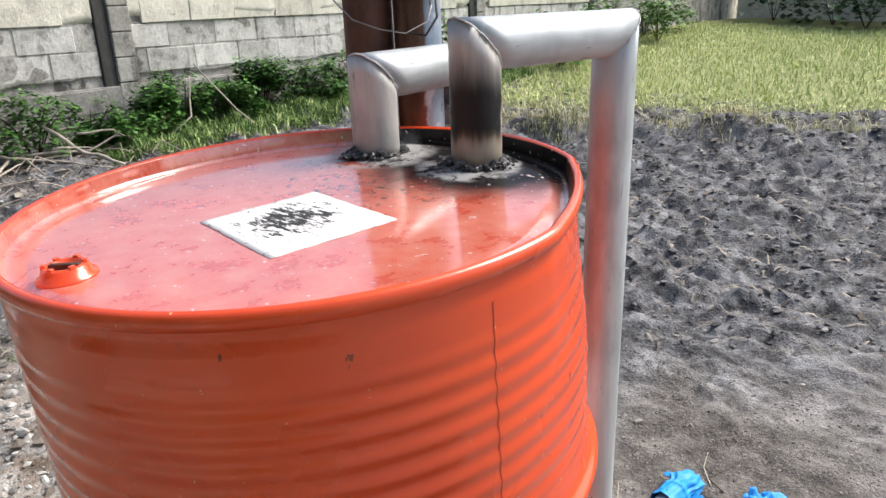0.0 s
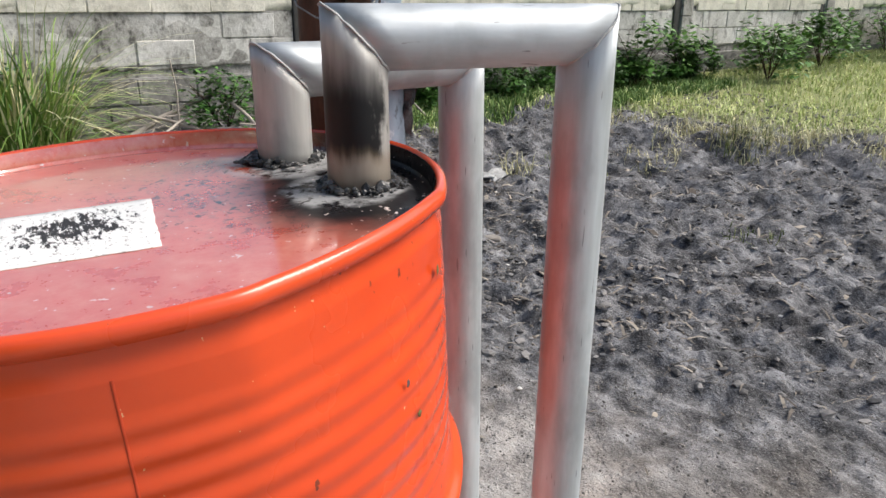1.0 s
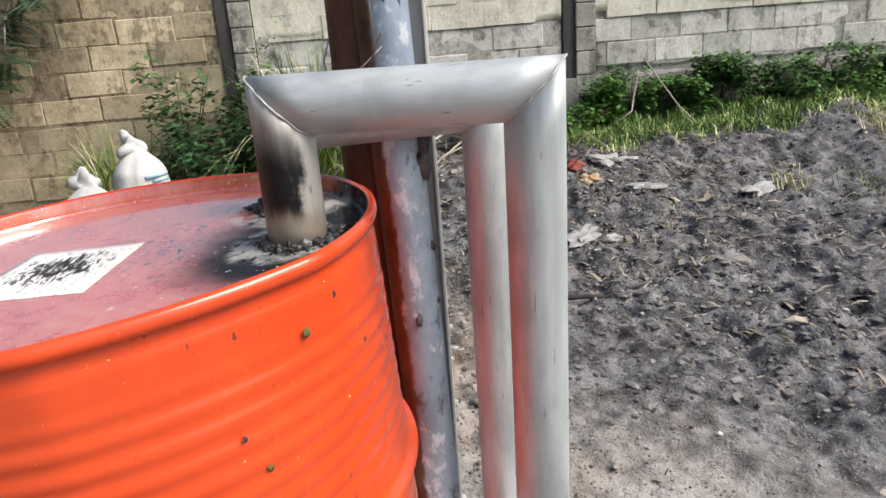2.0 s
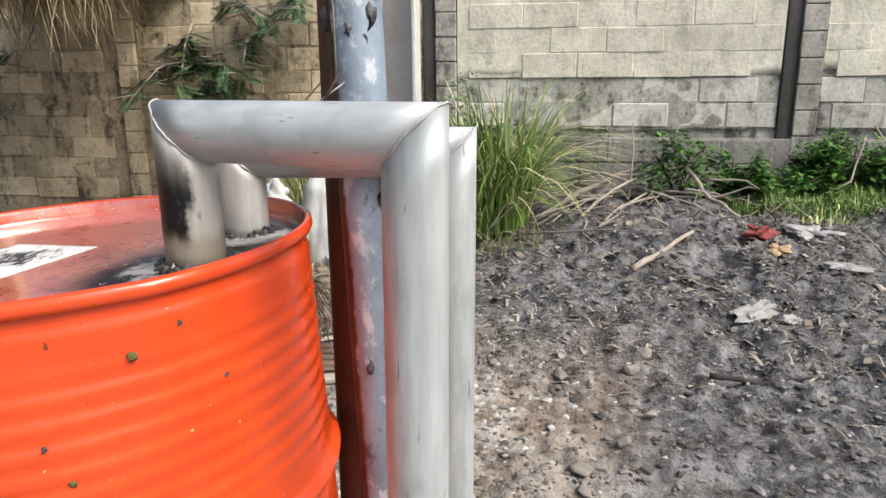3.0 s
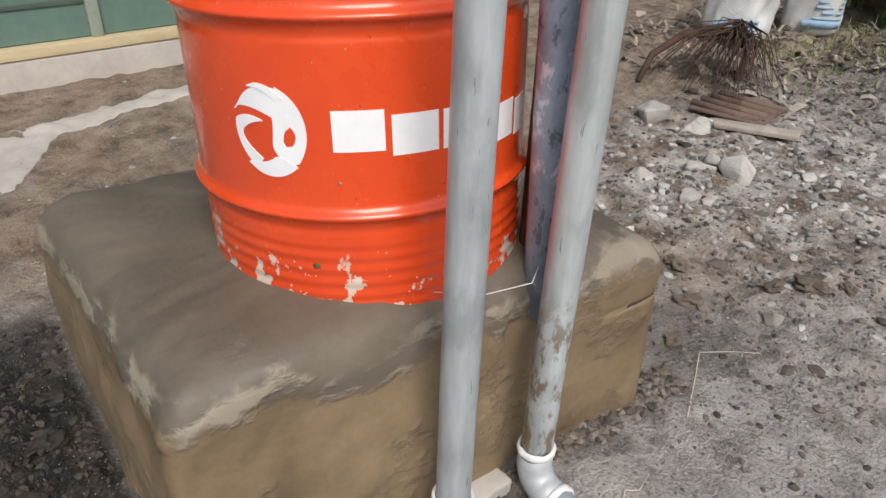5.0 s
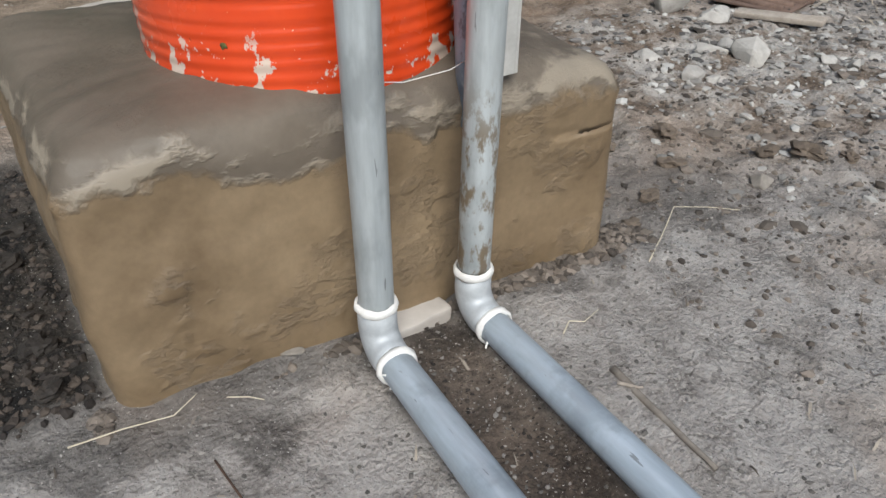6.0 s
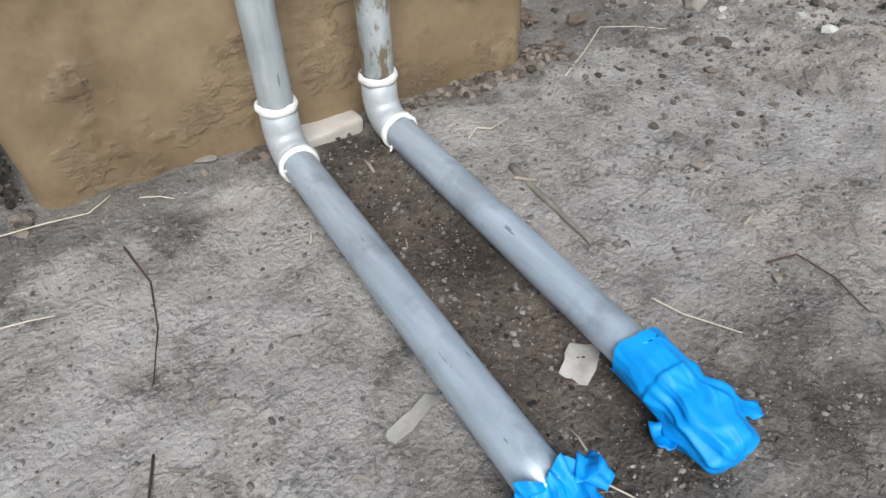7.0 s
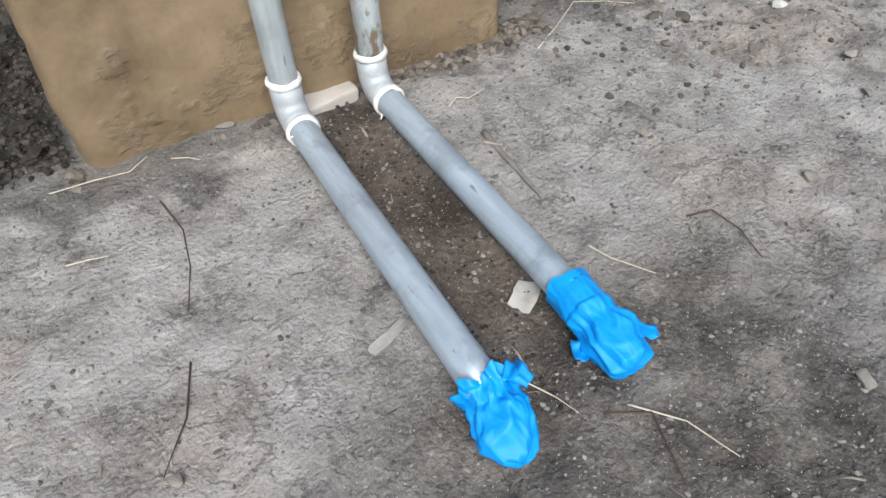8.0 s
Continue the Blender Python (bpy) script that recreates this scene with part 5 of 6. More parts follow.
def leaf_cloud(verts, faces, c, spread, n, size, rng, flat=0.6):
    """Folded leaves scattered round a point, with gaps."""
    for _ in range(n):
        while True:
            q = Vector((rng.uniform(-1, 1), rng.uniform(-1, 1), rng.uniform(-1, 1)))
            if q.length < 1:
                break
        p = Vector(c) + Vector((q.x * spread[0], q.y * spread[1], q.z * spread[2]))
        if noise.noise(p * 4.0) < -0.18:
            continue
        a, t = rng.uniform(0, 6.28), rng.uniform(-0.5, flat)
        d = Vector((math.cos(a) * math.cos(t), math.sin(a) * math.cos(t), math.sin(t)))
        s = d.cross(Vector((0, 0, 1))).normalized()
        up = s.cross(d)
        l = size * rng.uniform(0.6, 1.3)
        w = l * 0.34
        k = len(verts)
        verts += [p, p + d * l * 0.5 + s * w - up * l * 0.06, p + d * l - up * l * 0.15, p + d * l * 0.5 - s * w - up * l * 0.06]
        faces += [(k, k + 1, k + 2), (k, k + 2, k + 3)]


def weed_bush(x, y, r, h, n, size, material, seed, label, group="weeds along the wall"):
    rng = random.Random(seed)
    z = ground_z(x, y)
    bush = thing("weed_bush", (x, y, z), label, "bush", group)
    for k in range(6):
        a = rng.uniform(0, 6.28)
        tip = Vector((x + r * 0.7 * math.cos(a), y + r * 0.7 * math.sin(a), z + h * rng.uniform(0.5, 0.9)))
        mid = Vector((x, y, z)).lerp(tip, 0.5) + Vector((0, 0, h * 0.12))
        part("stem", tube([(x, y, z - 0.02), mid, tip], [0.006, 0.005, 0.002], 5), M_DARKTWIG, bush)
    verts, faces = [], []
    for k in range(10):
        a, f = rng.uniform(0, 6.28), rng.uniform(0, 1) ** 0.5
        c = (x + r * 0.75 * f * math.cos(a), y + r * 0.75 * f * math.sin(a), z + h * rng.uniform(0.2, 0.8))
        leaf_cloud(verts, faces, c, (r * 0.42, r * 0.42, h * 0.28), n // 10, size, rng)
    ob = new("crown", raw_mesh("crown", verts, faces, material))
    ob.parent = bush
    ob.matrix_parent_inverse = Matrix.Translation(-Vector(bush["base"]))
    return bush


rng = random.Random(5)
for k in range(17):
    y = 1.35 + k * 0.36 + rng.uniform(-0.1, 0.1)
    x = -5.28 + rng.uniform(-0.05, 0.22) + (0.10 if y < 2.3 else 0)
    weed_bush(x, y, rng.uniform(0.26, 0.38), rng.uniform(0.28, 0.52), 2200, 0.050, M_LOWWEED, 100 + k, "low broad-leaved green weed against the block wall")
for k in range(9):
    weed_bush(-5.0 + rng.uniform(-0.3, 0.5), 6.0 + k * 0.75, 0.45, rng.uniform(0.4, 0.8), 800, 0.085, M_WEED, 140 + k, "tall green weeds on the bank by the wall")
for k in range(16):
    weed_bush(-4.4 + k * 1.0 + rng.uniform(-0.3, 0.3), 14.3 + rng.uniform(-0.6, 0.6), 0.85, rng.uniform(1.2, 2.0), 900, 0.16, M_DEEP, 160 + k, "dark green shrub at the far end of the bank", "far shrubs")


def tussock(x, y, n, h, spread, seed, label):
    rng = random.Random(seed)
    spots = []
    for _ in range(n):
        a = rng.uniform(0, 6.28)
        r = spread * rng.uniform(0, 1) ** 0.7
        px, py = x + r * math.cos(a), y + r * math.sin(a)
        spots.append((px, py, ground_z(px, py) - 0.01, h * rng.uniform(0.35, 1.15), rng.uniform(0.15, 0.8) + 1.0 * rng.random() ** 1.6, a + rng.uniform(-1.2, 1.2)))
    clump = thing("grass_tussock", (x, y, ground_z(x, y)), label, "grass", "grass clumps by the wall")
    cut = int(len(spots) * 0.74)
    for name, some, mat in (("green_clump", spots[:cut], M_BLADE), ("straw_clump", spots[cut:], M_DRYBLADE)):
        ob = blades(name, some, mat, seed, "", "", 0.010 if mat is M_BLADE else 0.011)
        ob.parent = clump
        ob.matrix_parent_inverse = Matrix.Translation(-Vector(clump["base"]))
    return clump


tussock(-4.95, -0.02, 900, 1.35, 0.26, 1, "tall arching green and straw-coloured grass clump by the wall")
tussock(-4.80, -0.62, 260, 0.62, 0.36, 2, "low grass clump with drooping pale blades")
tussock(-5.15, -1.6, 260, 0.9, 0.30, 3, "thin upright grass clump against the brown wall")
weed_bush(-4.66, -0.80, 0.32, 0.80, 1900, 0.060, M_DEEP, 305, "dark green leafy bush in front of the tall grass", "weeds in the grass clump")
weed_bush(-4.85, -0.45, 0.28, 1.0, 1500, 0.060, M_DEEP, 306, "dark green leafy bush in front of the tall grass", "weeds in the grass clump")
weed_bush(-5.15, -1.05, 0.42, 1.25, 1500, 0.075, M_DEEP, 303, "dark green leafy bush between the sacks and the tall grass", "weeds in the grass clump")
weed_bush(-5.2, -0.55, 0.36, 1.15, 1100, 0.075, M_DEEP, 304, "dark green leafy bush behind the tall grass", "weeds in the grass clump")
weed_bush(-5.2, -0.15, 0.35, 1.1, 420, 0.07, M_DEEP, 300, "dark green leafy stems inside the tall grass", "weeds in the grass clump")
weed_bush(-5.25, -0.42, 0.22, 1.55, 700, 0.045, M_WEED, 302, "tall thin green weed against the wall", "weeds in the grass clump")
weed_bush(-5.1, -0.65, 0.35, 0.9, 420, 0.07, M_DEEP, 301, "dark green leafy stems inside the tall grass", "weeds in the grass clump")


def bank_grass():
    rng = random.Random(8)
    spots = []
    while len(spots) < 36000:
        y = rng.uniform(1.9, 13.5)
        x = rng.uniform(-5.4, 6.0)
        p = Vector((x, y, 0))
        far = y - 0.45 * x + 0.5 * noise.noise(p * 0.7)
        near_wall = x < -4.35 + 0.25 * noise.noise(p * 1.5) and y > 1.9
        if far < 6.75 and not near_wall:
            continue
        spots.append((x, y, ground_z(x, y) - 0.01, rng.uniform(0.05, 0.15), rng.uniform(0.3, 1.6), rng.uniform(0, 6.28)))
    return tagged(blades("bank_grass", spots, M_GRASS, 9, "", "", 0.007), "short yellow-green grass on the bank", "grass", kind="stuff")


bank_grass()


def wall_grass():
    rng = random.Random(28)
    spots = []
    for _ in range(16000):
        x, y = rng.uniform(-5.45, -4.35), rng.uniform(1.7, 7.0)
        if x > -4.5 + 0.3 * noise.noise(Vector((x, y, 0)) * 1.5):
            continue
        spots.append((x, y, ground_z(x, y) - 0.01, rng.uniform(0.05, 0.17), rng.uniform(0.3, 1.5), rng.uniform(0, 6.28)))
    return tagged(blades("wall_grass", spots, M_FRESH, 29, "", "", 0.007), "fresh green grass along the foot of the wall", "grass", kind="stuff")


wall_grass()


def dry_edge():
    """Pale dry wisps where the loose earth meets the grass."""
    rng = random.Random(71)
    spots = []
    heaps = [(-3.37, 5.46, 0.20), (-3.14, 4.14, 0.22), (-3.5, 3.1, 0.14), (-2.4, 5.3, 0.2), (-1.6, 5.9, 0.25)]
    for k in range(46):
        x = rng.uniform(-4.4, 1.2)
        heaps.append((x, 6.35 + 0.45 * x + rng.uniform(-0.35, 0.45), rng.uniform(0.08, 0.25)))
    for cx, cy, r in heaps:
        for _ in range(55):
            a, q = rng.uniform(0, 6.28), r * rng.random() ** 0.6
            px, py = cx + q * math.cos(a), cy + q * math.sin(a)
            spots.append((px, py, ground_z(px, py) - 0.004, rng.uniform(0.05, 0.20), rng.uniform(0.5, 1.8), rng.uniform(0, 6.28)))
    return tagged(blades("dry_wisps", spots, M_DRYBLADE, 72, "", "", 0.004), "pale dry grass wisps along the edge of the loose earth", "grass", kind="stuff")


dry_edge()


def ground_tufts():
    rng = random.Random(18)
    spots = []
    for x, y, n, r, h in ((-2.85, 4.8, 90, 0.22, 0.22), (-3.3, -0.6, 160, 0.5, 0.10), (-3.7, -0.9, 160, 0.5, 0.12), (-2.6, 0.15, 60, 0.3, 0.06), (-4.3, -0.7, 160, 0.4, 0.14), (-4.4, 0.2, 140, 0.35, 0.14), (-1.7, 3.4, 40, 0.2, 0.10), (-3.4, 3.6, 60, 0.25, 0.12)):
        for _ in range(n):
            a, q = rng.uniform(0, 6.28), r * rng.uniform(0, 1) ** 0.6
            px, py = x + q * math.cos(a), y + q * math.sin(a)
            spots.append((px, py, ground_z(px, py) - 0.004, h * rng.uniform(0.4, 1.1), rng.uniform(0.3, 1.6), rng.uniform(0, 6.28)))
    return tagged(blades("ground_tufts", spots, M_TUFT, 19, "", "", 0.004), "sparse tufts of short grass on bare earth", "grass", kind="stuff")


ground_tufts()


def feathery_branch(root, tip, seed, label):
    rng = random.Random(seed)
    root, tip = Vector(root), Vector(tip)
    br = thing("leafy_branch", tuple(root), label, "branch", "feathery branches over the wall")
    wood = bmesh.new()
    mid = root.lerp(tip, 0.5) + Vector((0, 0, 0.08))
    tube([root, mid, tip], [0.012, 0.008, 0.003], 6, wood)
    verts, faces = [], []
    for k in range(30):
        f = 0.15 + 0.85 * k / 29
        p = root.lerp(mid, f * 2) if f < 0.5 else mid.lerp(tip, f * 2 - 1)
        a = rng.uniform(0, 6.28)
        d = Vector((math.cos(a) * 0.5, math.sin(a), rng.uniform(-0.6, 0.25))).normalized()
        e = p + d * rng.uniform(0.16, 0.30)
        part("twig", tube([p, e], [0.003, 0.0015], 4), M_TWIG, br)
        s = d.cross(Vector((0, 0, 1))).normalized()
        for j in range(11):
            q = p.lerp(e, (j + 1) / 11)
            for sg in (-1, 1):
                l = 0.055 * rng.uniform(0.8, 1.2)
                t = q + s * sg * l + d * l * 0.4
                n = (d * 0.012)
                i0 = len(verts)
                verts += [q, (q + t) / 2 + n, t, (q + t) / 2 - n]
                faces += [(i0, i0 + 1, i0 + 2), (i0, i0 + 2, i0 + 3)]
    part("branch", wood, M_TWIG, br)
    ob = new("leaves", raw_mesh("leaves", verts, faces, M_DEEP))
    ob.parent = br
    ob.matrix_parent_inverse = Matrix.Translation(-Vector(br["base"]))
    return br


for k, (a, b) in enumerate((((-5.57, -2.3, 1.75), (-4.9, -2.15, 1.30)), ((-5.57, -2.9, 1.80), (-5.0, -2.75, 1.25)), ((-5.57, -1.9, 2.0), (-4.9, -1.6, 1.85)), ((-5.57, -3.0, 1.5), (-4.8, -3.1, 1.15)), ((-5.57, -2.5, 1.3), (-4.95, -2.4, 1.05)), ((-5.57, -4.9, 1.5), (-4.9, -4.6, 1.2)), ((-5.57, -3.15, 1.62), (-5.1, -2.55, 1.36)), ((-5.57, -2.9, 1.45), (-5.05, -2.35, 1.42)), ((-5.57, -2.6, 1.98), (-5.1, -1.9, 1.74)), ((-5.57, -2.75, 1.25), (-5.1, -2.6, 1.12)))):
    feathery_branch(a, b, 50 + k, "feathery dark green branch hanging before the brown wall")


def thatch_fringe():
    """Dry strands that hang from the eave."""
    rng = random.Random(77)
    verts, faces = [], []
    for k in range(620):
        x = rng.uniform(-5.0, -4.1)
        y = rng.uniform(-4.5, -3.0)
        top = Vector((x, y, 2.08 + rng.uniform(-0.03, 0.02)))
        l = rng.uniform(0.15, 0.42) + 0.38 * rng.random() ** 2
        d = Vector((rng.uniform(-0.4, 0.4), rng.uniform(-0.15, 0.5), -1)).normalized()
        s = Vector((rng.uniform(-1, 1), rng.uniform(-1, 1), 0)).normalized() * rng.uniform(0.0015, 0.004)
        i0 = len(verts)
        m = top + d * l * 0.5 + Vector((0, rng.uniform(-0.04, 0.04), 0))
        e = top + d * l + Vector((rng.uniform(-0.1, 0.1), rng.uniform(-0.1, 0.1), 0))
        verts += [top - s, top + s, m + s, m - s, e]
        faces += [(i0, i0 + 1, i0 + 2, i0 + 3), (i0 + 3, i0 + 2, i0 + 4)]
    return raw_mesh("thatch_fringe", verts, faces, M_STRAW)


lean_to = thing("thatch_eave", (-4.9, -3.75, 2.065), "ragged dry thatch eave with hanging straw strands", "roof")
pad = box(-5.78, -4.6, 2.062, -4.05, -2.95, 2.22, 0.04)
part("thatch_pad", pad, M_TWIG, lean_to)
fr = new("fringe", thatch_fringe())
fr.parent = lean_to
fr.matrix_parent_inverse = Matrix.Translation(-Vector(lean_to["base"]))


# ---- sticks and branches ----
def stick(points, r, material, label, name="stick", group="", cat="stick", lift=0.0):
    pts = [Vector((x, y, ground_z(x, y) + r * 0.6 + lift + dz)) for x, y, dz in points]
    fine = []
    for a, b in zip(pts, pts[1:]):
        for i in range(6):
            p = a.lerp(b, i / 6)
            fine.append(p + noise.noise_vector(p * 7) * r * 0.9)
    fine.append(pts[-1])
    n = len(fine)
    return solo(name, tube(fine, [r * (1 - 0.55 * i / n) * (0.9 + 0.25 * noise.noise(p * 30)) for i, p in enumerate(fine)], 8), material, label, cat, group)


stick([(-3.578, 0.943, 0), (-4.053, 1.356, 0)], 0.024, M_TWIG, "pale barkless stick lying on dark earth", lift=0.045)
stick([(-2.40, 1.20, 0), (-2.39, 1.42, 0), (-2.40, 1.66, 0)], 0.016, M_CHARWOOD, "thin dark charred stick on the earth")
stick([(-0.225, 0.67, 0), (-0.21, 0.80, 0), (-0.194, 0.912, 0)], 0.009, M_GREYTWIG, "short split brown twig beside the pipe")
stick([(-0.205, 0.70, 0.004), (-0.228, 0.735, 0.008)], 0.004, M_TWIG, "short split brown twig beside the pipe")
PILE = "branch pile by the wall"
for k, pts in enumerate((
    [(-4.85, 0.26, 0), (-4.95, 0.62, 0.10), (-5.1, 1.0, 0.22), (-5.0, 1.35, 0.28), (-4.6, 1.55, 0.10), (-4.35, 1.70, 0)],
    [(-5.2, 0.45, 0.25), (-5.0, 0.80, 0.20), (-4.8, 1.2, 0.08), (-4.5, 1.5, 0.02)],
    [(-5.1, 0.9, 0.0), (-4.9, 1.3, 0.08), (-4.8, 1.9, 0.03), (-4.75, 2.3, 0)],
    [(-4.5, 0.62, 0), (-4.6, 0.8, 0.08), (-4.8, 0.95, 0.16), (-5.1, 1.2, 0.22)],
    [(-4.6, 0.9, 0), (-4.9, 1.2, 0.12), (-5.2, 1.5, 0.3)],
    [(-4.3, 0.75, 0), (-4.5, 0.92, 0.06), (-4.65, 1.15, 0.06)],
    [(-4.9, 1.0, 0), (-4.92, 1.02, 0.4), (-4.95, 1.0, 0.62)],
    [(-5.0, 2.3, 0.0), (-5.0, 2.6, 0.14), (-5.15, 2.72, 0.45)],
    [(-4.75, 3.1, 0.0), (-4.85, 2.95, 0.2), (-5.1, 2.75, 0.55)],
    [(-4.6, 0.1, 0), (-4.75, 0.5, 0.05), (-4.7, 0.9, 0.02)],
)):
    stick(pts, (0.026, 0.018, 0.015, 0.014, 0.012, 0.010, 0.010, 0.012, 0.012, 0.010)[k], M_TWIG, "dry grey bent branch in a loose pile", "branch", PILE, "branch")
rng = random.Random(37)
for k in range(22):
    x, y = rng.uniform(-5.15, -4.35), rng.uniform(0.15, 1.6)
    a = rng.uniform(0.9, 2.3) * rng.choice((1, -1))
    l = rng.uniform(0.4, 0.95)
    h0, h1 = rng.uniform(0, 0.22), rng.uniform(0, 0.26)
    stick([(x, y, h0), (x + l * 0.5 * math.cos(a), y + l * 0.5 * math.sin(a), (h0 + h1) / 2 + rng.uniform(0, 0.07)), (max(-5.4, x + l * math.cos(a + 0.25)), y + l * math.sin(a + 0.25), h1 * 0.5)], rng.uniform(0.005, 0.011), M_GREYTWIG if k % 2 else M_TWIG, "dry grey bent branch in a loose pile", "branch", PILE, "branch")
rng = random.Random(31)
for k in range(46):
    x, y = rng.uniform(-5.2, -4.0), rng.uniform(-0.1, 2.3)
    a = rng.uniform(0, 6.28)
    l = rng.uniform(0.15, 0.5)
    stick([(x, y, rng.uniform(0, 0.1)), (x + l * 0.5 * math.cos(a), y + l * 0.5 * math.sin(a), rng.uniform(0.0, 0.14)), (x + l * math.cos(a + 0.3), y + l * math.sin(a + 0.3), rng.uniform(0, 0.1))], rng.uniform(0.003, 0.007), M_TWIG if k % 3 else M_DARKTWIG, "thin dry twig in the branch pile", "twig", "twigs of the branch pile", "twig")

# straw wisps by the pipes
for pts in ([(-0.182, 1.05, 0.003), (-0.195, 1.10, 0.008), (-0.232, 1.171, 0.003)], [(0.619, 0.547, 0.003), (0.58, 0.562, 0.006), (0.544, 0.569, 0.003)],
            [(-0.213, 0.554, 0.003), (-0.245, 0.535, 0.007), (-0.27, 0.55, 0.006), (-0.325, 0.534, 0.003)], [(-0.516, 0.486, 0.003), (-0.62, 0.43, 0.008), (-0.721, 0.374, 0.01), (-0.79, 0.42, 0.006), (-0.854, 0.461, 0.003)],
            [(0.60, 0.33, 0.003), (0.52, 0.335, 0.008), (0.445, 0.351, 0.004), (0.40, 0.33, 0.006)], [(0.09, 1.20, 0.004), (0.06, 1.26, 0.006), (0.05, 1.30, 0.004)],
            [(-0.02, 1.33, 0.003), (-0.07, 1.40, 0.004), (-0.09, 1.48, 0.003)], [(0.36, 0.36, 0.003), (0.33, 0.385, 0.008), (0.31, 0.40, 0.004)]):
    stick(pts, 0.0017, M_WISP, "thin pale straw wisp on the earth", "straw", "straw wisps near the pipes", "straw", 0.001)
for pts in ([(0.42, 0.47, 0), (0.41, 0.58, 0), (0.43, 0.68, 0), (0.47, 0.78, 0)], [(-0.38, 1.10, 0.004), (-0.42, 1.12, 0.012), (-0.43, 1.18, 0.006), (-0.41, 1.25, 0.003)], [(0.02, 1.32, 0.002), (-0.04, 1.36, 0.006), (0.0, 1.47, 0.003)], [(0.50, 0.88, 0), (0.54, 0.98, 0.003), (0.60, 1.05, 0)]):
    stick(pts, 0.0021, M_DARKTWIG, "thin dark root lying on the earth", "root", "dark roots near the pipes", "root", 0.0)


# ---- stones and clods ----
def shard(r, seed, squash):
    """An angular broken stone: the hull of points thrown round a squat ball."""
    rng = random.Random(int(seed * 1000) + 7)
    bm = bmesh.new()
    for _ in range(15):
        v = Vector((rng.gauss(0, 1), rng.gauss(0, 1), rng.gauss(0, 1))).normalized() * rng.uniform(0.8, 1.1)
        bm.verts.new((v.x * squash[0] * r, v.y * squash[1] * r, v.z * squash[2] * r))
    out = bmesh.ops.convex_hull(bm, input=bm.verts[:])
    bmesh.ops.delete(bm, geom=[v for v in bm.verts if not v.link_faces], context="VERTS")
    bmesh.ops.bevel(bm, geom=bm.edges[:], offset=r * 0.07, segments=1, affect="EDGES")
    return bm


def rock(x, y, r, seed, squash=(1, 1, 0.6), material=None, label="pale broken rubble stone", name="stone", group="rubble stones", cat="stone", sharp=True, rough=0.4):
    clod = rough > 0.5
    bm = lump(r, seed, squash, rough, 3, True) if clod else shard(r, seed, squash)
    low = min(v.co.z for v in bm.verts)
    ob = solo(name, bm, material or M_STONE, label, cat, group, smooth=not sharp)
    ob.location = (x, y, ground_z(x, y) - low - r * 0.22)
    ob.rotation_euler = (0, 0, seed * 1.7)
    return ob


for x, y, r, q in ((-1.96, -0.71, 0.085, 0.7), (-2.06, -0.56, 0.085, 0.65), (-1.76, -0.18, 0.075, 0.85), (-1.69, -0.29, 0.065, 0.6), (-1.80, -0.30, 0.05, 0.6), (-1.45, -0.38, 0.06, 0.4), (-1.41, -0.15, 0.045, 0.7), (-1.37, -0.11, 0.022, 0.8),
                   (-1.46, -0.10, 0.028, 0.7), (-1.95, 0.00, 0.04, 0.5), (-2.12, 0.08, 0.035, 0.5), (-1.90, 0.12, 0.03, 0.6), (-1.436, 0.648, 0.035, 0.7), (-2.01, 0.913, 0.03, 0.7), (-2.64, 0.935, 0.055, 0.6), (-2.57, 2.226, 0.06, 0.5), (-2.27, 1.67, 0.025, 0.6),
                   (-2.39, 2.005, 0.03, 0.5), (-2.588, 0.521, 0.05, 0.4), (-2.386, 0.542, 0.05, 0.4), (-2.45, 0.86, 0.045, 0.7), (-1.77, 0.791, 0.035, 0.7), (-1.546, 0.638, 0.055, 0.5), (-3.321, -0.105, 0.04, 0.5), (-1.02, 0.40, 0.032, 0.9), (-1.30, 0.15, 0.025, 0.6), (0.221, 0.325, 0.028, 0.35), (-0.655, 1.155, 0.018, 0.7), (0.583, 1.068, 0.012, 0.7), (-0.34, 1.50, 0.022, 0.35), (-1.05, 0.95, 0.02, 0.6)):
    rock(x, y, r, len(bpy.data.objects) * 0.731 % 50, (1.1, 0.9, q), M_STONE if y < 0.3 else M_FIELDSTONE, "pale broken rubble stone" if y < 0.3 else "dusty grey-brown stone on the earth")
for x, y, r in ((-1.22, 0.39, 0.050), (-1.13, 0.33, 0.035), (-1.32, 0.46, 0.03), (-1.0, 0.10, 0.04), (-0.90, 0.22, 0.035), (-0.72, 0.30, 0.030), (-0.62, 0.22, 0.04), (-0.60, 0.36, 0.024), (-1.45, 0.30, 0.03), (-0.8, 0.05, 0.045), (0.60, 0.05, 0.04), (0.68, -0.1, 0.045), (0.62, -0.25, 0.04), (0.60, 0.20, 0.03), (0.72, 0.12, 0.035), (0.57, -0.40, 0.04)):
    rock(x, y, r, len(bpy.data.objects) * 0.517 % 50, (1.2, 0.9, 0.55), M_WETCLOD if x > 0.5 else M_CLOD, "damp black earth clod" if x > 0.5 else "crumbly brown earth clod", "earth_clod", "earth clods by the plinth", "clod", True, 0.9)
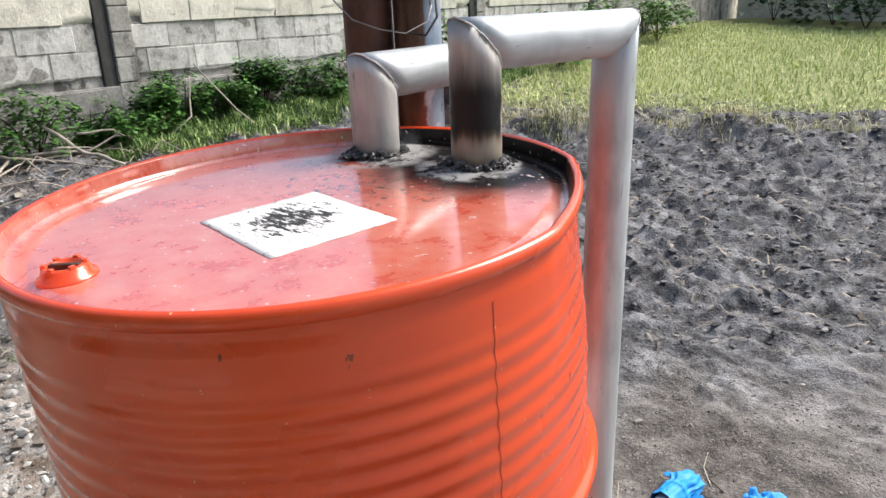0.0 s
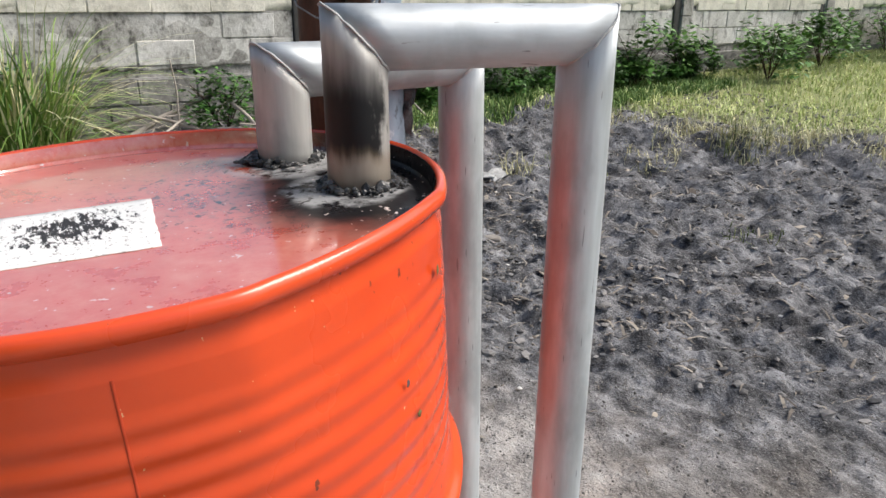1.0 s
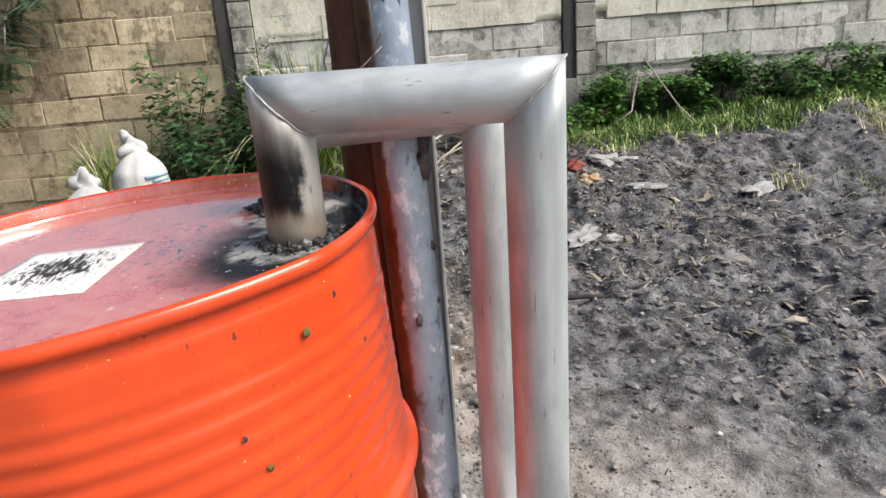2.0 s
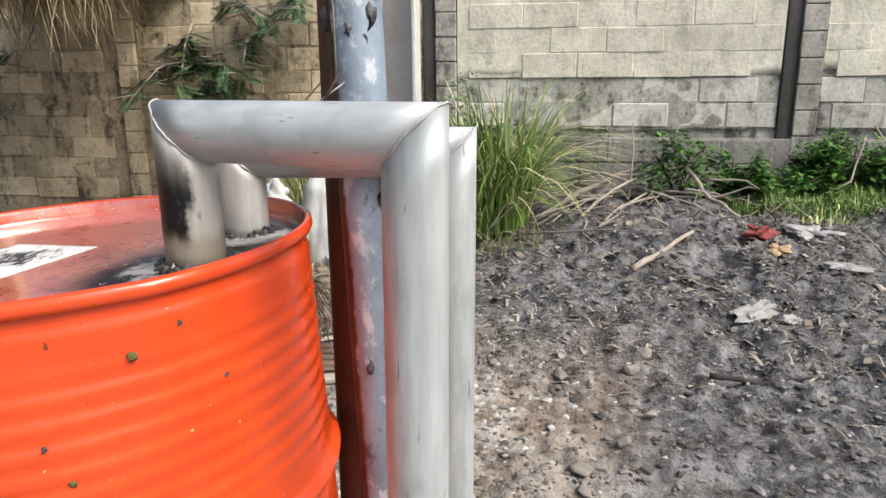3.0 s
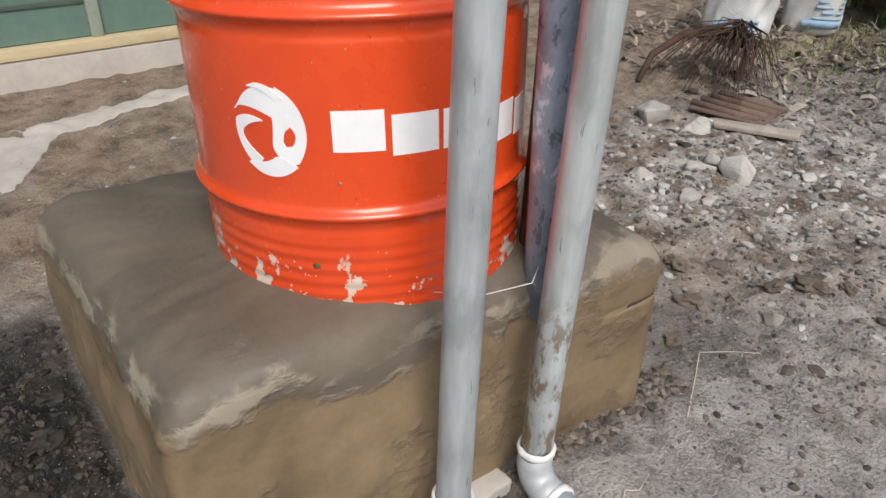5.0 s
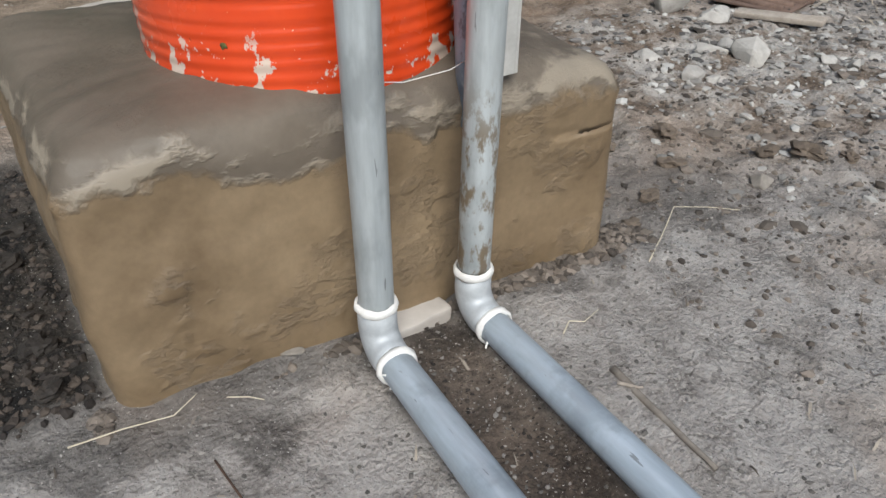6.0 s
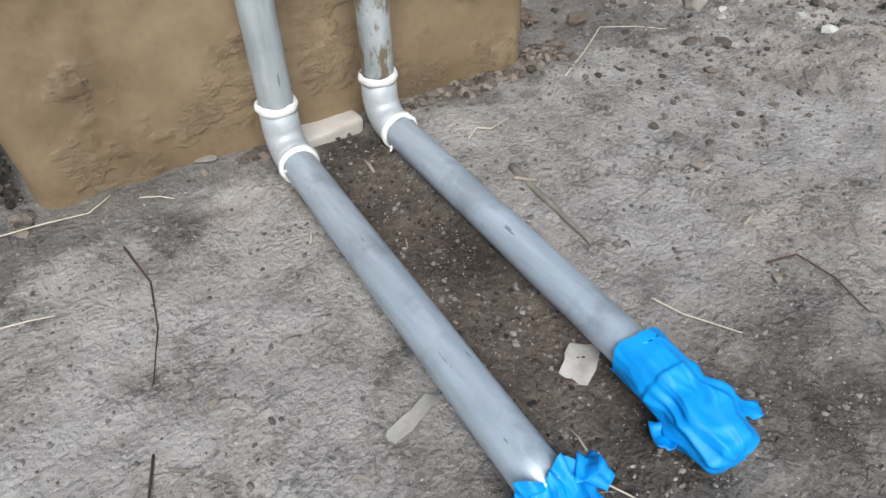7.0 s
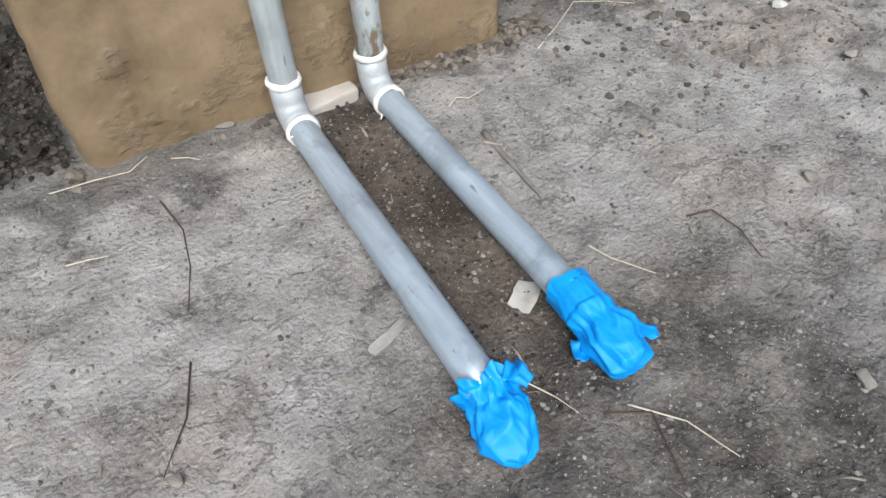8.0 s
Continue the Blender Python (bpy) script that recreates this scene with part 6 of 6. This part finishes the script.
for x, y, a, l, w in ((-0.034, 1.066, 0.5, 0.070, 0.042), (0.215, 1.02, 0.3, 0.085, 0.022)):
    bm = box(-l / 2, -w / 2, -0.004, l / 2, w / 2, 0.006, 0.002)
    bmesh.ops.subdivide_edges(bm, edges=bm.edges[:], cuts=2, use_grid_fill=True)
    for v in bm.verts:
        v.co += noise.noise_vector(v.co * 32 + Vector((l * 90, 0, 0))) * Vector((1, 1, 0.3)).length * 0.011
    ob = solo("tile_chip", bm, M_STONE, "broken pale cement chip beside the pipe", "chip", "cement chips")
    ob.location, ob.rotation_euler = (x, y, ground_z(x, y) + 0.002), (0.1, 0.05, a)


# ---- loose pieces on the earth, too many to count ----
def scatter(name, count, area, size, material, label, seed, squash=0.7, keep=None, kind="pebbles"):
    rng = random.Random(seed)
    ico = bmesh.new()
    bmesh.ops.create_icosphere(ico, subdivisions=1, radius=1)
    base = [v.co.copy() for v in ico.verts]
    tri = [[v.index for v in f.verts] for f in ico.faces]
    ico.free()
    verts, faces = [], []
    made = 0
    while made < count:
        x = rng.uniform(area[0], area[1])
        y = rng.uniform(area[2], area[3])
        if keep and not keep(x, y, rng):
            continue
        made += 1
        r = size[0] + (size[1] - size[0]) * rng.random() ** 3.2
        z = ground_z(x, y)
        k = len(verts)
        a = rng.uniform(0, 6.28)
        c, s = math.cos(a), math.sin(a)
        sx, sy, sz = rng.uniform(0.7, 1.4), rng.uniform(0.6, 1.1), squash * rng.uniform(0.6, 1.2)
        for v in base:
            j = rng.uniform(0.6, 1.3) * r
            px, py = v.x * sx * j, v.y * sy * j
            verts.append((x + px * c - py * s, y + px * s + py * c, z + v.z * sz * j + r * 0.05))
        faces += [tuple(i + k for i in t) for t in tri]
    return tagged(new(name, raw_mesh(name, verts, faces, material)), label, kind, kind="stuff")


def off_plinth(x, y, rng):
    return not (-0.52 < x < 0.53 and -0.5 < y < 0.36)


def rubble_zone(x, y, rng):
    return rng.random() < math.exp(-(((x + 1.85) / 0.7) ** 2 + ((y + 0.05) / 0.45) ** 2)) + 0.06


scatter("pebbles", 3200, (-1.3, 1.1, 0.3, 2.0), (0.0008, 0.0042), M_PEBBLE, "small pale pebbles pressed into the earth", 21, 0.6, off_plinth)
scatter("pebbles", 1500, (-3.4, -0.5, -1.5, 2.6), (0.0018, 0.009), M_PEBBLE, "scattered pale pebbles and grit on the earth", 22, 0.6)
scatter("pebbles", 1500, (-3.0, -0.9, -0.9, 0.7), (0.003, 0.022), M_PALEBIT, "pale rubble grit among the stones", 23, 0.6, rubble_zone)
scatter("soil_crumbs", 15000, (-1.4, 1.1, 0.3, 2.1), (0.0010, 0.0060), M_NEARCRUMB, "dark crumbs of loose earth", 24, 0.8, off_plinth, "crumbs")
scatter("soil_crumbs", 1200, (-0.10, 0.12, 0.40, 1.30), (0.0010, 0.006), M_CLODCRUMB, "dark crumbs of loose earth between the pipes", 25, 0.8, None, "crumbs")
scatter("soil_crumbs", 12000, (-4.6, 1.5, 1.2, 6.8), (0.003, 0.024), M_CRUMB, "dark clods of loose earth", 26, 0.65, lambda x, y, g: y - 0.45 * x > 2.3, "crumbs")
scatter("soil_crumbs", 2400, (-1.6, -0.45, -0.6, 0.9), (0.0015, 0.011), M_DARKCRUMB, "brown crumbs of earth beside the plinth", 27, 0.8, off_plinth, "crumbs")
scatter("soil_crumbs", 7000, (-4.6, -1.1, -0.9, 2.6), (0.002, 0.016), M_DARKCRUMB, "grey-brown crumbs of earth before the wall", 34, 0.6, None, "crumbs")
scatter("soil_crumbs", 3000, (0.50, 0.90, -0.7, 0.26), (0.0015, 0.012), M_CLODCRUMB, "brown crumbs of earth beside the plinth", 28, 0.8, off_plinth, "crumbs")
scatter("pebbles", 600, (-1.5, 1.0, -2.6, -0.7), (0.003, 0.014), M_PEBBLE, "grit and rubble before the house", 29, 0.5)
scatter("pebbles", 1900, (-4.4, -0.9, -0.5, 3.2), (0.002, 0.017), M_PALEBIT, "pale flecks of stone and plaster on the earth", 51, 0.5, lambda x, y, g: g.random() < 0.05 + 0.95 * smooth01((-x - 1.4) / 1.4), "pebbles")
scatter("soil_crumbs", 300, (-3.2, -0.75, -0.7, 0.75), (0.005, 0.030), M_DARKCRUMB, "brown clods of earth trodden round the plinth", 52, 0.6, off_plinth, "crumbs")
scatter("soil_crumbs", 4200, (-4.5, -1.3, -0.8, 2.4), (0.005, 0.026), M_CRUMB, "broken clods and crusts of dry earth before the wall", 53, 0.45, None, "crumbs")
scatter("soil_crumbs", 2800, (-4.6, 1.2, 1.7, 6.7), (0.006, 0.032), M_DARKCLOD, "flat broken clods of dark earth", 54, 0.38, lambda x, y, g: y - 0.45 * x > 2.3, "crumbs")
def by_plinth_foot(x, y, rng):
    return abs(y - (0.335 - 0.08 * x)) < 0.05 * (0.3 + abs(noise.noise(Vector((x * 6, y * 6, 3))))) + 0.02 and off_plinth(x, y, rng)


scatter("soil_crumbs", 1500, (-0.60, 0.56, 0.28, 0.46), (0.0025, 0.016), M_DARKCRUMB, "crumbled brown earth along the foot of the plinth", 55, 0.7, by_plinth_foot, "crumbs")
scatter("pebbles", 900, (-4.2, 1.2, 2.0, 6.4), (0.003, 0.016), M_PEBBLE, "pale bits of stone on the dark earth", 30, 0.5)


def litter(name, count, area, size, seed, label, keep=None):
    """Flat curled scraps of dry leaf and stalk."""
    rng = random.Random(seed)
    verts, faces = [], []
    made = 0
    while made < count:
        x, y = rng.uniform(area[0], area[1]), rng.uniform(area[2], area[3])
        if keep and not keep(x, y, rng):
            continue
        made += 1
        z = ground_z(x, y) + 0.003
        a = rng.uniform(0, 6.28)
        l = rng.uniform(*size)
        w = l * (rng.uniform(0.03, 0.08) if rng.random() < 0.94 else rng.uniform(0.15, 0.3))
        d, s = Vector((math.cos(a), math.sin(a), rng.uniform(-0.1, 0.35))), Vector((-math.sin(a), math.cos(a), rng.uniform(-0.3, 0.3)))
        p = Vector((x, y, z))
        k = len(verts)
        verts += [p - s * w, p + s * w, p + d * l * 0.5 + s * w + Vector((0, 0, l * 0.12)), p + d * l * 0.5 - s * w + Vector((0, 0, l * 0.12)), p + d * l]
        faces += [(k, k + 1, k + 2, k + 3), (k + 3, k + 2, k + 4)]
    return tagged(new(name, raw_mesh(name, verts, faces, M_LITTER)), label, "litter", kind="stuff")


litter("leaf_litter", 5200, (-5.2, -2.2, -1.8, 2.9), (0.02, 0.11), 41, "dry stalks and leaf scraps on dark earth", lambda x, y, r: r.random() < smooth01((-x - 2.0) / 1.5))
litter("leaf_litter", 4200, (-4.5, 1.5, 1.6, 6.8), (0.02, 0.10), 42, "dry stalks and roots on dark earth", lambda x, y, r: y - 0.45 * x > 2.3)
litter("leaf_litter", 260, (-1.6, 1.0, 0.3, 2.0), (0.008, 0.040), 43, "tiny straw scraps on trodden earth", off_plinth)
litter("leaf_litter", 900, (-4.6, -2.6, -2.0, -0.4), (0.04, 0.16), 44, "dry brown stalks round the sacks")


# ---- sacks ----
def sack(x, y, h, w, d, lean, turn_z, seed, label, bars=9):
    """A filled woven sack, slumped, with a tied ear on top."""
    z = ground_z(x, y)
    m = Matrix.Translation((x, y, z)) @ Matrix.Rotation(turn_z, 4, "Z") @ Matrix.Rotation(lean, 4, "X")
    sk = thing("sack", (x, y, z), label, "sack", "woven sacks by the wall")
    bm = bmesh.new()
    n, rows = 48, []
    for i in range(30):
        f = i / 29
        if f < 0.12:
            k = 0.55 + 0.45 * math.sqrt(max(0, 1 - (1 - f / 0.12) ** 2))
        elif f < 0.78:
            k = 1.0 + 0.06 * math.sin((f - 0.12) / 0.66 * math.pi)
        else:
            g = (f - 0.78) / 0.22
            k = 1.0 - 0.72 * g ** 1.3
        row = []
        for j in range(n):
            a = 2 * math.pi * j / n
            ca, sa = math.cos(a), math.sin(a)
            q = Vector((ca * 1.5, sa * 1.5, f * 4 + seed * 7))
            rr = 1 + 0.10 * noise.noise(q) + 0.20 * (0.25 - abs(noise.noise(Vector((ca * 1.1, sa * 1.1, f * 2.2 + ca * 1.4 + seed * 7))))) + 0.05 * (0.25 - abs(noise.noise(q * 3.9)))
            px = w / 2 * k * rr * math.copysign(abs(ca) ** 0.75, ca)
            py = d / 2 * k * rr * math.copysign(abs(sa) ** 0.85, sa)
            row.append(bm.verts.new(m @ Vector((px, py, h * f))))
        rows.append(row)
    for a, b in zip(rows, rows[1:]):
        for j in range(n):
            bm.faces.new((a[j], a[(j + 1) % n], b[(j + 1) % n], b[j]))
    bm.faces.new(rows[0][::-1])
    bm.faces.new(rows[-1])
    cloth = part("sack_body", bm, M_SACK, sk)
    ear = lump(0.075, seed, (1.0, 0.55, 1.15), 0.6, 3)
    bmesh.ops.transform(ear, matrix=m @ Matrix.Translation((0.06 * w, 0, h * 1.02)), verts=ear.verts)
    part("tied_ear", ear, M_SACK, sk)
    for k in range(bars):
        zz = h * (0.12 + 0.045 * k)
        ww = w * (0.26 + 0.05 * math.sin(k * 2.3) if k else 0.40)
        pts = []
        b = bmesh.new()
        vs = []
        for i in range(7):
            f = i / 6
            xx = -w * 0.46 + ww * f * 1.6
            ca = max(-1, min(1, 2 * xx / (w * 1.04)))
            yy = d / 2 * 1.09 * max(0.05, 1 - abs(ca) ** 2.4) ** 0.45
            hh = 0.008 if k else 0.022
            vs.append([b.verts.new(m @ Vector((xx, yy + 0.006, zz - hh))), b.verts.new(m @ Vector((xx, yy + 0.006, zz + hh))), b.verts.new(m @ Vector((xx, yy - 0.01, zz + hh))), b.verts.new(m @ Vector((xx, yy - 0.01, zz - hh)))])
        for p, q in zip(vs, vs[1:]):
            for i in range(4):
                b.faces.new((p[i], p[(i + 1) % 4], q[(i + 1) % 4], q[i]))
        part("print_bar", b, M_PRINT, sk, "faded blue printed bar")
    return sk


toward = math.atan2(0.9 + 1.2, 0.6 + 3.8) - math.pi / 2
sack(-4.08, -1.14, 0.73, 0.34, 0.24, 0.06, toward + 0.1, 1, "white woven plastic sack, full, with faded blue print", 15)
sack(-3.42, -1.28, 0.60, 0.36, 0.26, 0.22, toward - 0.35, 2, "white woven plastic sack, slumped and tied, leaning on another", 3)

# ---- scraps ----
def crumple(name, x, y, r, squash, seed, material, label, cat, rough=0.8):
    bm = lump(r, seed, squash, rough, 3)
    for v in bm.verts:
        v.co += noise.noise_vector(v.co * (5 / r) + Vector((seed, 0, 0))) * r * 0.12
    low = min(v.co.z for v in bm.verts)
    ob = solo(name, bm, material, label, cat, smooth=False)
    ob.location, ob.rotation_euler = (x, y, ground_z(x, y) - low - 0.01), (0, 0, seed)
    return ob


crumple("cloth_scrap", -4.06, 1.76, 0.068, (1.2, 1, 0.6), 2.0, M_RED, "crumpled faded red cloth scrap on the earth", "cloth")
crumple("plastic_scrap", -3.84, 1.83, 0.06, (1.4, 0.9, 0.4), 3.0, M_TAN, "crumpled tan plastic scrap on the earth", "scrap")
crumple("plastic_scrap", -3.20, 1.56, 0.085, (0.7, 1.6, 0.25), 4.0, M_FOIL, "torn grey plastic sheet scrap on dark earth", "scrap")
crumple("plastic_scrap", -3.08, 1.74, 0.05, (1.0, 0.8, 0.5), 5.0, M_FOIL, "torn grey plastic sheet scrap on dark earth", "scrap")
crumple("plastic_scrap", -3.66, 2.16, 0.07, (0.8, 1.4, 0.25), 6.0, M_FOIL, "flat grey plastic scrap on dark earth", "scrap")
crumple("plastic_scrap", -3.45, 2.85, 0.09, (0.7, 1.6, 0.35), 7.0, M_FOIL, "rolled pale plastic scrap on dark earth", "scrap")
crumple("plastic_scrap", -4.15, 2.1, 0.10, (1.3, 1.1, 0.4), 8.0, M_FOIL, "crumpled grey plastic sheet on the bank", "scrap")

board = solo("wood_board", box(-0.035, -0.17, 0, 0.035, 0.17, 0.022, 0.004), M_TWIG, "short grey weathered board beside rubble stones", "board")
board.location, board.rotation_euler = (-2.19, -0.36, ground_z(-2.19, -0.36) + 0.015), (0.06, 0.05, 0.34)
ribbed = thing("ribbed_tile", (-2.33, -0.55, 0.0), "rusty red ribbed roofing scrap lying flat", "roofing")
for k in range(4):
    bm = tube([(-2.24 - 0.075 * k, -0.72, 0.03), (-2.30 - 0.075 * k, -0.42, 0.02)], [0.018, 0.018], 8)
    part("rib", bm, M_ROOFRUST, ribbed)
bm = box(-0.16, -0.17, 0.004, 0.16, 0.17, 0.014, 0.002, Matrix.Translation((-2.38, -0.57, 0.008)) @ Matrix.Rotation(0.2, 4, "Z"))
part("sheet", bm, M_ROOFRUST, ribbed)


def broom():
    rng = random.Random(61)
    br = thing("dry_frond_bundle", (-2.85, -0.95, 0), "bundle of dry dark red-brown palm stems", "bundle")
    for k in range(110):
        a = rng.uniform(-0.9, 1.0)
        root = Vector((-2.92 + rng.uniform(-0.04, 0.04), -0.95 + rng.uniform(-0.04, 0.04), 0.22 + rng.uniform(-0.04, 0.05)))
        tip = Vector((-2.48 + rng.uniform(-0.35, 0.20), -0.83 + a * 0.32, 0.02 + 0.10 * rng.random() ** 3))
        mid = root.lerp(tip, 0.5) + Vector((0, 0, 0.07 + rng.uniform(-0.03, 0.05)))
        part("stem", tube([root, mid + Vector((rng.uniform(-0.05, 0.05), rng.uniform(-0.06, 0.06), 0)), tip], [0.0035, 0.0028, 0.001], 5), M_DARKTWIG, br)
    arc = [(-2.75, -0.80, 0.02), (-2.92, -0.88, 0.14), (-2.86, -1.0, 0.21), (-2.65, -1.10, 0.20), (-2.45, -1.13, 0.12), (-2.30, -1.08, 0.02)]
    part("stalk", tube(arc, [0.018, 0.022, 0.024, 0.022, 0.018, 0.012], 8), M_DARKTWIG, br)
    return br


broom()
rock(-4.9, -1.75, 0.10, 9.3, (1.5, 1, 0.5), M_STONE, "grey stone by the wall foot")


# ---- blocks of the wall, piece by piece ----
def block_mesh(name, length, height, seed, material, worn=0.005):
    bm = box(-0.034, -length / 2, -height / 2, 0.0, length / 2, height / 2)
    bmesh.ops.bevel(bm, geom=[e for e in bm.edges if all(v.co.x > -0.01 for v in e.verts)], offset=worn, segments=1, affect="EDGES")
    for v in bm.verts:
        w = noise.noise_vector(v.co * 9 + Vector((seed, 0, 0)))
        v.co += Vector((w.x * 0.0008, w.y * 0.006, w.z * 0.006))
    return add_mesh(name, bm, material, False)


BL, BH, GAP = 0.46, 0.205, 0.012
pale_blocks = [block_mesh("block", BL - GAP, BH - GAP, k * 3.1, M_BLOCK) for k in range(5)]
old_blocks = [block_mesh("block", BL - GAP, BH - GAP, 40 + k * 3.1, M_BLOCK_OLD) for k in range(5)]


def lay(y0, y1, z0, rows, kinds, rng, start=0.0, slack=0.003):
    for j in range(rows):
        z = z0 + BH * j + BH / 2
        y = y0 + BL / 2 - (BL / 2 if j % 2 else 0.0) + start
        while y < y1 - 0.1:
            if y - BL / 2 > y0 - 0.25:
                half = max(y0 - (y - BL / 2), 0) + max((y + BL / 2) - y1, 0)
                ob = new("block", kinds[rng.randrange(len(kinds))])
                ob.parent = wall
                ob.matrix_parent_inverse = Matrix.Translation(-Vector(wall["base"]))
                lo, hi = max(y - BL / 2, y0), min(y + BL / 2, y1)
                ob.location = (WALL_X + rng.uniform(-0.007, 0.004), (lo + hi) / 2 + rng.uniform(-slack, slack), z + rng.uniform(-slack, slack))
                ob.rotation_euler = (rng.uniform(-slack, slack) * 2.0, 0, rng.uniform(-slack, slack) * 1.5)
                ob.scale = (1, max(0.1, (hi - lo) / BL), 1)
            y += BL


rng = random.Random(11)
lay(-0.45, 2.19, 0.885, 2, pale_blocks, rng, -0.05)
lay(2.50, 6.99, 0.885, 2, pale_blocks, rng, 0.1)
lay(7.30, 11.0, 0.885, 2, pale_blocks, rng)
lay(-3.50, -0.76, 0.15, 9, old_blocks, rng, 0.1, 0.011)
lay(-8.0, -3.81, 0.15, 9, old_blocks, rng, 0.0, 0.011)


# upper courses, joints smeared over with mortar
BH_UP = 0.205
smeared = [block_mesh("block", BL - 0.007, BH_UP - 0.007, 80 + k * 3.1, M_PLASTER, 0.0035) for k in range(5)]
WALL_FACE = WALL_X
for y0, y1, z0 in ((-0.45, 2.19, 1.297), (2.50, 6.99, 1.297), (7.30, 11.0, 1.297)):
    WALL_X = WALL_FACE + 0.0165
    lay(y0, y1, z0, 6, smeared, rng, 0.1)
WALL_X = WALL_FACE

# dark courses of the footing
foot_blocks = [block_mesh("block", BL - 0.014, BH - 0.014, 120 + k * 3.1, M_FOOT) for k in range(4)]
for y0, y1 in ((-0.45, 2.19), (2.50, 6.99)):
    WALL_X = WALL_FACE + 0.047
    lay(y0, y1, 0.385, 2, foot_blocks, rng, 0.15)
WALL_X = WALL_FACE
